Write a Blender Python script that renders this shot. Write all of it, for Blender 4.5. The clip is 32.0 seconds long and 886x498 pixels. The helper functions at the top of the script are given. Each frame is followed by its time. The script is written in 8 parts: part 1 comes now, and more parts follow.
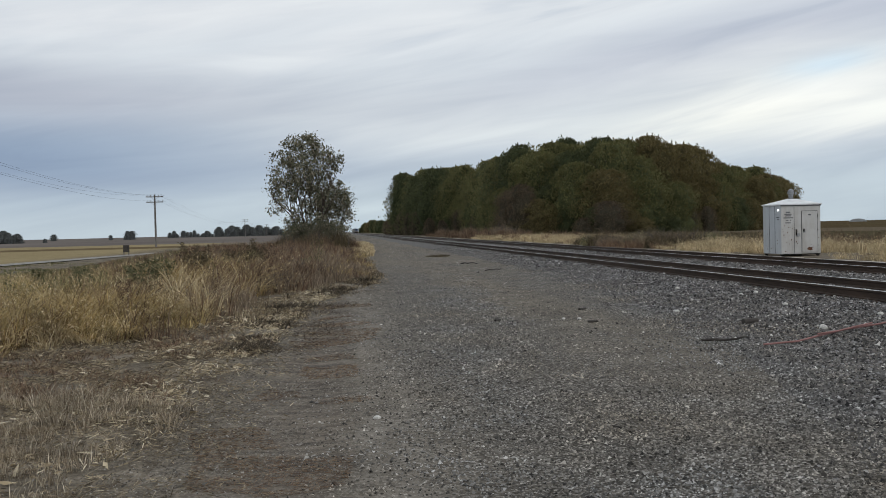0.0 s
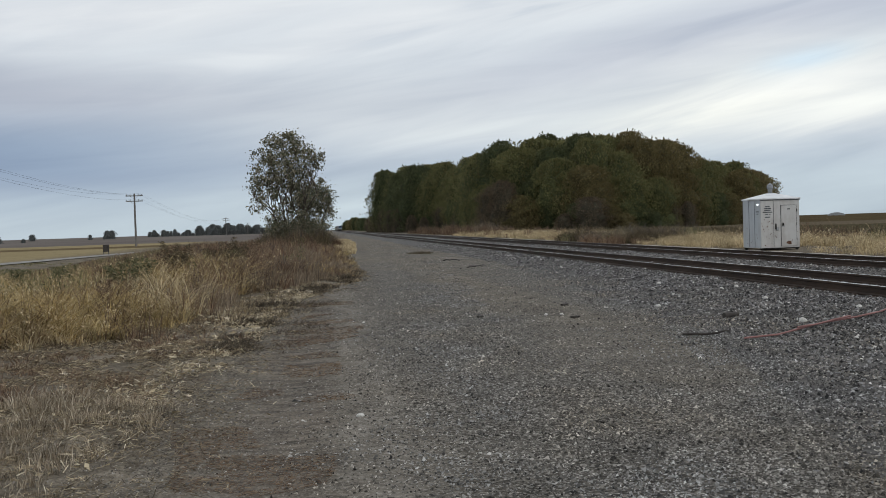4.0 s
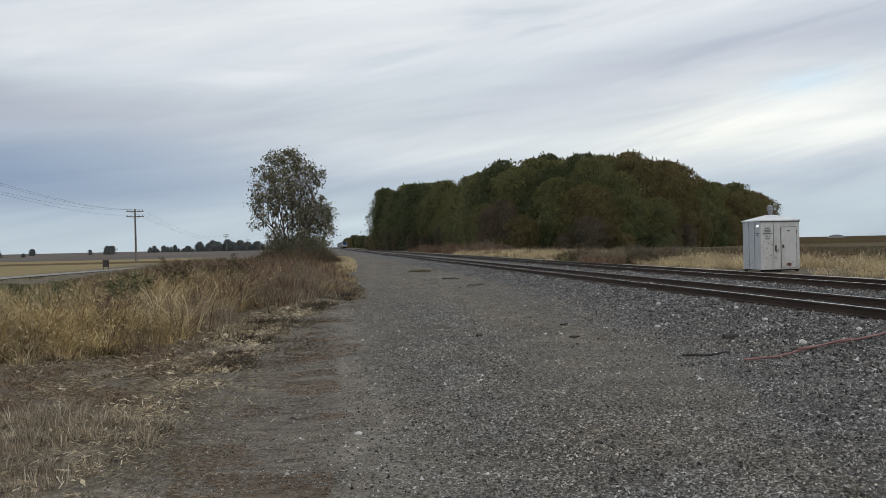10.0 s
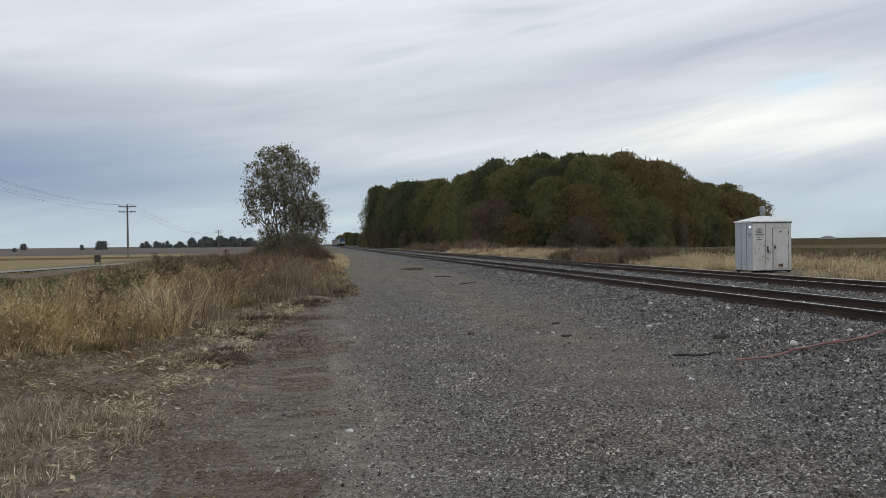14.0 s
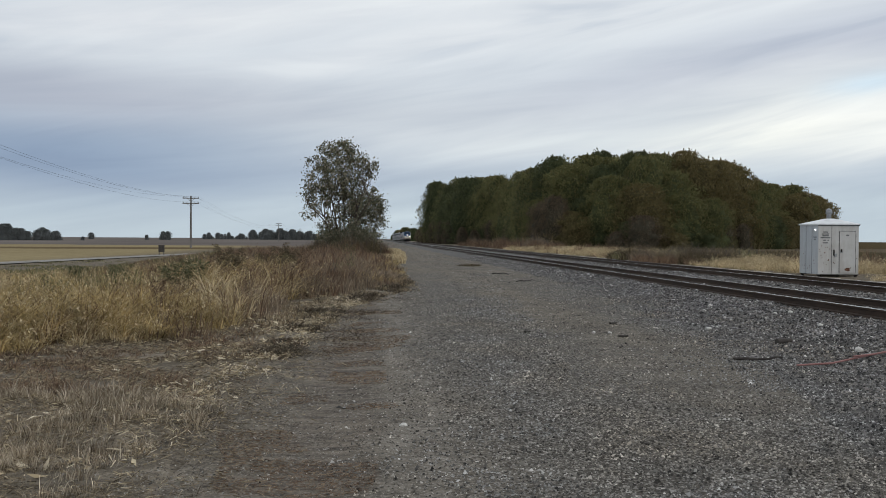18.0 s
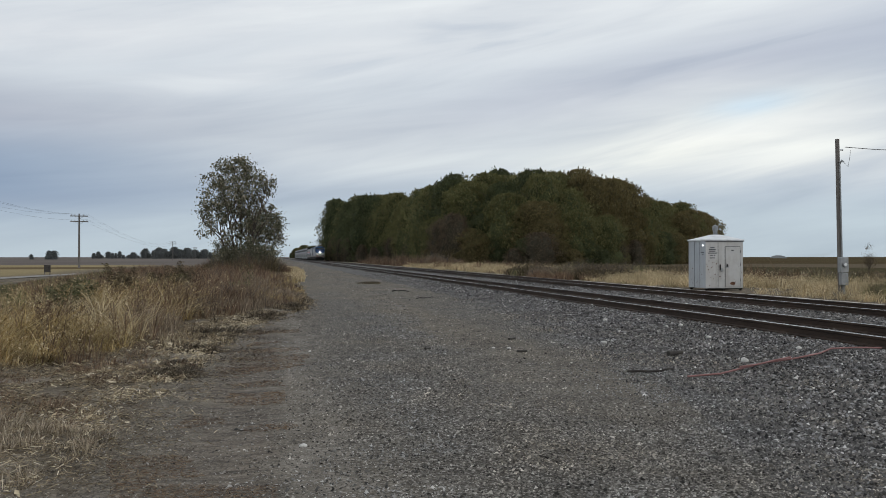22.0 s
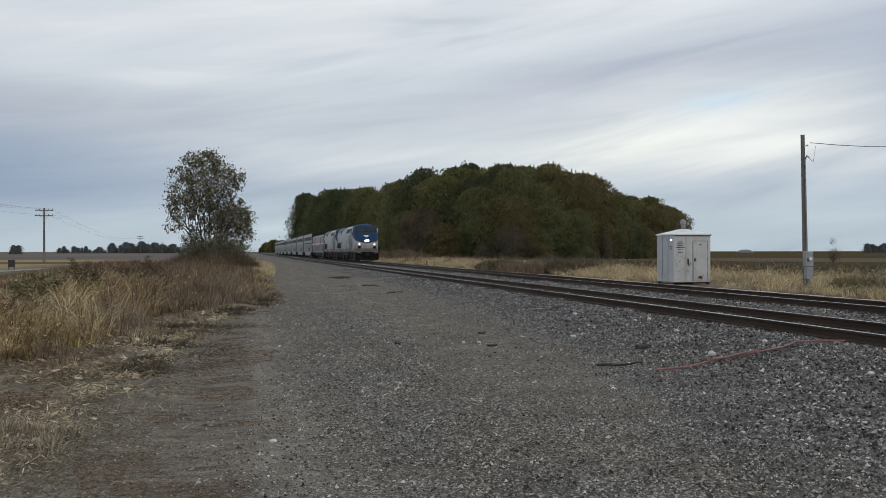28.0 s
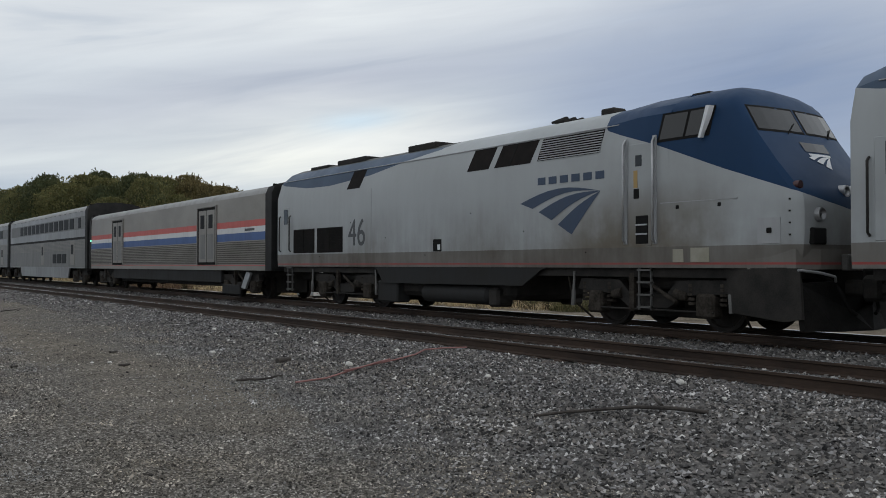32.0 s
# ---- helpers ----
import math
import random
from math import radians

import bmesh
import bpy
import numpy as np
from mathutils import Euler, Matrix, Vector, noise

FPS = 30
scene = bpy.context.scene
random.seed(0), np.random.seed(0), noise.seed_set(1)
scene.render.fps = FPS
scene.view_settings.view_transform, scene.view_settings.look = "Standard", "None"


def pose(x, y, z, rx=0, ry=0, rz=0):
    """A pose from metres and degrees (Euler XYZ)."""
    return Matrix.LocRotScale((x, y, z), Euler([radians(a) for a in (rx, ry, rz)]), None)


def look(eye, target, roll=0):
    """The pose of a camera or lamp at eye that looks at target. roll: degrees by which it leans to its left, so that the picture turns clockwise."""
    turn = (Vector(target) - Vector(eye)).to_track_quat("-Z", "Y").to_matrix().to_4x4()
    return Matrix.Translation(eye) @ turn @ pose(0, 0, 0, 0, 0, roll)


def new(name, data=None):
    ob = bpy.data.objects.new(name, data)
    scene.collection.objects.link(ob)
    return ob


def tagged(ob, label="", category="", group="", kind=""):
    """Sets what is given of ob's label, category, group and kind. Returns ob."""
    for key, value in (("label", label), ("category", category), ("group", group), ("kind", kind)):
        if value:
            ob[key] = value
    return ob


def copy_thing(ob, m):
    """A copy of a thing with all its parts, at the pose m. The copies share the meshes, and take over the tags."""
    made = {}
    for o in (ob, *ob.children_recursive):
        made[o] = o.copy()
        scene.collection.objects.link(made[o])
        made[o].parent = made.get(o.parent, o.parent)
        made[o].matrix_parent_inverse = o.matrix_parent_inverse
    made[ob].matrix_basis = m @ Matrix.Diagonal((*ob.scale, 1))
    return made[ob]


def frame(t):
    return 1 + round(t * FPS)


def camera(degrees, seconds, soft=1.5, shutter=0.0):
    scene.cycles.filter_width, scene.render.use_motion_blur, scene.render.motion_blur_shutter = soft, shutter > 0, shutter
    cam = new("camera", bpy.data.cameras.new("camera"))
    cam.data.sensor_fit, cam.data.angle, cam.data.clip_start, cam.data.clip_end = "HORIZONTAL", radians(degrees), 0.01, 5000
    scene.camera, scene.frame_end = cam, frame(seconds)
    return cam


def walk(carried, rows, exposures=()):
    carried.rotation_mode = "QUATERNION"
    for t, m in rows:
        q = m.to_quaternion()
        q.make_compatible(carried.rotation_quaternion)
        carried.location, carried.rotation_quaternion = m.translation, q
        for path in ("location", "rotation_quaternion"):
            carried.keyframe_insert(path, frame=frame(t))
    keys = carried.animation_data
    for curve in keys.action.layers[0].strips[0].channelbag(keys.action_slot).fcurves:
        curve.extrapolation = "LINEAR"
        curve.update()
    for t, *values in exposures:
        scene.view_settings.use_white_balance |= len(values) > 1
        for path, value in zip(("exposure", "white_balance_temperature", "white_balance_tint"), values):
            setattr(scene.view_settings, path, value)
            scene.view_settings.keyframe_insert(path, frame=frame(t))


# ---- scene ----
cam = camera(52.2, 32.0, soft=0.9)
EYE = 1.6
# seconds, yaw, pitch, roll of the phone held at one spot
ROWS = [
    (0.0, -6.35, -1.22, 1.35), (0.5, -6.31, -1.06, 1.2), (1.0, -6.34, -0.88, 1.17),
    (1.5, -6.5, -0.93, 1.11), (2.0, -7.4, -1.24, 1.05), (2.5, -8.01, -1.44, 1.25),
    (3.0, -7.77, -1.36, 1.68), (3.5, -7.58, -1.46, 1.86), (5.5, -7.09, -1.24, 1.44),
    (6.0, -7.12, -1.1, 1.29), (6.5, -7.07, -1.01, 1.03), (7.0, -7.22, -0.95, 1.03),
    (7.5, -7.46, -0.65, 1.33), (8.0, -7.48, -0.47, 1.5), (8.5, -7.4, -0.43, 1.41),
    (9.0, -7.35, -0.29, 1.37), (9.5, -7.36, -0.22, 1.32), (10.0, -7.49, -0.28, 1.25),
    (10.5, -7.74, -0.49, 1.14), (11.0, -7.94, -0.68, 0.98), (11.5, -7.78, -0.8, 0.81),
    (12.0, -7.68, -0.74, 0.65), (12.5, -7.73, -0.74, 0.67), (13.0, -7.76, -0.61, 0.69),
    (13.5, -7.84, -0.41, 0.71), (14.0, -7.94, -0.41, 0.75), (14.5, -7.93, -0.42, 0.72),
    (16.5, -7.74, -0.54, 0.78), (17.0, -7.84, -0.52, 0.93), (17.5, -6.63, -0.3, 0.72),
    (18.0, -4.31, -0.63, -0.37), (18.5, -5.54, -1.98, -0.4), (19.0, -9.18, -2.06, -0.05),
    (19.5, -10.27, -1.57, -0.21), (20.0, -10.07, -0.96, 0.04), (20.5, -10.28, -0.41, 0.28),
    (21.0, -10.6, 0.03, 0.33), (21.5, -10.68, 0.36, 0.21), (22.0, -10.65, 0.49, 0.01),
    (22.5, -10.83, 0.56, 0.06), (23.0, -10.96, 0.72, 0.07), (23.5, -11.09, 0.64, -0.05),
    (24.0, -11.29, 0.46, 0.04), (24.5, -11.44, 0.37, 0.23), (26.5, -12.07, 0.56, -0.07),
    (27.0, -12.22, 0.51, -0.21), (27.5, -12.46, 0.33, -0.16), (28.0, -12.53, 0.14, 0.05),
    (28.5, -12.32, 0.34, 0.19), (29.0, -12.53, 0.57, 0.23), (29.5, -13.66, 0.78, 0.27),
    (30.0, -14.64, 0.8, 0.31), (30.5, -15.88, 0.9, 0.31), (31.0, -18.63, 0.88, 0.14),
    (31.3, -20.83, 0.85, 0.0), (31.5, -23.06, 0.78, -0.06), (31.7, -26.06, 0.79, -0.16),
    (31.8, -28.39, 0.82, -0.25), (32.0, -35.0, 1.02, -0.03),
]
walk(cam, [(t, pose(0, 0, EYE, 90 + pitch, roll, yaw)) for t, yaw, pitch, roll in ROWS],
     exposures=[(0.0, 0.06, 6490, 10), (13.0, 0.06, 6480, 10), (20.0, 0.03, 6450, 10), (24.0, -0.03, 6430, 10), (29.5, -0.05, 6410, 10), (31.0, -0.16, 6370, 10), (32.0, -0.02, 6430, 10)])

# ---- sky and sun ----
world = bpy.data.worlds.new("overcast_sky")
scene.world = world
world.use_nodes = True


def sky_nodes():
    nt = world.node_tree
    nt.nodes.clear()
    N, L = nt.nodes.new, nt.links.new

    def math_node(op, a, b=None, clamp=False):
        n = N("ShaderNodeMath")
        n.operation, n.use_clamp = op, clamp
        for i, v in enumerate((a, b)):
            if v is None:
                continue
            if isinstance(v, (int, float)):
                n.inputs[i].default_value = v
            else:
                L(v, n.inputs[i])
        return n.outputs[0]

    def ramp(fac, stops):
        n = N("ShaderNodeValToRGB")
        while len(n.color_ramp.elements) < len(stops):
            n.color_ramp.elements.new(0.5)
        for e, (p, c) in zip(n.color_ramp.elements, stops):
            e.position, e.color = p, (*c, 1) if len(c) == 3 else c
        L(fac, n.inputs[0])
        return n.outputs[0]

    def mix(fac, a, b):
        n = N("ShaderNodeMix")
        n.data_type = "RGBA"
        for sock, v in ((n.inputs[0], fac), (n.inputs[6], a), (n.inputs[7], b)):
            if isinstance(v, (int, float)):
                sock.default_value = v
            elif isinstance(v, tuple):
                sock.default_value = (*v, 1)
            else:
                L(v, sock)
        return n.outputs[2]

    tc = N("ShaderNodeTexCoord")
    sep = N("ShaderNodeSeparateXYZ")
    L(tc.outputs["Generated"], sep.inputs[0])
    x, y, z = sep.outputs
    turn = 57.29578
    az = math_node("MULTIPLY", math_node("ARCTAN2", x, y), turn)
    el = math_node("MULTIPLY", math_node("ARCSINE", z), turn)

    def cloud(across, rise, tilt, detail, rough, dist, seed):
        """Drawn-out cloud rolls that climb towards the east."""
        comb = N("ShaderNodeCombineXYZ")
        L(math_node("MULTIPLY", az, across), comb.inputs[0])
        L(math_node("MULTIPLY", math_node("SUBTRACT", el, math_node("MULTIPLY", az, tilt)), rise), comb.inputs[1])
        comb.inputs[2].default_value = seed
        n = N("ShaderNodeTexNoise")
        n.inputs["Scale"].default_value = 1.0
        n.inputs["Detail"].default_value = detail
        n.inputs["Roughness"].default_value = rough
        n.inputs["Distortion"].default_value = dist
        L(comb.outputs[0], n.inputs["Vector"])
        return n.outputs["Fac"]

    broad = cloud(0.035, 0.20, 0.12, 3.0, 0.5, 0.5, 3.1)
    fine = cloud(0.06, 0.42, 0.17, 5.0, 0.5, 0.7, 8.4)
    warp = math_node("MULTIPLY", math_node("SUBTRACT", broad, 0.5), 4.0)
    e2 = math_node("ADD", el, warp)
    k = math_node("DIVIDE", e2, 40.0, True)
    col = ramp(k, [(0.0, (0.50, 0.575, 0.63)), (0.06, (0.52, 0.595, 0.655)), (0.13, (0.52, 0.585, 0.665)), (0.20, (0.565, 0.615, 0.675)), (0.29, (0.68, 0.72, 0.765)), (0.40, (0.78, 0.805, 0.83)), (1.0, (0.70, 0.735, 0.78))])
    # the clear sky that shows through the thinnest gaps
    sky = N("ShaderNodeTexSky")
    sky.sky_type, sky.sun_disc = "NISHITA", False
    sky.sun_elevation, sky.sun_rotation = radians(32), radians(150)
    clear = N("ShaderNodeVectorMath")
    clear.operation = "SCALE"
    L(sky.outputs[0], clear.inputs[0])
    clear.inputs["Scale"].default_value = 0.1
    gap = math_node("MULTIPLY", math_node("SUBTRACT", 0.36, fine, True), 1.6, True)
    col = mix(gap, col, clear.outputs[0])

    def bank(a0, e0, wide, high, tilt, color, amount, ragged=0.5):
        """A long bank of cloud round one bearing and height, with soft ragged rims."""
        da = math_node("SUBTRACT", az, a0)
        u = math_node("DIVIDE", da, wide)
        v = math_node("DIVIDE", math_node("SUBTRACT", math_node("ADD", el, math_node("MULTIPLY", warp, 0.45)), math_node("ADD", math_node("MULTIPLY", da, tilt), e0)), high)
        q = math_node("ADD", math_node("MULTIPLY", u, u), math_node("MULTIPLY", v, v))
        f = math_node("EXPONENT", math_node("MULTIPLY", q, -1.0))
        streak = ramp(fine, [(0.36, (1 - ragged,) * 3), (0.60, (1, 1, 1))])
        return mix(math_node("MULTIPLY", math_node("MULTIPLY", f, amount), streak, True), col, color)
    col = bank(-17, 4.8, 20, 2.6, -0.03, (0.25, 0.325, 0.45), 1.0, 0.05)
    col = bank(-22, 8.4, 22, 1.7, -0.02, (0.38, 0.405, 0.49), 0.75, 0.3)
    col = bank(-16, 12.6, 20, 1.6, 0.08, (0.72, 0.735, 0.77), 0.7, 0.6)
    col = bank(-7, 4.9, 9, 1.8, -0.04, (0.31, 0.39, 0.51), 0.75, 0.2)
    col = bank(0, 2.0, 9, 1.3, 0.0, (0.62, 0.70, 0.74), 0.7, 0.2)
    col = bank(7, 6.6, 13, 2.4, 0.06, (0.76, 0.79, 0.80), 0.75, 0.3)
    col = bank(4, 12.2, 13, 1.3, 0.2, (0.80, 0.815, 0.835), 0.7, 0.6)
    col = bank(17, 9.6, 13, 1.5, 0.16, (0.48, 0.51, 0.60), 0.5, 0.4)
    col = bank(30, 11.6, 13, 1.8, 0.10, (0.43, 0.46, 0.57), 0.7, 0.4)
    col = bank(25, 9.6, 8.5, 1.7, 0.12, (0.84, 0.855, 0.85), 0.5, 0.6)
    col = bank(26, 7.0, 9.5, 1.7, 0.18, (0.97, 0.97, 0.90), 1.0, 0.45)
    col = bank(29.6, 8.9, 2.6, 0.62, 0.10, (0.66, 0.82, 0.94), 0.85, 0.3)
    col = bank(31, 7.9, 7.0, 0.7, 0.06, (0.96, 0.965, 0.94), 0.8, 0.5)
    col = bank(35, 5.6, 9.0, 1.3, 0.05, (0.84, 0.85, 0.83), 0.8, 0.6)
    col = bank(32.5, 6.7, 6.5, 1.6, 0.06, (0.97, 0.97, 0.92), 0.8, 0.75)
    col = bank(56, 11.0, 15, 7.5, 0.0, (0.26, 0.33, 0.48), 1.0, 0.2)
    col = bank(46, 10.5, 6.0, 3.0, 0.0, (0.33, 0.39, 0.53), 0.6, 0.3)
    wisp = cloud(0.06, 0.6, 0.13, 6.0, 0.55, 1.2, 21.7)
    rolls = ramp(fine, [(0.30, (0.90, 0.91, 0.93)), (0.52, (1, 1, 1)), (0.72, (1.06, 1.06, 1.045))])
    wisps = ramp(wisp, [(0.33, (0.94, 0.96, 0.97)), (0.50, (0.985, 1, 1)), (0.68, (1.02, 1.035, 1.03))])
    for layer in (rolls, wisps):
        mul = N("ShaderNodeMix")
        mul.data_type, mul.blend_type = "RGBA", "MULTIPLY"
        mul.inputs[0].default_value = 1.0
        L(col, mul.inputs[6])
        L(layer, mul.inputs[7])
        col = mul.outputs[2]
    bg = N("ShaderNodeBackground")
    bg.inputs["Strength"].default_value = 1.0
    L(col, bg.inputs["Color"])
    outn = N("ShaderNodeOutputWorld")
    L(bg.outputs[0], outn.inputs[0])


sky_nodes()
sun = new("sun", bpy.data.lights.new("sun", "SUN"))
sun.data.energy, sun.data.angle, sun.data.color = 0.45, radians(25), (1.0, 0.95, 0.88)
sun.matrix_world = look((-40 * math.sin(radians(-150)), 40 * math.cos(radians(150)), 26), (0, 0, 0))

# ---- materials ----
class Mat:
    """A small writer for node materials."""

    def __init__(self, name):
        self.m = bpy.data.materials.new(name)
        self.m.use_nodes = True
        self.nt = self.m.node_tree
        self.bsdf = self.nt.nodes["Principled BSDF"]
        self.tc = None

    def n(self, kind):
        return self.nt.nodes.new(kind)

    def put(self, sock, v):
        if isinstance(v, (int, float)):
            sock.default_value = v
        elif isinstance(v, tuple):
            sock.default_value = (*v, 1) if len(v) == 3 and sock.type == "RGBA" else v
        else:
            self.nt.links.new(v, sock)

    def coord(self):
        if self.tc is None:
            self.tc = self.n("ShaderNodeTexCoord")
        return self.tc.outputs["Object"]

    def world(self):
        return self.n("ShaderNodeNewGeometry").outputs["Position"]

    def xyz(self, v=None):
        s = self.n("ShaderNodeSeparateXYZ")
        self.put(s.inputs[0], v or self.coord())
        return s.outputs

    def math(self, op, a, b=0.0, clamp=False):
        k = self.n("ShaderNodeMath")
        k.operation, k.use_clamp = op, clamp
        self.put(k.inputs[0], a)
        self.put(k.inputs[1], b)
        return k.outputs[0]

    def noise(self, scale, detail=4.0, rough=0.55, stretch=(1, 1, 1), vec=None, dist=0.0):
        mp = self.n("ShaderNodeMapping")
        mp.inputs["Scale"].default_value = stretch
        self.put(mp.inputs[0], vec or self.coord())
        k = self.n("ShaderNodeTexNoise")
        k.inputs["Scale"].default_value = scale
        k.inputs["Detail"].default_value = detail
        k.inputs["Roughness"].default_value = rough
        k.inputs["Distortion"].default_value = dist
        self.put(k.inputs["Vector"], mp.outputs[0])
        return k.outputs["Fac"]

    def cells(self, scale, stretch=(1, 1, 1), what="Color", vec=None):
        mp = self.n("ShaderNodeMapping")
        mp.inputs["Scale"].default_value = stretch
        self.put(mp.inputs[0], vec or self.coord())
        k = self.n("ShaderNodeTexVoronoi")
        k.inputs["Scale"].default_value = scale
        self.put(k.inputs["Vector"], mp.outputs[0])
        return k.outputs[what]

    def ramp(self, fac, stops, mode="LINEAR"):
        k = self.n("ShaderNodeValToRGB")
        k.color_ramp.interpolation = mode
        while len(k.color_ramp.elements) < len(stops):
            k.color_ramp.elements.new(0.5)
        for e, (p, c) in zip(k.color_ramp.elements, stops):
            e.position, e.color = p, ((c, c, c, 1) if isinstance(c, (int, float)) else (*c, 1))
        self.put(k.inputs[0], fac)
        return k.outputs[0]

    def mix(self, fac, a, b, blend="MIX"):
        k = self.n("ShaderNodeMix")
        k.data_type, k.blend_type = "RGBA", blend
        self.put(k.inputs[0], fac)
        self.put(k.inputs[6], a)
        self.put(k.inputs[7], b)
        return k.outputs[2]

    def island(self):
        return self.n("ShaderNodeNewGeometry").outputs["Random Per Island"]

    def each(self):
        return self.n("ShaderNodeObjectInfo").outputs["Random"]

    def bump(self, height, strength=0.3, distance=0.02):
        k = self.n("ShaderNodeBump")
        k.inputs["Strength"].default_value = strength
        k.inputs["Distance"].default_value = distance
        self.put(k.inputs["Height"], height)
        self.put(self.bsdf.inputs["Normal"], k.outputs[0])

    def done(self, color, rough=0.8, metal=0.0, spec=0.5):
        self.put(self.bsdf.inputs["Base Color"], color)
        self.put(self.bsdf.inputs["Roughness"], rough)
        self.put(self.bsdf.inputs["Metallic"], metal)
        self.put(self.bsdf.inputs["Specular IOR Level"], spec)
        return self.m


def plain(name, a, b, scale, rough=0.8, metal=0.0, bump=0.2, fine=40.0, spec=0.5, dist=0.01, stretch=(1, 1, 1)):
    """Two colours mottled at two scales, with fine relief."""
    m = Mat(name)
    n1, n2 = m.noise(scale, 5, 0.6, stretch), m.noise(fine, 4, 0.6, stretch)
    f = m.math("ADD", m.math("MULTIPLY", n1, 0.65), m.math("MULTIPLY", n2, 0.35))
    col = m.ramp(f, [(0.36, a), (0.64, b)])
    m.bump(n2, bump, dist)
    return m.done(col, m.math("ADD", rough - 0.08, m.math("MULTIPLY", n2, 0.16)), metal, spec)


def many(name, stops, rough=0.85, spread=0.3, spec=0.3, thru=0.0, scale=0.6, patch=None):
    """Loose pieces, each with its own colour out of a range."""
    m = Mat(name)
    col = m.ramp(m.island(), stops)
    n = m.noise(scale, 4, 0.65, vec=m.world())
    col = m.mix(spread, col, m.mix(1.0, col, m.ramp(n, [(0.35, 0.35), (0.65, 1.5)]), "MULTIPLY"))
    if patch:
        # dusty patches of another tint
        f = m.ramp(m.noise(0.55, 4, 0.6, (1, 0.6, 1), m.world()), [(0.40, 0.0), (0.60, 1.0)])
        col = m.mix(f, col, m.mix(1.0, col, patch, "MULTIPLY"))
    m.done(col, rough, 0.0, spec)
    if thru:
        # thin leaves and blades let some light through
        tr, mx = m.n("ShaderNodeBsdfTranslucent"), m.n("ShaderNodeMixShader")
        m.put(tr.inputs["Color"], col)
        mx.inputs[0].default_value = thru
        m.put(mx.inputs[1], m.bsdf.outputs[0])
        m.put(mx.inputs[2], tr.outputs[0])
        m.put(m.nt.nodes["Material Output"].inputs[0], mx.outputs[0])
    return m.m


def soil_color(m, w):
    """Grey-brown trodden soil with dark damp patches and fine crumbs."""
    mid, fin = m.noise(0.9, 5, 0.65, vec=w), m.noise(9.0, 6, 0.7, vec=w)
    grit = m.noise(60.0, 3, 0.7, vec=w)
    f = m.math("ADD", m.math("MULTIPLY", mid, 0.35), m.math("ADD", m.math("MULTIPLY", fin, 0.4), m.math("MULTIPLY", grit, 0.25)))
    return m.ramp(f, [(0.38, (0.042, 0.034, 0.026)), (0.46, (0.120, 0.102, 0.079)), (0.54, (0.205, 0.176, 0.140)), (0.63, (0.335, 0.296, 0.240))])


def paint(name, color, rough=0.45, grime=(0.10, 0.09, 0.075), amount=0.25, metal=0.0, spec=0.5):
    """Weathered paint with drip streaks."""
    m = Mat(name)
    n1 = m.noise(0.9, 5, 0.62)
    n2 = m.noise(3.0, 5, 0.6, (1.0, 2.5, 0.22))
    f = m.ramp(m.math("ADD", m.math("MULTIPLY", n1, 0.5), m.math("MULTIPLY", n2, 0.5)), [(0.45, 0.0), (0.72, 1.0)])
    col = m.mix(m.math("MULTIPLY", f, amount), color, grime)
    m.bump(m.noise(14, 3), 0.06, 0.01)
    return m.done(col, m.math("ADD", rough, m.math("MULTIPLY", f, 0.2)), metal, spec)


def glow(name, color, strength):
    m = Mat(name)
    m.put(m.bsdf.inputs["Emission Color"], color)
    m.bsdf.inputs["Emission Strength"].default_value = strength
    return m.done(color, 0.3)


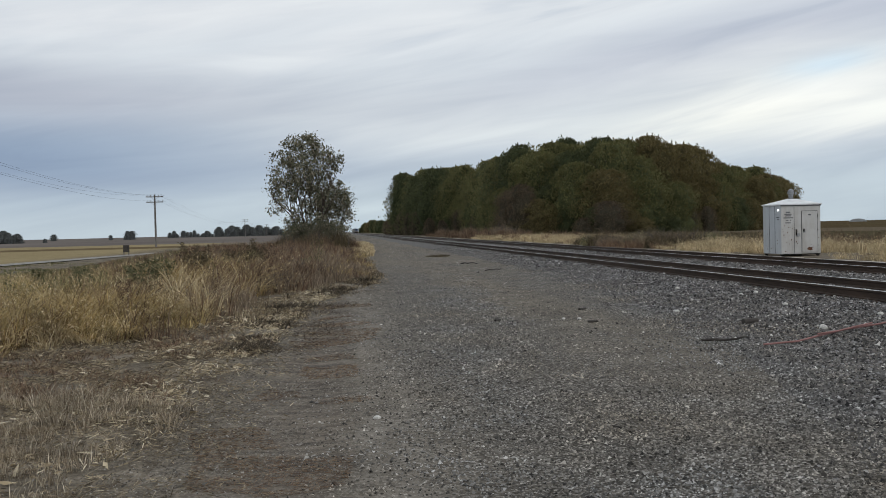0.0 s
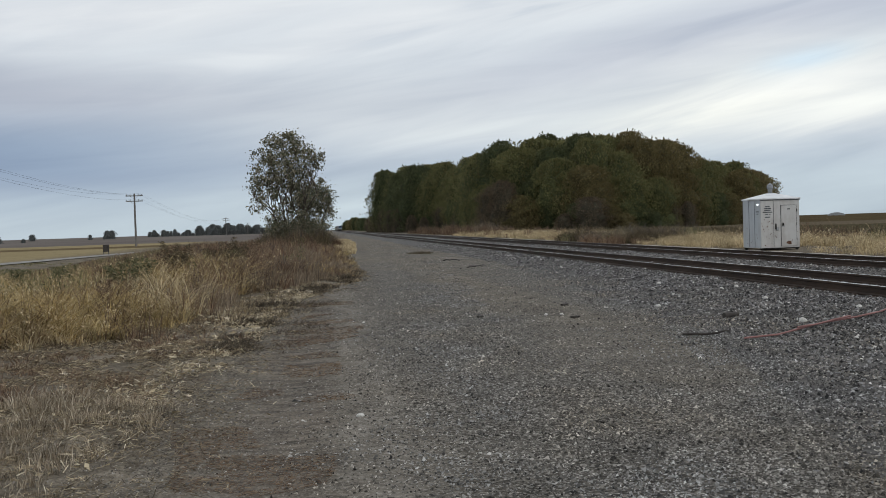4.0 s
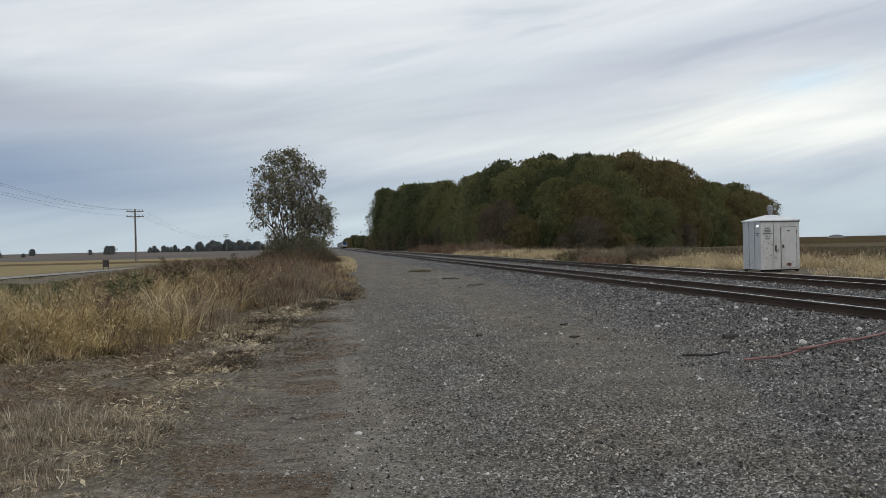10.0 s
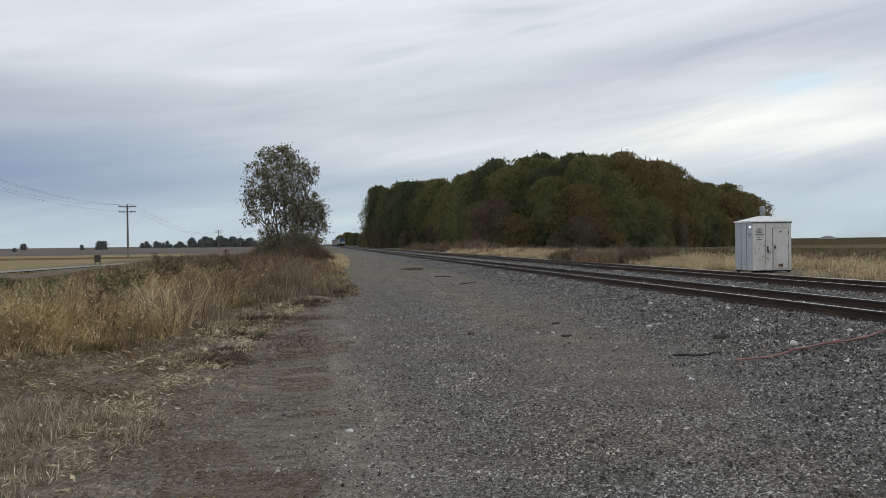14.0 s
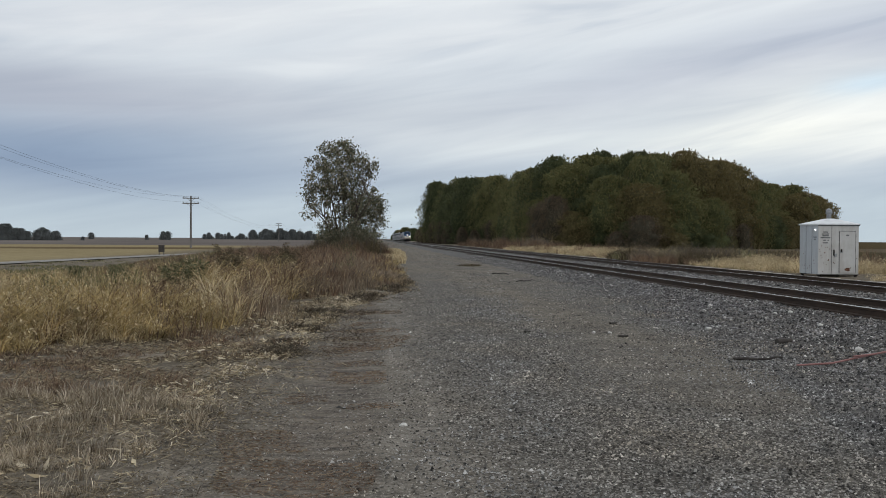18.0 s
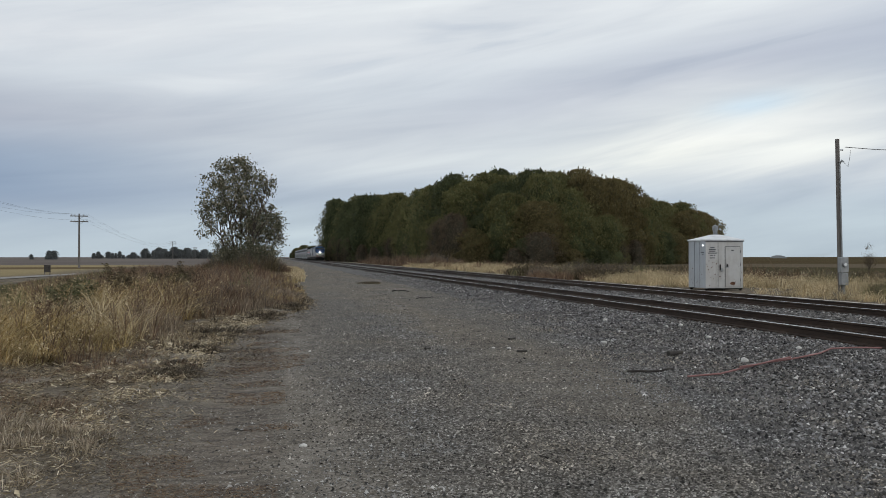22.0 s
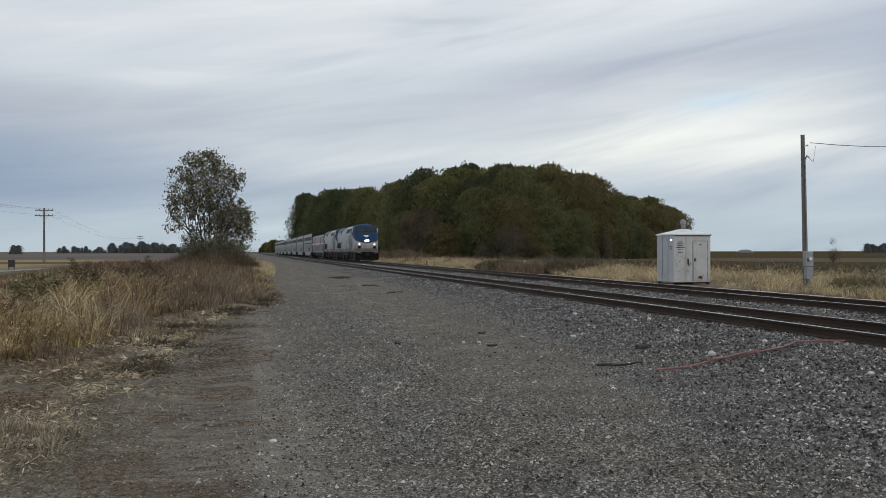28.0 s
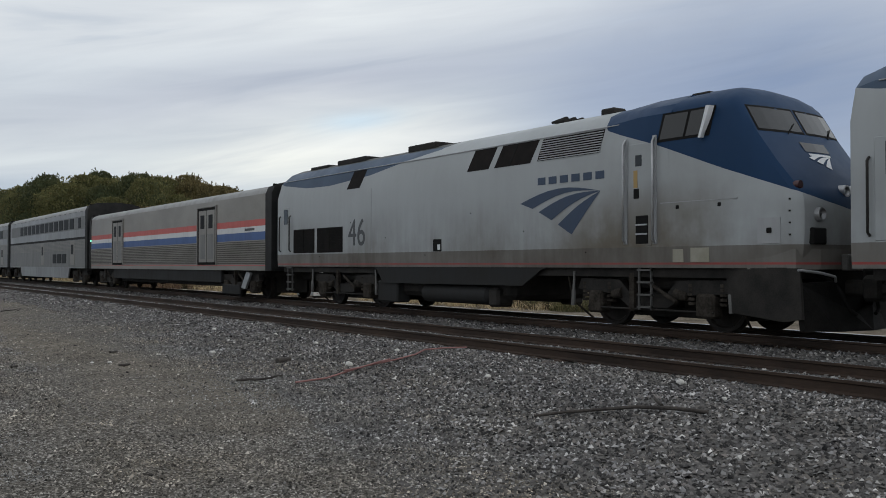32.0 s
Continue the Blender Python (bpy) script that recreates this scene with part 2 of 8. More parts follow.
def ground_mat():
    """Soil, straw and fields, laid out in strips along the line."""
    m = Mat("field_ground")
    w = m.world()
    x, y, z = m.xyz(w)
    big, mid, fin = m.noise(0.05, 4, vec=w), m.noise(0.9, 5, 0.65, vec=w), m.noise(9.0, 6, 0.7, vec=w)
    soil = soil_color(m, w)
    gold = m.ramp(m.math("ADD", m.math("MULTIPLY", mid, 0.6), m.math("MULTIPLY", big, 0.4)), [(0.35, (0.22, 0.175, 0.098)), (0.65, (0.32, 0.262, 0.155))])
    stubble = m.ramp(m.math("ADD", m.math("MULTIPLY", m.noise(0.02, 4, vec=w, stretch=(1, 0.3, 1)), 0.6), m.math("MULTIPLY", mid, 0.4)),
                     [(0.35, (0.126, 0.109, 0.099)), (0.65, (0.186, 0.164, 0.150))])
    brown = m.ramp(mid, [(0.35, (0.060, 0.044, 0.026)), (0.65, (0.098, 0.073, 0.043))])
    rows = m.noise(0.045, 4, 0.6, (1, 0.12, 1), w)
    brown = m.mix(m.ramp(rows, [(0.44, 0.0), (0.56, 0.8)]), brown, m.ramp(mid, [(0.35, (0.064, 0.053, 0.030)), (0.65, (0.106, 0.086, 0.050))]))
    xe = m.math("ADD", x, m.math("MULTIPLY", m.math("SUBTRACT", big, 0.5), 9.0))
    # west side: verge, gold field, stubble; east side: verge, brown field
    k = m.n("ShaderNodeMapRange")
    m.put(k.inputs["Value"], xe)
    k.inputs["From Min"].default_value, k.inputs["From Max"].default_value = -300, 300
    west = m.ramp(k.outputs[0], [(0.0, 0.0), (0.355, 0.0), (0.362, 1.0), (0.460, 1.0), (0.467, 0.0), (1.0, 0.0)])
    col = m.mix(m.ramp(k.outputs[0], [(0.38, 1.0), (0.40, 0.0)]), soil, stubble)
    north = m.math("ADD", y, m.math("MULTIPLY", m.math("SUBTRACT", big, 0.5), 50.0))
    west = m.math("MULTIPLY", west, m.math("LESS_THAN", north, 185.0))
    col = m.mix(m.math("GREATER_THAN", north, 185.0), col, m.mix(m.ramp(k.outputs[0], [(0.47, 1.0), (0.48, 0.0)]), col, stubble))
    strip = m.math("ADD", y, m.math("MULTIPLY", m.math("SUBTRACT", big, 0.5), 14.0))
    strip = m.math("MULTIPLY", m.math("GREATER_THAN", strip, 124.0), m.math("LESS_THAN", strip, 146.0))
    gold = m.mix(m.math("MULTIPLY", strip, 0.75), gold, (0.085, 0.058, 0.036))
    col = m.mix(west, col, gold)
    # the eastern field: dark weeds, then a tan strip, then brown ground
    deep = m.math("ADD", m.math("ADD", m.math("MULTIPLY", x, 0.64), m.math("MULTIPLY", y, 0.77)), m.math("MULTIPLY", m.math("SUBTRACT", big, 0.5), 40.0))
    weeds = m.ramp(mid, [(0.35, (0.050, 0.044, 0.026)), (0.65, (0.095, 0.082, 0.048))])
    tan = m.ramp(mid, [(0.35, (0.104, 0.083, 0.058)), (0.65, (0.150, 0.123, 0.088))])
    brown = m.mix(m.math("LESS_THAN", deep, 215.0), brown, tan)
    brown = m.mix(m.math("LESS_THAN", deep, 145.0), brown, weeds)
    col = m.mix(m.ramp(k.outputs[0], [(0.575, 0.0), (0.60, 1.0)]), col, brown)
    m.bump(fin, 0.6, 0.03)
    return m.done(col, 0.95, 0.0, 0.0)


def road_mat():
    """Packed grey gravel with brown dirt along the west wheel track."""
    m = Mat("packed_gravel")
    w = m.world()
    x, y, z = m.xyz(w)
    big, mid = m.noise(0.35, 4, 0.6, (1, 0.35, 1), w), m.noise(2.2, 5, 0.65, (1, 0.5, 1), w)
    fin = m.noise(45.0, 4, 0.7, vec=w)
    cell = m.cells(38.0, vec=w)
    grey = m.ramp(m.math("ADD", m.math("MULTIPLY", cell, 0.5), m.math("MULTIPLY", fin, 0.5)),
                  [(0.25, (0.042, 0.038, 0.034)), (0.5, (0.178, 0.164, 0.147)), (0.72, (0.42, 0.395, 0.36))])
    # packed pebbles at two sizes: gap shade and bright middles painted into the colour
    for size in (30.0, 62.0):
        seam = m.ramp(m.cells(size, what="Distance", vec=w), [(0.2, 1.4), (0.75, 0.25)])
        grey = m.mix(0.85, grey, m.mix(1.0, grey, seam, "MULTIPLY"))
    crumb = m.ramp(m.cells(48.0, vec=w), [(0.1, 0.45), (0.5, 0.95), (0.9, 1.6)])
    tan = soil_color(m, w)
    tan = m.mix(0.6, tan, m.mix(1.0, tan, crumb, "MULTIPLY"))
    # short ruts and matted straw across the brown wheel track
    rut = m.noise(3.2, 4, 0.6, (0.55, 2.2, 1), w)
    track = m.n("ShaderNodeMapRange")
    m.put(track.inputs["Value"], m.math("ADD", m.math("SUBTRACT", x, m.math("MULTIPLY", y, 0.022)), m.math("ADD", m.math("MULTIPLY", m.math("SUBTRACT", big, 0.5), 1.3), m.math("MULTIPLY", m.math("SUBTRACT", mid, 0.5), 1.5))))
    track.inputs["From Min"].default_value, track.inputs["From Max"].default_value = -2.0, 2.0
    strip = m.ramp(track.outputs[0], [(0.20, 0.0), (0.29, 1.0), (0.42, 1.0), (0.50, 0.0)])
    brown = m.ramp(m.math("ADD", m.math("MULTIPLY", rut, 0.6), m.math("MULTIPLY", fin, 0.4)), [(0.38, (0.060, 0.049, 0.040)), (0.5, (0.150, 0.124, 0.099)), (0.62, (0.25, 0.212, 0.170))])
    tan = m.mix(m.math("MULTIPLY", strip, 0.75), tan, brown)
    dark = m.math("MULTIPLY", m.ramp(rut, [(0.36, 1.0), (0.46, 0.0)]), m.ramp(track.outputs[0], [(0.15, 0.2), (0.30, 1.0), (0.58, 0.8), (0.66, 0.0)]))
    tan = m.mix(m.math("MULTIPLY", dark, 0.4), tan, (0.032, 0.027, 0.023))
    xx = m.math("ADD", x, m.math("ADD", m.math("MULTIPLY", m.math("SUBTRACT", mid, 0.5), 1.6), m.math("MULTIPLY", m.math("SUBTRACT", big, 0.5), 1.4)))
    k = m.n("ShaderNodeMapRange")
    m.put(k.inputs["Value"], xx)
    k.inputs["From Min"].default_value, k.inputs["From Max"].default_value = -3, 7
    dirt = m.ramp(k.outputs[0], [(0.0, 1.0), (0.20, 0.95), (0.29, 0.75), (0.38, 0.38), (0.46, 0.2), (0.60, 0.15), (0.80, 0.1)])
    # a second brown strip at the foot of the ballast, beyond the standing place
    strip = m.ramp(k.outputs[0], [(0.52, 0.0), (0.62, 0.65), (0.74, 0.65), (0.82, 0.0)])
    dirt = m.math("MAXIMUM", dirt, m.math("MULTIPLY", strip, m.math("MULTIPLY", m.math("SUBTRACT", y, 6.5), 0.3, True)))
    dirt = m.math("MULTIPLY", dirt, m.ramp(big, [(0.3, 0.55), (0.6, 1.2)]), True)
    away = m.math("MULTIPLY", m.math("SUBTRACT", y, 13.0), 0.03, True)
    worn = m.math("MULTIPLY", m.math("MULTIPLY", away, 0.8), m.ramp(big, [(0.38, 0.25), (0.58, 1.0)]))
    dirt = m.math("MAXIMUM", dirt, worn)
    col = m.mix(dirt, grey, tan)
    pale = m.math("MULTIPLY", m.ramp(k.outputs[0], [(0.30, 0.0), (0.345, 0.55), (0.39, 0.0)]), m.ramp(mid, [(0.4, 0.0), (0.6, 1.0)]))
    col = m.mix(pale, col, (0.28, 0.252, 0.215))
    m.bump(m.math("ADD", m.math("MULTIPLY", cell, 0.6), m.math("MULTIPLY", fin, 0.4)), 0.7, 0.02)
    return m.done(col, 0.92, 0.0, 0.08)


M = {}
M["ground"] = ground_mat()
M["road"] = road_mat()
M["ballast_bed"] = plain("ballast_bed", (0.030, 0.028, 0.026), (0.15, 0.139, 0.130), 6.0, 0.95, bump=0.9, fine=22.0, dist=0.04)
M["ballast"] = many("ballast_stones", [(0.0, (0.013, 0.0125, 0.013)), (0.22, (0.045, 0.042, 0.041)), (0.48, (0.112, 0.105, 0.103)), (0.70, (0.178, 0.160, 0.148)), (0.84, (0.205, 0.203, 0.207)), (0.95, (0.335, 0.322, 0.315)), (1.0, (0.60, 0.58, 0.565))], 0.85, 0.65, scale=1.8, patch=(1.0, 0.99, 0.95))
M["gravel"] = many("gravel_stones", [(0.0, (0.020, 0.019, 0.018)), (0.25, (0.073, 0.070, 0.066)), (0.5, (0.145, 0.140, 0.132)), (0.75, (0.258, 0.250, 0.237)), (0.92, (0.35, 0.341, 0.328)), (1.0, (0.58, 0.568, 0.55))], 0.88, 0.6, scale=1.4, patch=(1.09, 0.985, 0.84))
M["crumb"] = many("soil_crumbs", [(0.0, (0.062, 0.053, 0.045)), (0.3, (0.115, 0.100, 0.083)), (0.65, (0.185, 0.164, 0.138)), (0.92, (0.28, 0.254, 0.222)), (1.0, (0.54, 0.51, 0.47))], 0.95, 0.4, spec=0.1, scale=2.0)
M["white_stone"] = plain("white_stone", (0.42, 0.40, 0.37), (0.68, 0.66, 0.62), 8.0, 0.8)
M["rail"] = plain("rail_steel", (0.024, 0.016, 0.012), (0.064, 0.041, 0.029), 3.0, 0.75, 0.1, stretch=(1, 0.2, 1), spec=0.3)
M["rail_top"] = plain("polished_rail", (0.58, 0.58, 0.58), (0.72, 0.72, 0.71), 4.0, 0.25, 0.95, bump=0.03, stretch=(1, 0.1, 1))
M["tie"] = plain("creosoted_wood", (0.035, 0.027, 0.022), (0.11, 0.085, 0.065), 4.0, 0.9, bump=0.5, fine=30, stretch=(0.3, 3, 1))
M["grass_gold"] = many("dry_grass", [(0.0, (0.110, 0.073, 0.032)), (0.25, (0.360, 0.254, 0.106)), (0.6, (0.500, 0.373, 0.169)), (0.9, (0.460, 0.369, 0.204)), (1.0, (0.640, 0.514, 0.294))], 0.8, 0.85, thru=0.2, scale=1.8)
M["grass_pale"] = many("pale_dry_grass", [(0.0, (0.25, 0.18, 0.095)), (0.3, (0.46, 0.355, 0.205)), (0.7, (0.60, 0.485, 0.30)), (1.0, (0.78, 0.665, 0.45))], 0.8, 0.65, thru=0.35, scale=0.9)
M["grass_short"] = many("short_dead_grass", [(0.0, (0.129, 0.094, 0.060)), (0.25, (0.246, 0.193, 0.132)), (0.6, (0.386, 0.319, 0.232)), (0.9, (0.515, 0.442, 0.340)), (1.0, (0.762, 0.672, 0.529))], 0.85, 0.75, thru=0.25, scale=2.6)
M["thatch"] = many("matted_thatch", [(0.0, (0.047, 0.036, 0.022)), (0.35, (0.153, 0.115, 0.074)), (0.7, (0.284, 0.222, 0.141)), (0.92, (0.436, 0.357, 0.235)), (1.0, (0.629, 0.542, 0.376))], 0.9, 0.7, scale=2.6)
M["weed_brown"] = many("brown_weeds", [(0.0, (0.082, 0.050, 0.037)), (0.5, (0.181, 0.116, 0.073)), (0.85, (0.261, 0.181, 0.115)), (1.0, (0.379, 0.289, 0.188))], 0.9, 0.5, thru=0.2)
M["weed_grey"] = many("grey_weeds", [(0.0, (0.12, 0.093, 0.074)), (0.6, (0.24, 0.185, 0.128)), (1.0, (0.37, 0.294, 0.212))], 0.9, 0.4, thru=0.2)
M["weed_green"] = many("green_weeds", [(0.0, (0.069, 0.076, 0.034)), (0.4, (0.144, 0.144, 0.067)), (0.75, (0.241, 0.207, 0.103)), (1.0, (0.391, 0.339, 0.19))], 0.85, 0.5, thru=0.3)
M["weed_olive"] = many("olive_weeds", [(0.0, (0.065, 0.070, 0.035)), (0.5, (0.132, 0.132, 0.066)), (0.85, (0.217, 0.199, 0.106)), (1.0, (0.403, 0.329, 0.208))], 0.85, 0.5, thru=0.3)
M["weed_dark"] = many("dark_weeds", [(0.0, (0.054, 0.044, 0.026)), (0.5, (0.108, 0.086, 0.050)), (0.85, (0.168, 0.130, 0.075)), (1.0, (0.312, 0.242, 0.149))], 0.9, 0.5, thru=0.2)
M["mat_brown"] = many("dead_weed_mat", [(0.0, (0.030, 0.024, 0.017)), (0.5, (0.075, 0.058, 0.040)), (0.85, (0.13, 0.102, 0.068)), (1.0, (0.24, 0.19, 0.125))], 0.9, 0.6, scale=2.0)
M["husk"] = many("dry_husks", [(0.0, (0.32, 0.25, 0.15)), (0.6, (0.55, 0.46, 0.31)), (1.0, (0.74, 0.66, 0.51))], 0.75, 0.1)
M["leaf_green"] = many("green_leaves", [(0.0, (0.123, 0.120, 0.051)), (0.4, (0.148, 0.146, 0.060)), (0.75, (0.173, 0.166, 0.067)), (0.93, (0.197, 0.178, 0.073)), (1.0, (0.235, 0.193, 0.082))], 0.75, 0.35, thru=0.3)
M["leaf_dark"] = many("dark_leaves", [(0.0, (0.069, 0.081, 0.039)), (0.5, (0.087, 0.098, 0.044)), (1.0, (0.112, 0.120, 0.053))], 0.75, 0.35, thru=0.3)
M["leaf_rust"] = many("turning_leaves", [(0.0, (0.140, 0.114, 0.053)), (0.5, (0.167, 0.137, 0.059)), (0.85, (0.192, 0.152, 0.067)), (1.0, (0.227, 0.171, 0.076))], 0.75, 0.35, thru=0.3)
M["leaf_bare"] = many("bare_brush", [(0.0, (0.081, 0.061, 0.040)), (0.6, (0.128, 0.099, 0.065)), (1.0, (0.202, 0.151, 0.103))], 0.85, 0.35, thru=0.2)
M["leaf_sparse"] = many("sparse_autumn_leaves", [(0.0, (0.088, 0.094, 0.063)), (0.45, (0.167, 0.166, 0.108)), (0.8, (0.246, 0.218, 0.143)), (1.0, (0.414, 0.373, 0.290))], 0.75, 0.3, thru=0.45)
# skyline leaves: distance haze mixed into the leaf colour itself
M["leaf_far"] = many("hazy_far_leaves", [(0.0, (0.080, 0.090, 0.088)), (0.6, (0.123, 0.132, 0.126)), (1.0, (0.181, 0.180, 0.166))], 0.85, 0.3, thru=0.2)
# dark hull colours that paint the shade inside each crown
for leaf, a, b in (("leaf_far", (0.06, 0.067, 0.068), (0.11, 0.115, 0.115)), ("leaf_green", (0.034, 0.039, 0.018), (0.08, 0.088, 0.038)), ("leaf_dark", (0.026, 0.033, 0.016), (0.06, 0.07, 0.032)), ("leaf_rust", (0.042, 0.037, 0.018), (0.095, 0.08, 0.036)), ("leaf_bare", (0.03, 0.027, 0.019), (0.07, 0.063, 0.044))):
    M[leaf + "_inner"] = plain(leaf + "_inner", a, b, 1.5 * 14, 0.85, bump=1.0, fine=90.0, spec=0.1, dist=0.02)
M["bark"] = plain("bark", (0.045, 0.036, 0.028), (0.13, 0.105, 0.085), 3.0, 0.95, bump=0.8, fine=14, stretch=(1, 1, 0.2))
M["twig"] = plain("bare_twigs", (0.05, 0.04, 0.034), (0.13, 0.11, 0.095), 3.0, 0.95)
M["pole_wood"] = plain("weathered_pole", (0.08, 0.072, 0.066), (0.23, 0.212, 0.195), 2.0, 0.9, bump=0.5, fine=18, stretch=(1, 1, 0.08))
M["galv"] = plain("galvanized_steel", (0.24, 0.25, 0.255), (0.38, 0.39, 0.395), 3.0, 0.5, 0.5)
M["vent_steel"] = plain("dull_vent_steel", (0.19, 0.20, 0.21), (0.31, 0.32, 0.33), 3.0, 0.6, 0.2)
M["cable"] = plain("black_cable", (0.015, 0.015, 0.016), (0.04, 0.04, 0.04), 6.0, 0.6)
M["concrete_road"] = plain("pale_gravel_road", (0.19, 0.176, 0.155), (0.27, 0.25, 0.222), 1.0, 0.9)
M["dirt_path"] = plain("pale_dirt", (0.27, 0.235, 0.19), (0.43, 0.375, 0.31), 0.8, 0.95, bump=0.5, fine=14)
M["hose"] = plain("red_hose", (0.19, 0.075, 0.068), (0.33, 0.17, 0.155), 3.0, 0.6)
M["stick"] = plain("dead_stick", (0.022, 0.018, 0.016), (0.07, 0.06, 0.052), 6.0, 0.9, bump=0.6)
M["truck_grime"] = plain("brown_truck_grime", (0.014, 0.012, 0.010), (0.062, 0.053, 0.044), 5.0, 0.9, 0.0, fine=25.0, spec=0.1)
M["dark_steel"] = plain("dirty_underframe", (0.009, 0.0083, 0.0078), (0.036, 0.032, 0.028), 2.0, 0.8, 0.0, spec=0.25)
M["wheel"] = plain("wheel_steel", (0.012, 0.010, 0.009), (0.034, 0.028, 0.024), 4.0, 0.7, 0.2, spec=0.3)
M["rubber"] = plain("black_rubber", (0.006, 0.006, 0.006), (0.014, 0.013, 0.012), 3.0, 0.9, spec=0.2)
M["glass_dark"] = plain("tinted_glass", (0.004, 0.005, 0.006), (0.009, 0.010, 0.011), 0.6, 0.12, 0.0, bump=0.0, spec=0.5)
M["window_dark"] = plain("dark_window", (0.006, 0.0065, 0.007), (0.014, 0.015, 0.016), 0.6, 0.45, 0.0, bump=0.0, spec=0.06)
M["grille"] = plain("dark_grille", (0.004, 0.0035, 0.003), (0.014, 0.010, 0.009), 3.0, 0.8, spec=0.15)
M["step_steel"] = plain("worn_step_steel", (0.07, 0.068, 0.064), (0.14, 0.135, 0.128), 3.0, 0.6, 0.3)
M["louver"] = paint("louver_metal", (0.33, 0.335, 0.34), 0.5)
M["steel_trim"] = plain("bare_steel_trim", (0.28, 0.28, 0.285), (0.45, 0.45, 0.455), 2.0, 0.35, 0.7)
M["yellow"] = paint("yellow_paint", (0.40, 0.26, 0.09), 0.5)
M["white_paint"] = paint("white_paint", (0.72, 0.73, 0.74), 0.45)
M["logo_blue"] = paint("emblem_blue", (0.024, 0.046, 0.09), 0.45, amount=0.15)
M["number_grey"] = paint("numeral_grey", (0.055, 0.06, 0.065), 0.5, amount=0.1)
M["stripe_red"] = paint("stripe_red", (0.50, 0.10, 0.085), 0.5, amount=0.25)
M["stripe_white"] = paint("stripe_white", (0.62, 0.62, 0.62), 0.5, amount=0.25)
M["stripe_blue"] = paint("stripe_blue", (0.045, 0.10, 0.26), 0.5, amount=0.25)
M["roof_grey"] = paint("roof_grey", (0.17, 0.175, 0.18), 0.6, amount=0.5)
M["hut_white"] = paint("hut_white", (0.51, 0.505, 0.495), 0.55, (0.20, 0.155, 0.115), 0.6)
# the hut's white again, darker and bluer for the wall in shade
M["hut_side_shade"] = paint("hut_side_shade", (0.40, 0.425, 0.45), 0.55, (0.16, 0.12, 0.09), 0.3)
M["rust"] = plain("rust", (0.055, 0.022, 0.012), (0.16, 0.075, 0.04), 9.0, 0.9)
M["barn_red"] = paint("barn_red", (0.22, 0.04, 0.04), 0.7)
M["headlight"] = glow("lit_headlight", (1.0, 0.86, 0.58), 1500.0)
M["ditch"] = glow("lit_ditch_light", (1.0, 0.80, 0.48), 30.0)
# the dish glows by itself, standing in for the bulb's light on it
M["reflector"] = glow("glowing_reflector", (1.0, 0.62, 0.26), 1.8)
M["reflector"].node_tree.nodes["Principled BSDF"].inputs["Base Color"].default_value = (0.02, 0.015, 0.01, 1)
M["lamp_white"] = glow("lit_white_lamp", (1.0, 1.0, 1.0), 3.0)
M["marker"] = glow("green_marker", (0.2, 1.0, 0.6), 2.0)
M["lens_red"] = plain("red_lens", (0.03, 0.006, 0.007), (0.06, 0.01, 0.01), 5.0, 0.3)

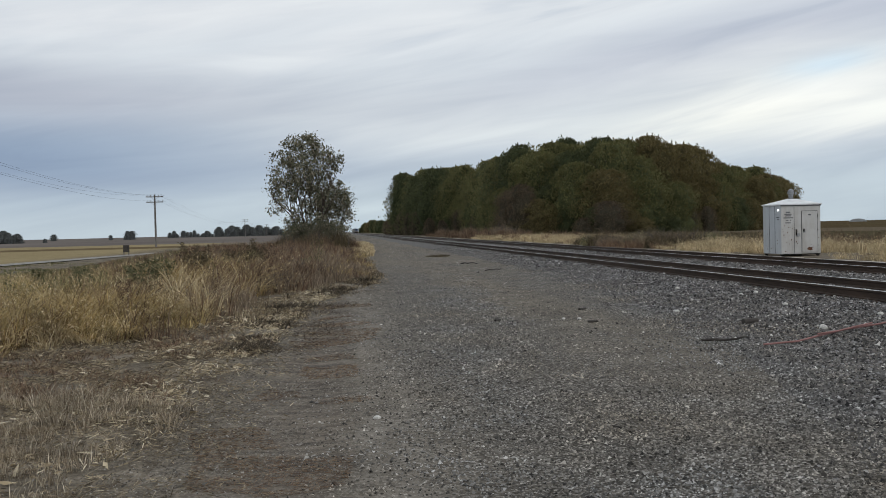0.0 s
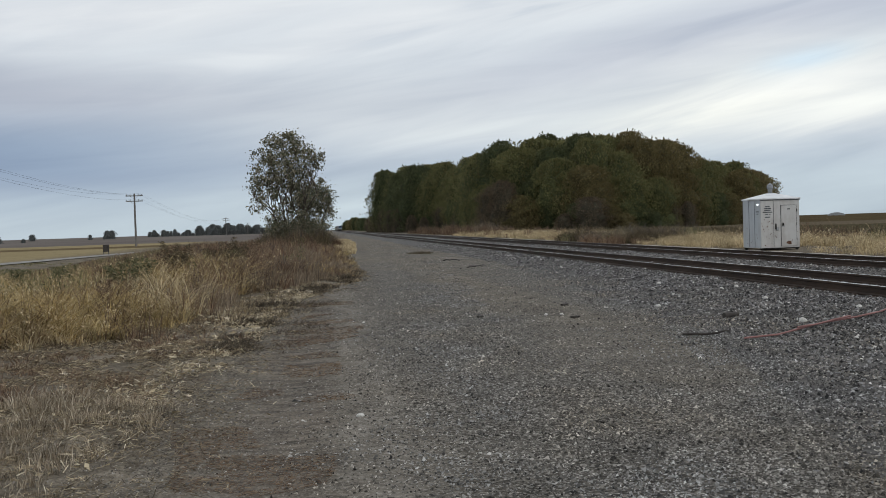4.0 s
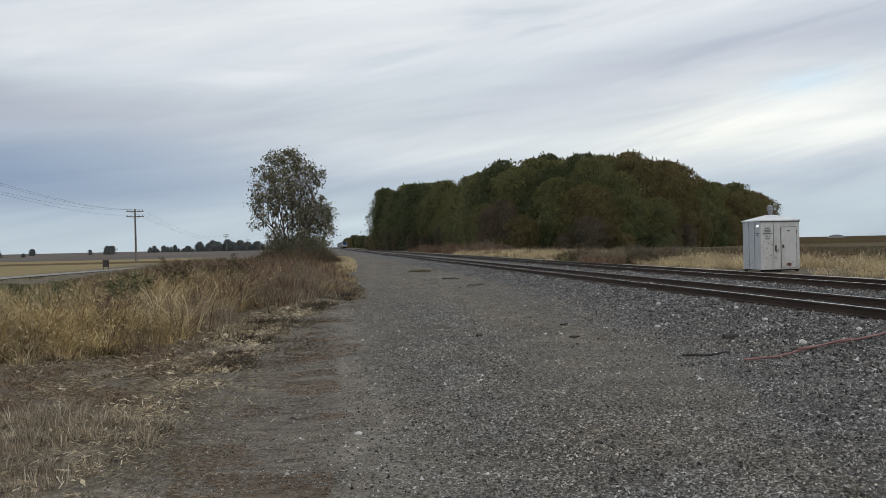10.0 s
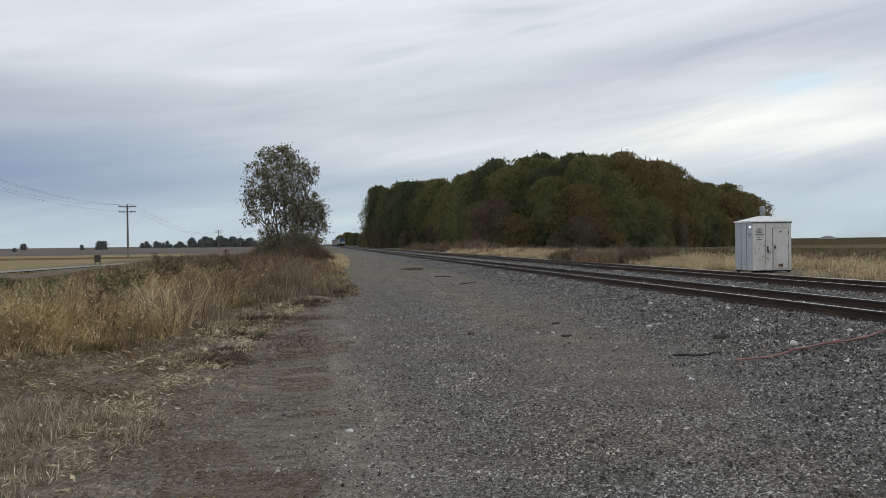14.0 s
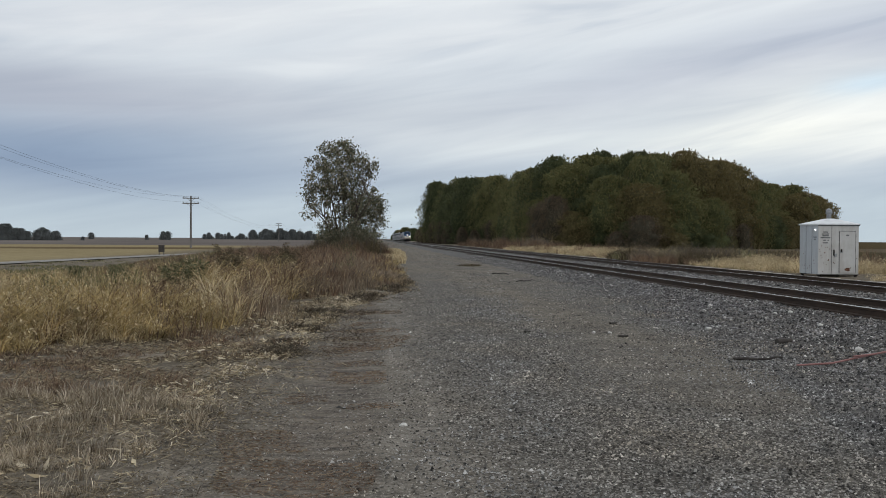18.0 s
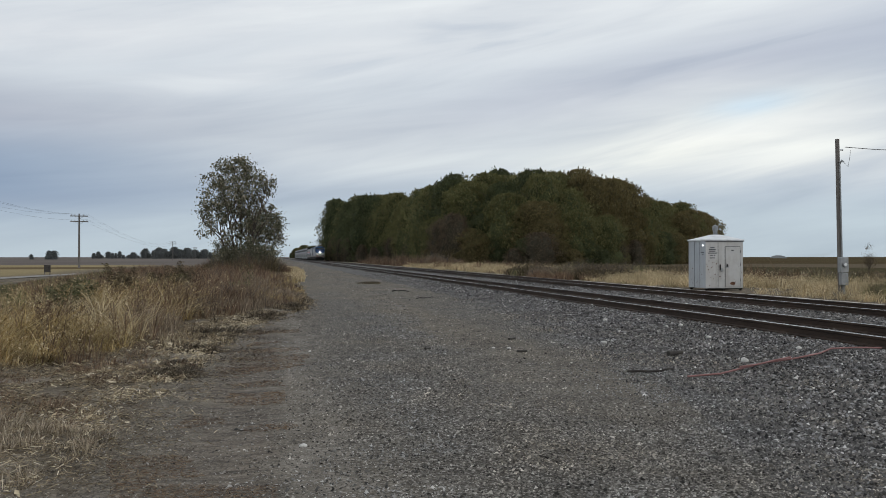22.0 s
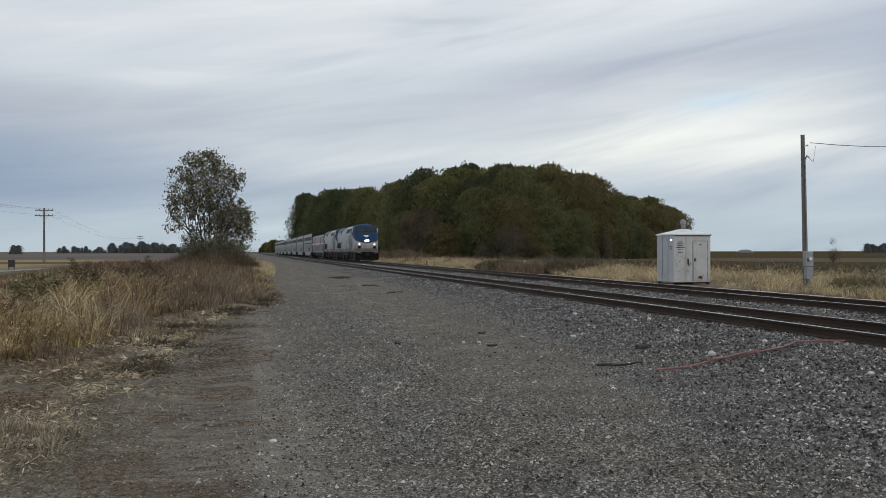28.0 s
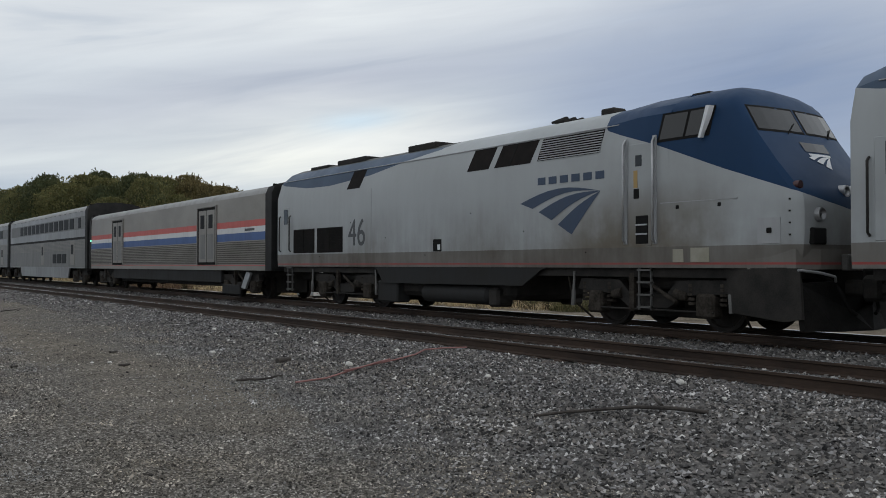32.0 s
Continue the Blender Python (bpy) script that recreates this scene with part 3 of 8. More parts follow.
# ---- mesh writers ----
class G:
    """Collects faces for one mesh."""

    def __init__(self):
        self.v, self.f = [], []

    def add(self, vs, fs):
        k = len(self.v)
        self.v += [tuple(p) for p in vs]
        self.f += [tuple(i + k for i in q) for q in fs]
        return self

    def box(self, x0, x1, y0, y1, z0, z1, b=0.0):
        if b <= 0:
            vs = [(x, y, z) for x in (x0, x1) for y in (y0, y1) for z in (z0, z1)]
            return self.add(vs, [(0, 1, 3, 2), (4, 6, 7, 5), (0, 4, 5, 1), (2, 3, 7, 6), (0, 2, 6, 4), (1, 5, 7, 3)])
        b = min(b, 0.45 * min(x1 - x0, y1 - y0, z1 - z0))
        vs, ix = [], {}
        for i, x in enumerate((x0, x1)):
            for j, y in enumerate((y0, y1)):
                for k, z in enumerate((z0, z1)):
                    sx, sy, sz = (b if q == 0 else -b for q in (i, j, k))
                    for a, p in enumerate(((x, y + sy, z + sz), (x + sx, y, z + sz), (x + sx, y + sy, z))):
                        ix[i, j, k, a] = len(vs)
                        vs.append(p)
        fs = []
        c4 = ((0, 0), (0, 1), (1, 1), (1, 0))
        for s in (0, 1):
            fs.append([ix[s, p, q, 0] for p, q in c4])
            fs.append([ix[p, s, q, 1] for p, q in c4])
            fs.append([ix[p, q, s, 2] for p, q in c4])
        for p in (0, 1):
            for q in (0, 1):
                fs.append([ix[0, p, q, 1], ix[1, p, q, 1], ix[1, p, q, 2], ix[0, p, q, 2]])
                fs.append([ix[p, 0, q, 0], ix[p, 1, q, 0], ix[p, 1, q, 2], ix[p, 0, q, 2]])
                fs.append([ix[p, q, 0, 0], ix[p, q, 1, 0], ix[p, q, 1, 1], ix[p, q, 0, 1]])
                for r in (0, 1):
                    fs.append([ix[p, q, r, a] for a in range(3)])
        return self.add(vs, fs)

    def tube(self, pts, radii, n=8, caps=True):
        """A tapered tube through points."""
        pts = [Vector(p) for p in pts]
        if isinstance(radii, (int, float)):
            radii = [radii] * len(pts)
        vs, fs = [], []
        side = None
        for i, p in enumerate(pts):
            d = (pts[min(i + 1, len(pts) - 1)] - pts[max(i - 1, 0)]).normalized()
            if side is None:
                side = d.cross(Vector((0, 0, 1)))
                if side.length < 0.01:
                    side = d.cross(Vector((1, 0, 0)))
            side = (side - d * side.dot(d)).normalized()
            up = side.cross(d)
            for k in range(n):
                a = 2 * math.pi * k / n
                vs.append(p + (side * math.cos(a) + up * math.sin(a)) * radii[i])
        for i in range(len(pts) - 1):
            for k in range(n):
                a, b = i * n + k, i * n + (k + 1) % n
                fs.append((a, b, b + n, a + n))
        if caps:
            fs.append(tuple(range(n - 1, -1, -1)))
            fs.append(tuple(range((len(pts) - 1) * n, len(pts) * n)))
        return self.add(vs, fs)

    def prism(self, poly, axis, a0, a1):
        """A polygon drawn out along an axis. x: poly is (y, z); y: (x, z); z: (x, y)."""
        def at(p, a):
            return {"x": (a, *p), "y": (p[0], a, p[1]), "z": (*p, a)}[axis]
        n = len(poly)
        vs = [at(p, a0) for p in poly] + [at(p, a1) for p in poly]
        fs = [tuple(range(n)), tuple(range(2 * n - 1, n - 1, -1))]
        fs += [(i, i + n, (i + 1) % n + n, (i + 1) % n) for i in range(n)]
        return self.add(vs, fs)

    def loft(self, rings, caps=True, closed=True):
        n = len(rings[0])
        vs = [p for r in rings for p in r]
        fs = []
        for i in range(len(rings) - 1):
            for k in range(n if closed else n - 1):
                a, b = i * n + k, i * n + (k + 1) % n
                fs.append((a, b, b + n, a + n))
        if caps:
            fs += [tuple(range(n - 1, -1, -1)), tuple(range((len(rings) - 1) * n, len(rings) * n))]
        return self.add(vs, fs)

    def mesh(self, name, material, smooth=None):
        me = bpy.data.meshes.new(name)
        me.from_pydata(self.v, [], self.f)
        bm = bmesh.new()
        bm.from_mesh(me)
        bmesh.ops.recalc_face_normals(bm, faces=bm.faces)
        bm.to_mesh(me)
        bm.free()
        me.materials.append(material)
        if smooth:
            me.polygons.foreach_set("use_smooth", [True] * len(me.polygons))
            me.set_sharp_from_angle(angle=radians(smooth))
        return me


def np_mesh(name, V, F, material):
    """A mesh from arrays of points and equal-sided faces."""
    me = bpy.data.meshes.new(name)
    V, F = np.ascontiguousarray(V, np.float32), np.ascontiguousarray(F, np.int32)
    m, s = F.shape
    me.vertices.add(len(V))
    me.vertices.foreach_set("co", V.ravel())
    me.loops.add(m * s)
    me.loops.foreach_set("vertex_index", F.ravel())
    me.polygons.add(m)
    me.polygons.foreach_set("loop_start", np.arange(0, m * s, s, dtype=np.int32))
    me.polygons.foreach_set("loop_total", np.full(m, s, np.int32))
    me.materials.append(material)
    me.update(calc_edges=True)
    return me


def part(name, geo, material, parent, label="", smooth=None, at=None):
    me = geo if isinstance(geo, bpy.types.Mesh) else geo.mesh(name, material, smooth)
    ob = new(name, me)
    ob.parent = parent
    if at:
        ob.matrix_basis = at
    if label:
        tagged(ob, label)
    return ob


def thing(name, label, category, at=None, group="", kind="", geo=None, material=None, smooth=None):
    ob = new(name, geo.mesh(name, material, smooth) if isinstance(geo, G) else geo)
    ob.matrix_basis = at or Matrix()
    return tagged(ob, label, category, group, kind)


rng = np.random.default_rng(7)


def vnoise(x, y, scale, seed=0):
    """Smooth value noise on arrays."""
    x, y = np.asarray(x, float) * scale, np.asarray(y, float) * scale
    xi, yi = np.floor(x).astype(np.int64), np.floor(y).astype(np.int64)
    fx, fy = x - xi, y - yi
    fx, fy = fx * fx * (3 - 2 * fx), fy * fy * (3 - 2 * fy)

    def h(a, b):
        n = (a * 374761393 + b * 668265263 + seed * 974711) & 0x7FFFFFFF
        n = ((n ^ (n >> 13)) * 1274126177) & 0x7FFFFFFF
        return ((n ^ (n >> 16)) & 0xFFFF) / 65535.0
    top = h(xi, yi) * (1 - fx) + h(xi + 1, yi) * fx
    bot = h(xi, yi + 1) * (1 - fx) + h(xi + 1, yi + 1) * fx
    return top * (1 - fy) + bot * fy


def stones(name, x, y, z, size, material, flat=0.6):
    """Angular stones: jittered five-cornered lumps, joined."""
    n = len(x)
    base = np.array([(1, 0, -0.15), (0, 1, -0.15), (-1, 0, -0.15), (0, -1, -0.15), (0, 0, 1)], float)
    P = base[None] * rng.uniform(0.65, 1.3, (n, 5, 1)) + rng.uniform(-0.28, 0.28, (n, 5, 3))
    P *= np.stack([rng.uniform(0.7, 1.3, n), rng.uniform(0.6, 1.0, n), rng.uniform(0.45, 0.9, n) * flat / 0.6], -1)[:, None]
    t = rng.uniform(-0.6, 0.6, n)
    c, s = np.cos(t)[:, None], np.sin(t)[:, None]
    P[:, :, 0], P[:, :, 2] = P[:, :, 0] * c - P[:, :, 2] * s, P[:, :, 0] * s + P[:, :, 2] * c
    t = rng.uniform(0, 6.283, n)
    c, s = np.cos(t)[:, None], np.sin(t)[:, None]
    P[:, :, 0], P[:, :, 1] = P[:, :, 0] * c - P[:, :, 1] * s, P[:, :, 0] * s + P[:, :, 1] * c
    P = P * size[:, None, None] * 0.5 + np.stack([x, y, z], -1)[:, None]
    F = np.array([(0, 1, 4), (1, 2, 4), (2, 3, 4), (3, 0, 4)])
    F = (np.arange(n) * 5)[:, None, None] + F[None]
    return np_mesh(name, P.reshape(-1, 3), F.reshape(-1, 3), material)


def blades(name, x, y, z, h, w, lean, material, droop=0.35, way=None, bend=True):
    """Grass blades: a bent strip that ends in a point."""
    n = len(x)
    a, b = rng.uniform(0, 6.283, n), (rng.uniform(0, 6.283, n) if way is None else way)
    ux, uy = np.cos(a) * w * 0.5, np.sin(a) * w * 0.5
    lx, ly = np.cos(b) * lean * h, np.sin(b) * lean * h
    if not bend:
        # two joints only, for grass that is small or far
        P = np.zeros((n, 5, 3))
        for k, (t, ww) in enumerate(((0, 1.0), (0.6, 0.8))):
            for j, s in enumerate((-1, 1)):
                P[:, 2 * k + j] = np.stack([x + lx * t * t + ux * ww * s, y + ly * t * t + uy * ww * s, z + h * (t - droop * lean * t * t)], -1)
        P[:, 4] = np.stack([x + lx, y + ly, z + h * (1 - droop * lean)], -1)
        F = (np.arange(n) * 5)[:, None, None] + np.array([(0, 1, 3), (0, 3, 2), (2, 3, 4)])[None]
        return np_mesh(name, P.reshape(-1, 3), F.reshape(-1, 3), material)
    P = np.zeros((n, 7, 3))
    for k, (t, ww) in enumerate(((0, 1.0), (0.45, 0.85), (0.8, 0.55))):
        hz = h * (t - droop * lean * t * t)
        for j, s in enumerate((-1, 1)):
            P[:, 2 * k + j, 0] = x + lx * t * t + ux * ww * s
            P[:, 2 * k + j, 1] = y + ly * t * t + uy * ww * s
            P[:, 2 * k + j, 2] = z + hz
    P[:, 6] = np.stack([x + lx, y + ly, z + h * (1 - droop * lean)], -1)
    F = np.array([(0, 1, 3), (0, 3, 2), (2, 3, 5), (2, 5, 4), (4, 5, 6)])
    F = (np.arange(n) * 7)[:, None, None] + F[None]
    return np_mesh(name, P.reshape(-1, 3), F.reshape(-1, 3), material)


def flakes(name, C, size, material, thin=0.55, upright=1.0):
    """Leaves or leaf clumps: small bent diamonds, every way round."""
    n = len(C)
    d = rng.normal(size=(n, 3))
    d[:, 2] *= upright
    d /= np.linalg.norm(d, axis=1)[:, None]
    e = np.cross(d, rng.normal(size=(n, 3)))
    e /= np.linalg.norm(e, axis=1)[:, None]
    nrm = np.cross(d, e)
    s = np.asarray(size)[:, None] * 0.5
    P = np.stack([C - d * s, C + e * s * thin + nrm * s * 0.2, C + d * s, C - e * s * thin + nrm * s * 0.2], 1)
    F = np.array([(0, 1, 2), (0, 2, 3)])
    F = (np.arange(n) * 4)[:, None, None] + F[None]
    return np_mesh(name, P.reshape(-1, 3), F.reshape(-1, 3), material)


def litter(name, x, y, z, length, width, tilt, material):
    """Broken stems and straws lying about: thin straight strips."""
    n = len(x)
    a, t = rng.uniform(0, 6.283, n), rng.normal(0, tilt, n)
    d = np.stack([np.cos(a) * np.cos(t), np.sin(a) * np.cos(t), np.sin(t)], -1) * (length * 0.5)[:, None]
    e = np.cross(d, rng.normal(size=(n, 3)) + np.array((0, 0, 0.6)))
    e = e / np.linalg.norm(e, axis=1)[:, None] * (width * 0.5)[:, None]
    C = np.stack([x, y, z], -1)
    P = np.stack([C - d - e, C - d + e, C + d + e * 0.5, C + d - e * 0.5], 1)
    F = (np.arange(n) * 4)[:, None, None] + np.array([(0, 1, 2), (0, 2, 3)])[None]
    return np_mesh(name, P.reshape(-1, 3), F.reshape(-1, 3), material)

# ---- the land ----
RAIL_TOP = 0.35
TRACKS = {"near": 10.06, "far": 14.75}
HALF = 0.7525                       # half the distance between rail centres
TOE_Y, TOE_X = (0, 5, 7.5, 11, 18, 25, 37, 58, 200), (3.0, 3.0, 3.7, 4.7, 5.5, 6.2, 6.9, 7.1, 7.2)
EDGE_Y = (-20, 6, 14, 20, 24, 27, 31, 54, 90, 200, 900)
EDGE_X = (-1.7, -1.5, -1.15, -0.95, -0.25, 0.6, 1.1, 1.5, 2.6, 3.1, 3.6)


def bed_z(x, y):
    """Height of the ballast bed."""
    x, y = np.asarray(x, float), np.asarray(y, float)
    toe = np.interp(y, TOE_Y, TOE_X)
    t = (x - toe) / (8.55 - toe)
    west = np.interp(t, (-0.1, 0.0, 0.25, 0.8, 1.0), (-0.03, 0.0, 0.025, 0.135, 0.165))
    east = np.interp(x, (8.55, 11.6, 12.1, 12.7, 13.2, 16.4, 17.3, 18.4), (0.165, 0.165, 0.10, 0.10, 0.165, 0.165, 0.05, -0.03))
    z = np.where(x < 8.55, west, east)
    return z + (vnoise(x, y, 1.1, 3) - 0.5) * 0.035 * np.clip((x - toe) * 2, 0, 1)


def road_z(x, y):
    x, y = np.asarray(x, float), np.asarray(y, float)
    rut = -0.03 * np.exp(-((x + 0.55 - 0.012 * y) / 0.35) ** 2) - 0.02 * np.exp(-((x - 1.3 - 0.012 * y) / 0.4) ** 2)
    return 0.012 + rut + (vnoise(x, y, 0.8, 5) - 0.5) * 0.03 + (vnoise(x, y, 3.0, 6) - 0.5) * 0.012


def soil_z(x, y):
    """The open land: a slight ditch in the verge, then level fields."""
    x, y = np.asarray(x, float), np.asarray(y, float)
    edge = np.interp(y, EDGE_Y, EDGE_X)
    under = np.clip((x - edge) / 0.4, 0, 1) * np.clip((19.0 - x) / 0.6, 0, 1)
    rough = (vnoise(x, y, 0.5, 8) - 0.5) * 0.10 + (vnoise(x, y, 2.0, 9) - 0.5) * 0.05
    rough = rough * np.clip((edge + 0.2 - x) / 0.8, 0, 1)
    fade = np.clip(1 - np.hypot(x, y) / 120, 0, 1)
    return rough * fade - 0.10 * under


def sheet(name, xs, ys, zf, material, xmap=None):
    X, Y = np.meshgrid(xs, ys)
    if xmap is not None:
        X = xmap(X, Y)
    Z = zf(X, Y)
    ny, nx = X.shape
    V = np.stack([X, Y, Z], -1).reshape(-1, 3)
    i = np.arange(ny - 1)[:, None] * nx + np.arange(nx - 1)[None]
    F = np.stack([i, i + 1, i + nx + 1, i + nx], -1).reshape(-1, 4)
    me = np_mesh(name, V, F, material)
    me.polygons.foreach_set("use_smooth", [True] * len(me.polygons))
    return me


def grow(a, b, step, rate):
    out = [a]
    while out[-1] < b:
        out.append(out[-1] + step)
        step *= rate
    return np.array(out)


gx = np.concatenate([-grow(9, 3400, 1.2, 1.16)[::-1], np.arange(-8.8, 20, 0.3), grow(20.2, 3400, 1.0, 1.16)])
gy = np.concatenate([-grow(6, 3400, 1.5, 1.3)[::-1], np.arange(-5.5, 32, 0.3), grow(32.2, 3600, 0.5, 1.07)])
thing("ground", "flat farmland with dry verge, stubble and harvested fields", "ground", kind="structure", geo=sheet("ground", gx, gy, soil_z, M["ground"]))

ry = np.concatenate([np.arange(-12, 34, 0.16), grow(34.2, 900, 0.4, 1.05)])


def road_x(U, Y):
    a, b = np.interp(Y, EDGE_Y, EDGE_X), np.interp(Y, TOE_Y, TOE_X)
    a = a + (vnoise(Y * 0 + 3, Y, 0.9, 11) - 0.5) * 0.7 * (1 - U)
    return a + (b + 0.25 - a) * U


def road_height(X, Y):
    a = np.interp(Y, EDGE_Y, EDGE_X)
    drop = np.clip((a + 0.35 - X) / 0.5, 0, 1)
    return road_z(X, Y) - 0.05 * drop


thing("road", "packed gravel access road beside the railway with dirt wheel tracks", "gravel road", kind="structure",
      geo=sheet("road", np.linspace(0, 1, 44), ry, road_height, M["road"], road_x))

by = np.concatenate([np.arange(-30, 40, 0.2), grow(40.2, 1500, 0.4, 1.06)])


def bed_x(U, Y):
    return np.interp(Y, TOE_Y, TOE_X) - 0.15 + U * (18.4 - np.interp(Y, TOE_Y, TOE_X) + 0.15)


thing("ballast_bed", "bed of crushed grey stone under two railway tracks", "ballast", kind="structure",
      geo=sheet("ballast_bed", np.linspace(0, 1, 64), by, bed_z, M["ballast_bed"], bed_x))

py = np.concatenate([np.arange(-10, 60, 0.5), grow(60, 1200, 0.8, 1.08)])
thing("dirt_path", "strip of pale bare dirt along the far track", "dirt path", kind="structure",
      geo=sheet("dirt_path", np.linspace(17.6, 20.3, 12), py, lambda X, Y: 0.012 + (vnoise(X, Y, 1.5, 13) - 0.5) * 0.03 - 0.06 * np.clip(np.abs(X - 18.9) - 1.0, 0, 1), M["dirt_path"]))
fy = grow(20, 88, 2.0, 1.01)
thing("farm_road", "pale gravel farm road beyond the verge", "farm road", kind="structure",
      geo=sheet("farm_road", np.linspace(0, 1, 5), fy, lambda X, Y: 0.05 + 0 * X, M["concrete_road"],
                lambda U, Y: -19.6 + 0.13 * (Y - 62) - 2.2 * U))

# ---- the two railway tracks ----
RAIL_HEAD = [(-0.036, -0.004), (-0.030, 0.0), (0.030, 0.0), (0.036, -0.004), (0.036, -0.036), (0.010, -0.050), (0.009, -0.135), (0.068, -0.155), (0.068, -0.168), (-0.068, -0.168), (-0.068, -0.155), (-0.009, -0.135), (-0.010, -0.050), (-0.036, -0.036)]


def rail_mesh():
    ys = np.concatenate([np.arange(-60, 100, 8.0), grow(100, 1500, 10, 1.2)])
    return G().loft([[(px, yy, pz) for px, pz in RAIL_HEAD] for yy in ys]).mesh("rail", M["rail"], 40)


RAIL = rail_mesh()
RAIL_SHINE = G().box(-0.027, 0.027, -60, 1480, -0.002, 0.002).mesh("running_surface", M["rail_top"])
TRACK = {}
for which, cx in TRACKS.items():
    tr = thing("railway_track", f"straight {which} railway track of rusty steel rails on wooden ties", "railway track", pose(cx, 0, RAIL_TOP), "railway tracks")
    TRACK[which] = tr
    for s in (-1, 1):
        r = part("rail", RAIL, None, tr, "steel rail with a worn bright top", at=pose(s * HALF, 0, 0))
        part("running_surface", RAIL_SHINE, None, r, "polished top of the rail")

# ---- trees ----
def grow_tree(g, tips, p, d, length, r, depth, spread, seed, rnd, sides=7, within=None):
    """One limb and the limbs that fork from it."""
    pts, radii = [p], [r]
    steps = 4
    for i in range(steps):
        d = (d + Vector((rnd.uniform(-1, 1), rnd.uniform(-1, 1), rnd.uniform(-0.3, 0.75))) * 0.17).normalized()
        p = p + d * length / steps
        if within and within(p) > 1.0:
            d = (d - Vector((p.x, p.y, 0)).normalized() * 0.9).normalized()
            p = pts[-1] + d * length / steps * 0.5
        pts.append(p)
        radii.append(r * (1 - 0.52 * (i + 1) / steps))
    g.tube(pts, radii, max(3, sides), False)
    if depth == 0:
        tips.extend((pts[2], pts[3], pts[4]))
        return
    tips.append(pts[4])
    k = rnd.choice((2, 3, 3, 4))
    for i in range(k):
        a = 6.283 * (i + rnd.random()) / k
        side = Vector((math.cos(a), math.sin(a), 0))
        nd = (d * rnd.uniform(0.75, 1.1) + side * spread * rnd.uniform(0.6, 1.25) + Vector((0, 0, 0.14))).normalized()
        at = pts[rnd.choice((2, 3, 4, 4))]
        grow_tree(g, tips, at, nd, length * rnd.uniform(0.58, 0.82), r * 0.48, depth - 1, spread, seed, rnd, sides - 1, within)


def oval_tree(at, label, height, radius, low, seed, stems, lumps, leaf, size, name="tree", belly=6.0):
    """Slender stems inside an uneven oval crown of small leaves with gaps."""
    rnd = random.Random(seed)
    t = thing(name, label, name, at)
    g, tips = G(), []
    mid, half = (height + low) / 2, (height - low) / 2

    def inside(p):
        return (p[0] ** 2 + p[1] ** 2) / radius ** 2 + ((p[2] - mid) / half) ** 2
    for i in range(stems):
        a = 6.283 * (i + rnd.random()) / stems
        lean = rnd.uniform(0.04, 0.36)
        d = Vector((math.cos(a) * lean, math.sin(a) * lean, 1)).normalized()
        grow_tree(g, tips, Vector((math.cos(a) * 0.3, math.sin(a) * 0.3, 0)), d, height * rnd.uniform(0.30, 0.46), 0.011 * height, 3, 0.42, 0, rnd, 7, inside)
    part("trunk", g, M["bark"], t, "several slender grey-brown stems", 60)
    T = np.array([tuple(p) for p in tips])
    T = T[[inside(p) < 1.1 for p in T]]
    C = np.repeat(T, 5, 0) + rng.normal(size=(len(T) * 5, 3)) * min(0.34, radius * 0.45)
    # loose bunches that fill the oval unevenly
    v, r, a = rng.uniform(-0.85, 0.97, lumps), rng.random(lumps) ** 0.45, rng.uniform(0, 6.283, lumps)
    r = r * np.sqrt(1 - np.abs(v) ** np.where(v < 0, belly, 2.4)) * radius * (0.62 + 0.68 * vnoise(a * 1.6, v * 4.5, 1.0, seed))
    B = np.stack([r * np.cos(a), r * np.sin(a), mid + v * half], -1)
    n = rng.integers(14, 72, lumps)
    D = np.repeat(B, n, 0) + rng.normal(size=(n.sum(), 3)) * np.repeat(rng.uniform(0.12, 0.34, lumps) * min(1.0, radius), n)[:, None]
    C = np.concatenate([C, D])
    C = C[C[:, 2] > 0.5]
    part("crown", flakes("crown", C, rng.uniform(0.6, 1.4, len(C)) * size, M[leaf]), None, t, "thin uneven foliage with sky showing through")
    return t


oval_tree(pose(-2.5, 80, -0.05, 0, -5, 0), "tall half-bare autumn tree with sparse olive-brown leaves", 10.2, 3.3, 0.2, 11, 8, 165, "leaf_sparse", 0.22, belly=1.7)
oval_tree(pose(-0.85, 81.5, -0.05), "smaller autumn tree beside the tall one", 6.0, 2.0, -0.8, 5, 6, 120, "leaf_sparse", 0.17)
for x, y, h, r, seed in ((-3.3, 79.5, 2.2, 1.1, 51), (-2.0, 78, 2.8, 1.3, 53), (-0.7, 78.6, 2.4, 1.0, 54)):
    oval_tree(pose(x, y, -0.05), "dark tangled bush at the foot of the tall tree", h, r, -0.6, seed, 4, 60, "leaf_sparse", 0.13, "bush")
oval_tree(pose(43.5, 49.6, 0), "thin nearly bare sapling in the field weeds", 3.3, 0.32, 0.8, 14, 2, 5, "leaf_sparse", 0.08, "sapling")
oval_tree(pose(52.8, 73.0, 0), "small bare grey sapling far out in the field", 2.6, 0.5, 0.6, 19, 3, 6, "leaf_bare", 0.06, "sapling")
oval_tree(pose(-4.9, 86, 0), "low thin sapling beside the tall tree", 3.4, 0.7, 0.4, 8, 4, 12, "leaf_sparse", 0.14, "sapling")


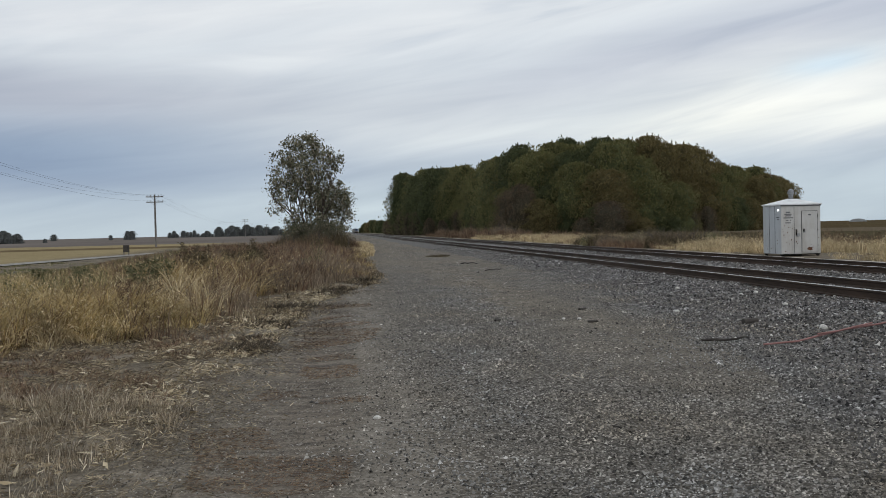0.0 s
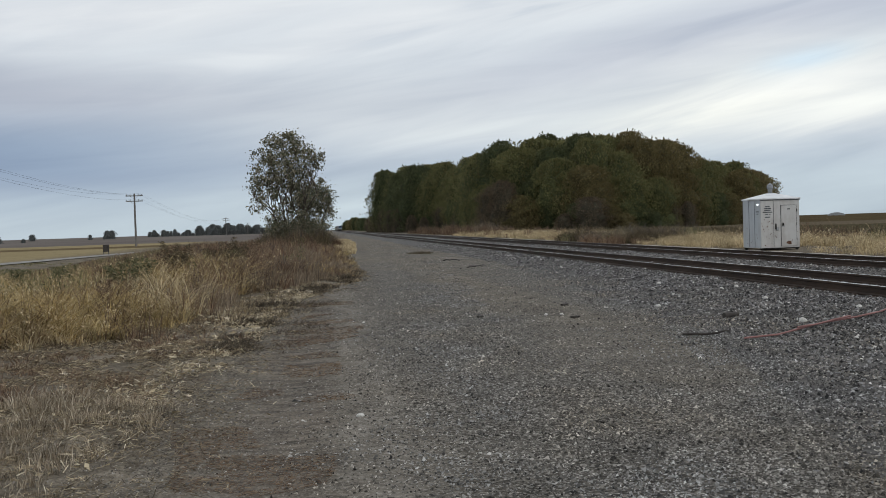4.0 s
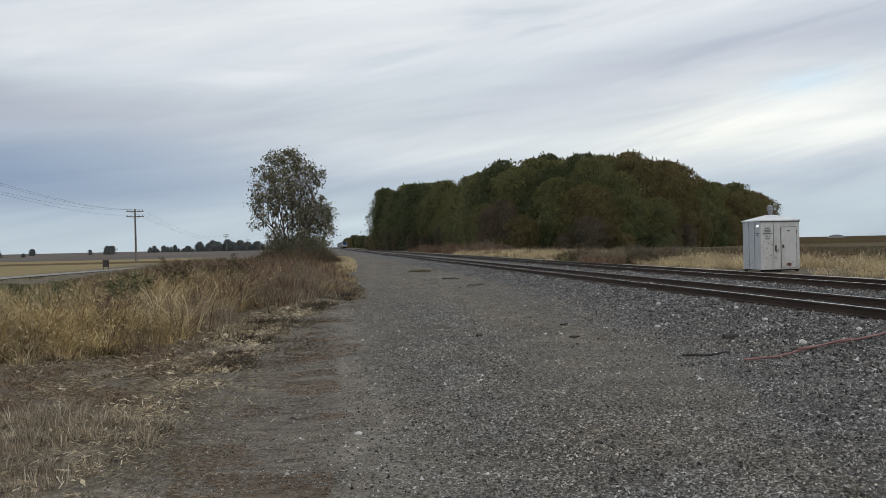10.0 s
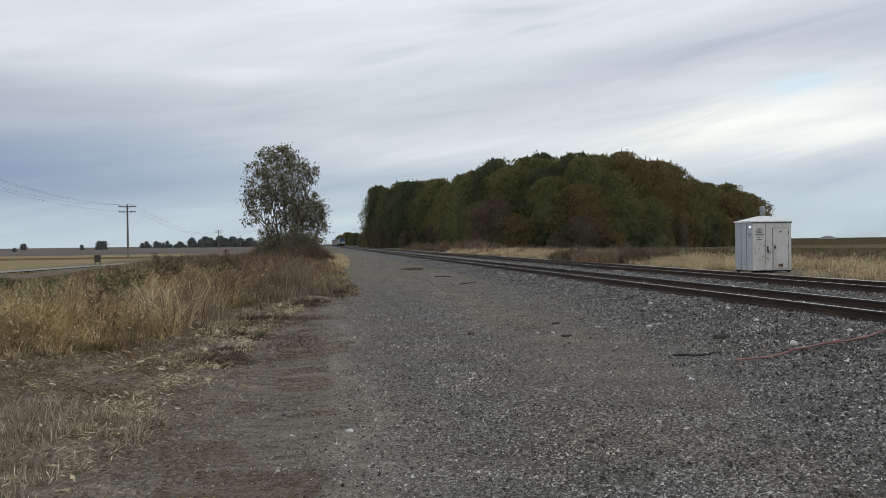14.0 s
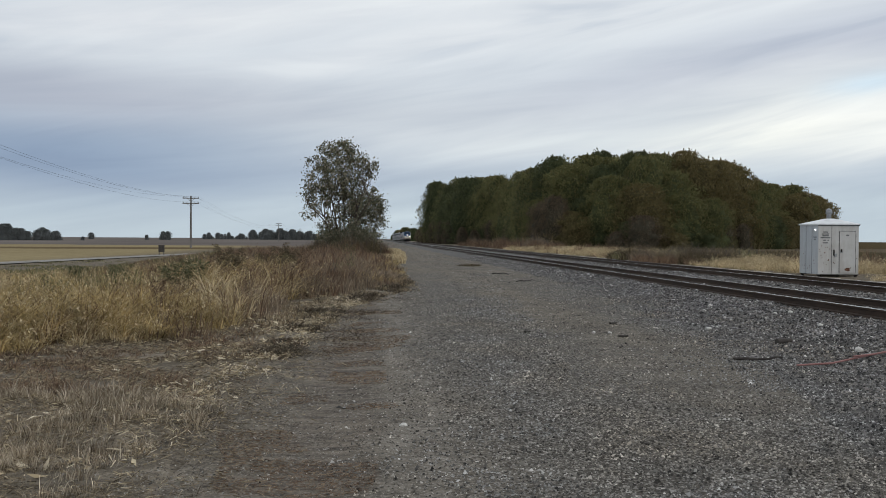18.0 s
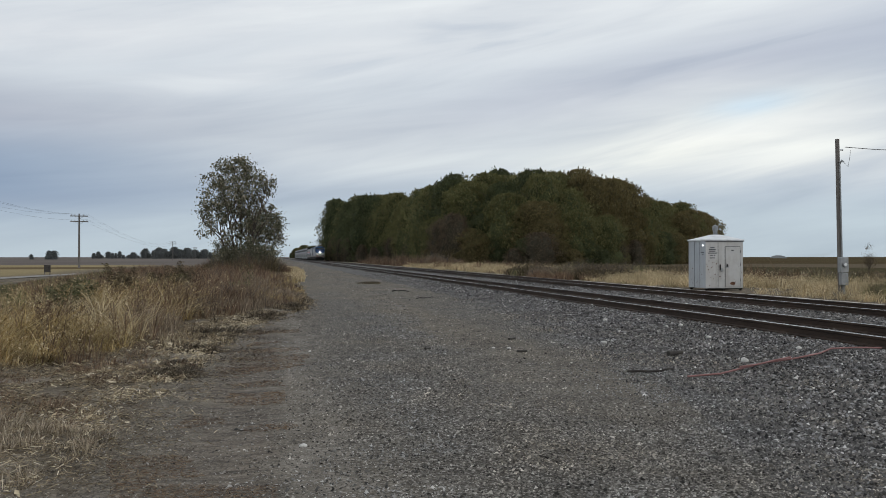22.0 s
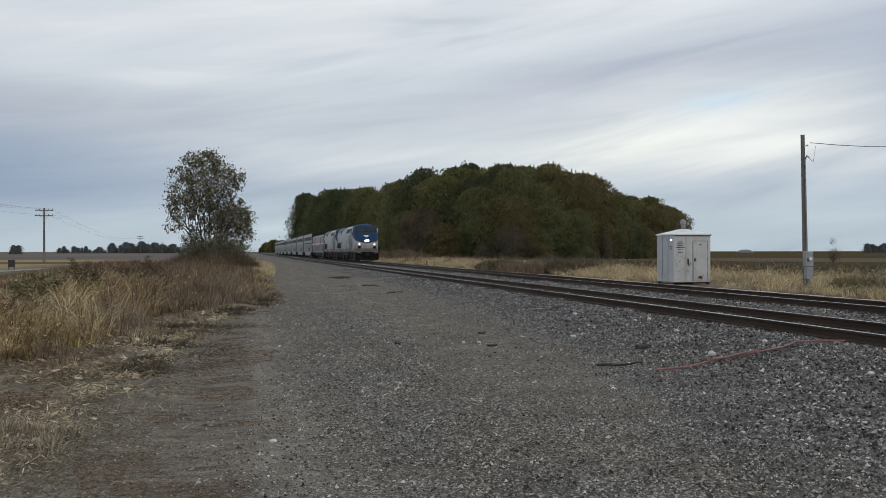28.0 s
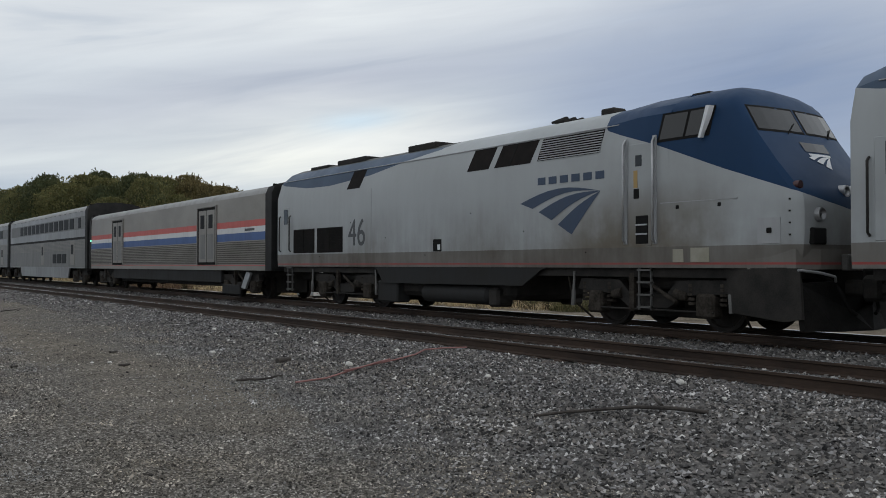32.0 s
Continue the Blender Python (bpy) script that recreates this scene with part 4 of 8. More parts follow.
# dry shrubs: a fan of thin stems with a haze of dead twigs and leaves
def shrub_mesh(seed, mat_name, stems, leafy):
    rnd = random.Random(seed)
    g, tips = G(), []
    for i in range(10):
        a = 6.283 * rnd.random()
        lean = rnd.uniform(0.1, 0.75)
        d = Vector((math.cos(a) * lean, math.sin(a) * lean, 1)).normalized()
        grow_tree(g, tips, Vector((rnd.uniform(-0.4, 0.4), rnd.uniform(-0.4, 0.4), 0)), d, rnd.uniform(0.35, 0.55), 0.008, 1, 0.6, 0, rnd, 4)
    n = stems
    r, a = 0.5 * np.sqrt(rng.random(n)), rng.uniform(0, 6.283, n)
    haze = blades("foliage", r * np.cos(a), r * np.sin(a), np.zeros(n), rng.uniform(0.35, 1.0, n) * (1.05 - 0.9 * r), np.full(n, 0.012), rng.uniform(0.2, 0.75, n), M[mat_name], bend=False)
    return g.mesh("stem", M["twig"]), haze


SHRUBS = [shrub_mesh(21, "weed_brown", 420, 5), shrub_mesh(22, "weed_brown", 520, 7), shrub_mesh(23, "weed_grey", 480, 3), shrub_mesh(24, "weed_green", 480, 7), shrub_mesh(25, "weed_dark", 560, 7)]


def shrub(kind, x, y, h, w, label, group):
    t = thing("shrub", label, "shrub", Matrix.LocRotScale((x, y, -0.02), Euler((0, 0, random.uniform(0, 6.28))), (w, w, h)), group)
    tagged(part("stem", SHRUBS[kind][0], None, t), kind="stuff")
    tagged(part("foliage", SHRUBS[kind][1], None, t), kind="stuff")
    return t


random.seed(4)
for i in range(26):
    u = i / 25
    shrub(random.choice((0, 0, 1)), -5.2 + 6.2 * u + random.uniform(-0.6, 0.0), 79 + random.uniform(-5, 3), random.uniform(1.5, 2.5), random.uniform(1.3, 2.1), "reddish-brown leafless shrub under the lone tree", "shrubs under the tree")
for i in range(18):
    shrub(4, random.uniform(-5.4, 0.2), 77 + random.uniform(-2, 3), random.uniform(1.8, 3.0), random.uniform(1.6, 2.4), "dark olive-brown brush under the lone tree", "brush under the tree")
for i in range(16):
    shrub(random.choice((0, 1)), random.uniform(-9.5, -2.2), random.uniform(46, 72), random.uniform(0.8, 1.15), random.uniform(1.2, 1.8), "low reddish-brown shrub in the dry verge", "verge shrubs")
for i in range(26):
    yy = random.uniform(28, 62)
    shrub(random.choice((0, 1, 2, 2)), float(np.interp(yy, EDGE_Y, EDGE_X)) - random.uniform(0.9, 5.5), yy, random.uniform(0.6, 1.25), random.uniform(0.9, 1.7), "dry grey-brown weed bush in the verge", "verge bushes")
for x, y, h in ((-2.3, 24.5, 1.0), (-2.9, 26.5, 1.05), (-1.9, 27.5, 0.85), (-3.6, 24.0, 0.9), (-1.5, 31, 0.8), (-2.6, 33, 0.9), (-1.0, 38, 0.8), (-3.5, 36, 0.95)):
    shrub(2, x, y, h, 1.25, "grey leafless weed bush at the edge of the road", "grey weed bushes")


# ---- the woodlot beyond the tracks ----
def sprays(name, C, D, size, material, thin=0.42):
    """Leafy twig ends: pointed diamonds that follow given directions."""
    n = len(C)
    e = np.cross(D, rng.normal(size=(n, 3)))
    e /= np.linalg.norm(e, axis=1)[:, None]
    nrm = np.cross(D, e)
    s = np.asarray(size)[:, None] * 0.5
    P = np.stack([C - D * s, C + e * s * thin + nrm * s * 0.15, C + D * s, C - e * s * thin + nrm * s * 0.15], 1)
    F = (np.arange(n) * 4)[:, None, None] + np.array([(0, 1, 2), (0, 2, 3)])[None]
    return np_mesh(name, P.reshape(-1, 3), F.reshape(-1, 3), material)


def crown_reach(a, z, width, seed):
    """How far the crown of a unit tree reaches, by bearing and height."""
    env = np.sqrt(np.clip(1 - np.abs((z - 0.42) / 0.58) ** 2.2, 0.0, 1)) * (1.08 - 0.16 * z)
    lobes = vnoise(np.cos(a) * 2.6 + 7, np.sin(a) * 2.6 + z * 8, 1.0, seed) * 0.55 + vnoise(np.cos(a) * 6 + 3, np.sin(a) * 6 + z * 19, 1.0, seed + 1) * 0.45
    return width * env * (0.28 + 1.2 * lobes)


def wood_tree(seed, leaf, width, count=8500, size=(0.014, 0.036)):
    """A tree of unit height: trunk, limbs, a dark inner hull and leafy twig ends that point up and out."""
    rnd = random.Random(seed)
    g = G()
    g.tube([(0, 0, 0), (0.006, 0.004, 0.3), (0, 0.008, 0.62), (0.004, 0, 0.9)], [0.016, 0.012, 0.008, 0.002], 6, False)
    for i in range(14):
        z, q = 0.15 + 0.7 * i / 14, rnd.uniform(0, 6.283)
        g.tube([(0, 0, max(0.08, z - 0.12)), (math.cos(q) * width * 0.4, math.sin(q) * width * 0.4, z), (math.cos(q) * width * 0.75, math.sin(q) * width * 0.75, z + 0.08)], [0.006, 0.004, 0.001], 4, False)
    z = 0.02 + 0.97 * rng.random(count) ** 0.9
    q = rng.uniform(0, 6.283, count)
    rho = rng.random(count) ** 0.35
    r = crown_reach(q, z, width, seed) * (0.35 + 0.70 * rho)
    out = np.stack([np.cos(q), np.sin(q), np.zeros(count)], -1)
    C = out * r[:, None] + np.array((0, 0, 1)) * z[:, None]
    S = rng.uniform(*size, count) * (1.25 - 0.45 * rho)
    # leading shoots that stand up out of the crown
    n = 170
    lz, lq = 0.30 + 0.67 * rng.random(n) ** 0.7, rng.uniform(0, 6.283, n)
    lr = crown_reach(lq, lz, width, seed) * rng.uniform(0.55, 1.05, n)
    i = np.repeat(np.arange(n), count // 260)
    u = rng.random(len(i))
    long = rng.uniform(0.03, 0.08, n)[i]
    wide = 0.025 * (1.08 - u) * rng.normal(0, 0.7, (2, len(i)))
    L2 = np.stack([np.cos(lq[i]) * lr[i] + wide[0], np.sin(lq[i]) * lr[i] + wide[1], lz[i] - 0.02 + long * u], -1)
    C, S = np.concatenate([C, L2]), np.concatenate([S, rng.uniform(*size, len(i)) * 0.7])
    out = np.concatenate([out, np.stack([np.cos(lq[i]), np.sin(lq[i]), 0 * u], -1)])
    D = out * 0.40 + np.array((0, 0, 0.95)) + rng.normal(size=(len(C), 3)) * 0.40
    D /= np.linalg.norm(D, axis=1)[:, None]
    crown = sprays("crown", C, D, S, M[leaf])
    # an inner hull, coloured dark as the shade deep among the leaves
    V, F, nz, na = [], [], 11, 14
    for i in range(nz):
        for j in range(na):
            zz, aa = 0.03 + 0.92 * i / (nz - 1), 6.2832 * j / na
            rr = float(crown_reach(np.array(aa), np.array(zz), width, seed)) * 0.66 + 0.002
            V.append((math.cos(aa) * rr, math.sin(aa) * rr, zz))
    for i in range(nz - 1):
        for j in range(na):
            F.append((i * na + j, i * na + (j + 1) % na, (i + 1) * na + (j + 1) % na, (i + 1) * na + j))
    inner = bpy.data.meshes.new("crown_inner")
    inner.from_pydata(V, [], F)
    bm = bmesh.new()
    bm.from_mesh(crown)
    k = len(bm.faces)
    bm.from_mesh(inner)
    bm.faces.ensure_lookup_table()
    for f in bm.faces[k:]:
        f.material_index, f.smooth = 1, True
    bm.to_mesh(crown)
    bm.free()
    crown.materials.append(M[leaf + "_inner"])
    return g.mesh("trunk", M["bark"], 60), crown


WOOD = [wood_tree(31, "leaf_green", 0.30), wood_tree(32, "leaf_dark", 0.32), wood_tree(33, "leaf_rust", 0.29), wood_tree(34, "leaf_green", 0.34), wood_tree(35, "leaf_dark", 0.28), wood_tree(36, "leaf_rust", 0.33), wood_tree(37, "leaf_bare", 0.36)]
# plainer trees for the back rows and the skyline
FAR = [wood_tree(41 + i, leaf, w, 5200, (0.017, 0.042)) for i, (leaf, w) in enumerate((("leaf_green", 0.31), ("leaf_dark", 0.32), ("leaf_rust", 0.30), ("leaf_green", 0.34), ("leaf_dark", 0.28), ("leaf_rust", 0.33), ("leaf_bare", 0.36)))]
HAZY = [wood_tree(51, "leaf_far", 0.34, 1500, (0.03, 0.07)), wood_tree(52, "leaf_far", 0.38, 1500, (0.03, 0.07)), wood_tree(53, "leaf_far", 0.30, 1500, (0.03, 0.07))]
WORDS = ["green", "dark green", "rusty olive", "broad green", "slim dark green", "broad rusty olive", "bare grey-brown"]
# how far the front of the wood is and how high its top stands, by bearing
BEAR = (3.3, 4.2, 5.6, 7.0, 8.8, 10.0, 10.4, 12.0, 13.4, 14.6, 16.2, 17.6, 19.3, 21.0, 22.3, 23.3, 24.6, 25.6, 26.2, 27.0)
RISE = (3.1, 3.7, 3.85, 4.05, 4.1, 4.3, 5.0, 5.15, 5.2, 5.6, 5.45, 5.2, 5.3, 4.9, 4.4, 3.7, 3.3, 3.25, 2.95, 2.3)
AWAY = (390, 330, 290, 260, 235, 215, 182, 175, 170, 168, 166, 166, 168, 172, 180, 190, 200, 210, 222, 235)
random.seed(9)


def wood_at(b, d, h, kind, stock):
    x, y = d * math.sin(radians(b)), d * math.cos(radians(b))
    w = random.uniform(0.95, 1.5) * (h * 0.55 + 7.5) * (1.12 if b < 6 else 1.0)
    t = thing("tree", f"tall {WORDS[kind]} deciduous tree in a dense woodlot", "tree", Matrix.LocRotScale((x, y, -0.1), Euler((0, 0, random.uniform(0, 6.28))), (w, w, h)), "woodlot trees")
    part("trunk", stock[kind][0], None, t)
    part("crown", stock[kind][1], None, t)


b = 4.5
while b < 26.6:
    d0, e0 = np.interp(b, BEAR, AWAY), np.interp(b, BEAR, RISE)
    left = b < 10.1
    for row, (dd, share) in enumerate(((0, (0.50, 0.86)), (7, (0.76, 0.97)), (14, (0.90, 1.0)), (24, (0.95, 1.01)))):
        bb = b + random.uniform(-0.8, 0.8)
        dist = d0 + dd + random.uniform(-3, 3)
        top = (EYE + math.tan(radians(np.interp(bb, BEAR, RISE))) * dist) * 1.035 * random.uniform(*share)
        kind = random.choice((0, 1, 3, 4, 0, 1)) if bb < 16.5 else random.choice((2, 5, 0, 2, 3, 5))
        wood_at(bb, dist, top, kind, WOOD if row < 2 else FAR)
    b += 4.5 / d0 * 57.3 * (1.25 if left else 1.0)
# undergrowth along the front of the wood
b = 3.6
while b < 27.0:
    d0 = float(np.interp(b, BEAR, AWAY)) - random.uniform(3, 9)
    h = random.uniform(3.0, 7.5)
    kind = random.choice((1, 2, 5, 6, 6, 4, 1))
    wide = h * random.uniform(1.0, 1.9)
    x, y = d0 * math.sin(radians(b)), d0 * math.cos(radians(b))
    t = thing("tree", f"young {WORDS[kind]} tree at the edge of the woodlot", "tree", Matrix.LocRotScale((x, y, -0.3), Euler((0, 0, random.uniform(0, 6.28))), (wide, wide, h)), "woodlot edge")
    part("trunk", FAR[kind][0], None, t)
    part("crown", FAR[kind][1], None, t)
    b += random.uniform(0.7, 1.25)
for bb, d0, h in ((10.6, 172, 9.0), (11.3, 168, 10.0), (2.9, 400, 7.0), (3.2, 375, 8.0), (3.55, 345, 8.5), (3.9, 322, 9.0), (4.3, 300, 8.0), (4.8, 285, 8.0), (5.5, 268, 5.5), (6.3, 250, 4.5)):
    t = thing("tree", "bare grey-brown brush before the woodlot", "tree", Matrix.LocRotScale((d0 * math.sin(radians(bb)), d0 * math.cos(radians(bb)), -0.3), Euler((0, 0, bb)), (h * 1.1, h * 1.1, h)), "bare brush")
    part("trunk", WOOD[6][0], None, t)
    part("crown", WOOD[6][1], None, t)
# a hedge of trees far down the line, east of the track
for i in range(30):
    bb = 1.15 + 2.35 * i / 29 + random.uniform(-0.06, 0.06)
    d0 = min(30 / math.tan(radians(bb)) * random.uniform(0.9, 1.1), 1150)
    kind = random.choice((0, 1, 2, 4))
    h = EYE + math.tan(radians(np.interp(bb, (1.1, 1.4, 2.0, 2.5, 2.9, 3.2, 3.5), (0.25, 0.55, 0.78, 0.72, 0.55, 0.6, 0.9)))) * d0 * random.uniform(0.85, 1.05)
    t = thing("tree", f"distant {WORDS[kind]} tree beside the railway", "tree", Matrix.LocRotScale((d0 * math.tan(radians(bb)), d0, -0.2), Euler((0, 0, random.uniform(0, 6.28))), (h * 1.2, h * 1.2, h)), "lineside trees")
    part("trunk", FAR[kind][0], None, t)
    part("crown", FAR[kind][1], None, t)


# farm trees on the skyline: bearing, spread, distance, height, count
def skyline(b0, b1, dist, h0, h1, count, label):
    count = max(1, int(count * 2.2)) if count > 1 else 1
    for i in range(count):
        bb = b0 + (b1 - b0) * (i + random.uniform(-0.2, 1.2)) / count
        d0, h = dist * random.uniform(0.97, 1.03), random.uniform(h0, h1)
        kind = random.choice((0, 1, 2))
        h *= random.uniform(0.35, 1.0)
        w = h * random.uniform(1.1, 1.9)
        t = thing("tree", label, "tree", Matrix.LocRotScale((d0 * math.sin(radians(bb)), d0 * math.cos(radians(bb)), -0.25 * h), Euler((0, 0, random.uniform(0, 6.28))), (w, w, h * 1.15)), "skyline trees")
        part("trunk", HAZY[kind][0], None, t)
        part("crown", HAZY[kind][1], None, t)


skyline(-22.5, -20.3, 420, 7.4, 9.2, 6, "dark tree in a far clump on the fields")
skyline(-19.9, -18.6, 420, 5.2, 6.6, 4, "dark tree in a far clump on the fields")
skyline(-17.5, -17.4, 420, 2.9, 3.1, 1, "small lone tree on the skyline")
skyline(-17.0, -16.95, 700, 5.5, 6.5, 1, "small lone tree on the skyline")
skyline(-13.85, -13.75, 600, 4.8, 5.2, 1, "small lone tree on the skyline")
skyline(-13.1, -12.5, 600, 5.6, 6.6, 3, "dark tree in a far clump on the fields")
skyline(-10.6, -7.9, 900, 5.0, 8.5, 9, "tree around a distant farmstead")
skyline(-7.7, -3.6, 850, 8.5, 13.5, 16, "tree around a distant farmstead")
skyline(37.6, 40.0, 900, 7.0, 10.0, 13, "tree around a distant farmstead")
skyline(45.5, 50, 900, 4.5, 8.0, 8, "tree around a distant farmstead")


# ---- grass and weeds ----
def scatter(n, x0, x1, y0, y1, near=True):
    x = rng.uniform(x0, x1, n)
    y = (y0 * (y1 / y0) ** rng.random(n)) if near else rng.uniform(y0, y1, n)
    return x, y


def clumped(x, y, scale, seed, cut):
    return vnoise(x, y, scale, seed) * 0.7 + vnoise(x, y, scale * 2.7, seed + 1) * 0.3 > cut


def stuff(name, label, category, geo):
    thing(name, label, category, kind="stuff", geo=geo)


def road_edge(y):
    return np.interp(y, EDGE_Y, EDGE_X)


def tall_edge(y):
    """Where the tall verge grass ends towards the road."""
    return np.interp(y, (0, 11.6, 12.8, 13.3, 14.2, 16, 21.5, 23.5, 25.5, 30, 45, 86), (-11, -7.5, -4.2, -3.2, -2.75, -2.4, -2.4, -1.9, -1.0, -0.6, 0.2, 0.9))


def gold_side(x, y):
    """The golden stand thins out towards the road, where brown weeds take over."""
    b = np.degrees(np.arctan2(x, y)) + (vnoise(x, y, 0.5, 39) - 0.5) * 5.0
    return rng.random(len(x)) < np.interp(b, (-9.5, -6.5), (1.0, 0.15))


def tufts(x, y, count, height, spread, lean, wind=0.25):
    """Blades in tufts: base points, heights, leans and directions."""
    n = rng.integers(int(count * 0.6), int(count * 1.4) + 1, len(x))
    i = np.repeat(np.arange(len(x)), n)
    m = len(i)
    r, a = np.sqrt(rng.random(m)), rng.uniform(0, 6.283, m)
    sp = (spread * rng.uniform(0.6, 1.4, len(x)))[i]
    # blades lean outwards from the middle of the tuft, and a little with the wind
    th = rng.normal(0.6, 1.1, len(x))[i]
    dx, dy = np.cos(a) * r + wind * np.cos(th), np.sin(a) * r + wind * np.sin(th)
    h = height[i] * rng.uniform(0.55, 1.1, m)
    return x[i] + np.cos(a) * r * sp, y[i] + np.sin(a) * r * sp, h, lean * (0.25 + r) * rng.uniform(0.6, 1.4, m), np.arctan2(dy, dx) + rng.normal(0, 0.8, m)


def under_view(x, y, h):
    """Caps the verge growth towards the west, where the farm road and the fields show over it."""
    d, b = np.hypot(x, y), np.degrees(np.arctan2(x, y))
    cap = 1.6 - d * np.interp(b, (-19, -16, -13, -9.7, -8.1, -5, -3), (0.030, 0.029, 0.0205, 0.0115, 0.002, -0.001, -0.02))
    return np.minimum(h, np.maximum(cap, 0.12) * (0.86 + 0.28 * vnoise(x, y, 1.3, 37)))


def tuft_field(name, label, category, x, y, count, height, spread, lean, material, width, droop=0.4, bend=True, plume=None):
    height = np.where(x < 2, under_view(x, y, height), height)
    bx, by, h, ln, way = tufts(x, y, count, height, spread, lean)
    bz = soil_z(bx, by) - 0.02
    stuff(name, label, category, blades(name, bx, by, bz, h, width + 0.00042 * by, ln, M[material], droop, way, bend))
    if plume:
        # feathery seed heads that hang from the tips
        k = rng.random(len(bx)) < plume
        hx, hy = bx + np.cos(way) * ln * h, by + np.sin(way) * ln * h
        C = np.stack([hx, hy, bz + h * (1 - droop * ln)], -1)[k]
        C = np.repeat(C, 3, 0) + rng.normal(size=(3 * k.sum(), 3)) * np.array((0.03, 0.03, 0.035))
        stuff("seed_heads", "pale feathery seed heads of the dry grass", "grass plumes", flakes("seed_heads", C, rng.uniform(0.025, 0.06, len(C)) + 0.0008 * C[:, 1], M["grass_pale"], 0.35, 1.6))


# the golden stand next to the camera's road
x, y = scatter(3900, -15, -2.0, 12.4, 36)
k = (x < tall_edge(y) + (vnoise(x, y, 0.7, 31) - 0.5) * 1.0) & (x > -0.48 * y) & clumped(x, y, 0.9, 32, 0.44) & gold_side(x, y)
x, y = x[k], y[k]
h = (0.45 + 1.0 * vnoise(x, y, 0.9, 33)) * np.clip(0.34 + np.minimum((tall_edge(y) - x) * 0.50, (y - 12.2) * 0.36), 0.3, 1.0) * rng.uniform(0.65, 1.3, len(x))
k = h > 0.33
x, y, h = x[k], y[k], h[k]
tuft_field("tall_grass", "tall golden dry grass drooping in tufts over the verge", "tall grass", x, y, 44, h * 1.1, 0.19, 1.25, "grass_gold", 0.0075, 0.42, True, 0.14)
x, y = scatter(1500, -14, -2.4, 13.6, 34)
k = (x < tall_edge(y) - 0.1) & (x > -0.48 * y) & clumped(x, y, 0.45, 41, 0.50) & gold_side(x, y)
x, y = x[k], y[k]
tuft_field("pale_grass", "pale straw-coloured grass tufts in the verge", "tall grass", x, y, 34, rng.uniform(0.5, 1.3, len(x)) * np.clip(0.4 + (y - 13.5) * 0.3, 0.4, 1), 0.16, 0.95, "grass_pale", 0.008, 0.45, True)
x, y = scatter(450, -13, -2.2, 13.6, 30)
k = (x < tall_edge(y) + 0.2) & (x > -0.48 * y) & clumped(x, y, 0.6, 46, 0.46)
x, y = x[k], y[k]
tuft_field("verge_stalks", "dark brown weed stalks standing in the dry grass", "weeds", x, y, 12, rng.uniform(0.3, 1.2, len(x)) * np.clip(0.4 + (y - 13.5) * 0.3, 0.4, 1), 0.16, 0.5, "weed_brown", 0.007, 0.3, False)
# further off the verge turns brown and reddish, with grey stalks
x, y = scatter(4200, -14, 1.2, 19, 100)
k = (x < np.where(y > 29, road_edge(y) - 0.35 - np.clip((y - 50) * 0.05, 0, 1.2), tall_edge(y)) + (vnoise(x, y, 0.6, 51) - 0.5) * 0.9) & (x > -0.30 * y) & clumped(x, y, 0.35, 52, 0.43)
x, y = x[k], y[k]
h = rng.uniform(0.3, 1.05, len(x)) * np.clip(0.2 + (road_edge(y) - x) * 0.35, 0.2, 1.0) * (0.6 + 0.7 * vnoise(x, y, 0.4, 53))
tuft_field("brown_weeds", "reddish-brown dead weeds in the verge", "weeds", x, y, 20, h, 0.30, 0.40, "weed_brown", 0.012, 0.3, False)
x, y = scatter(2100, -12, 1.0, 18, 95)
k = (x < np.where(y > 29, road_edge(y) - 0.2, tall_edge(y) + 0.4) + (vnoise(x, y, 0.6, 55) - 0.5) * 0.9) & (x > -0.30 * y) & clumped(x, y, 0.4, 56, 0.46)
x, y = x[k], y[k]
tuft_field("grey_weeds", "grey dead weed stalks among the dry grass", "weeds", x, y, 24, rng.uniform(0.35, 0.95, len(x)) * np.clip(0.2 + (road_edge(y) - x) * 0.4, 0.2, 1.0), 0.28, 0.5, "weed_grey", 0.008, 0.3, False)
x, y = scatter(650, -13, 1.6, 26, 90)
k = (x < road_edge(y) - 0.05 + (vnoise(x, y, 0.8, 58) - 0.5) * 0.8) & clumped(x, y, 0.4, 59, 0.47)
x, y = x[k], y[k]
tuft_field("tan_grass", "tan dry grass between the brown weeds", "dry grass", x, y, 24, rng.uniform(0.3, 0.8, len(x)) * np.clip(0.3 + (road_edge(y) - x) * 0.6, 0.3, 1.0), 0.25, 0.7, "grass_gold", 0.008, 0.4, False)
x, y = scatter(1500, -24, -4.5, 20, 62)
k = clumped(x, y, 0.30, 61, 0.50) & (x < -2.0 - 0.13 * y) & (y > 19 - 0.5 * x - 3) & (x > -0.48 * y)
x, y = x[k], y[k]
tuft_field("green_weeds", "olive-green weeds behind the dry grass", "weeds", x, y, 24, rng.uniform(0.6, 1.5, len(x)), 0.26, 0.45, "weed_green", 0.012, 0.3, False)

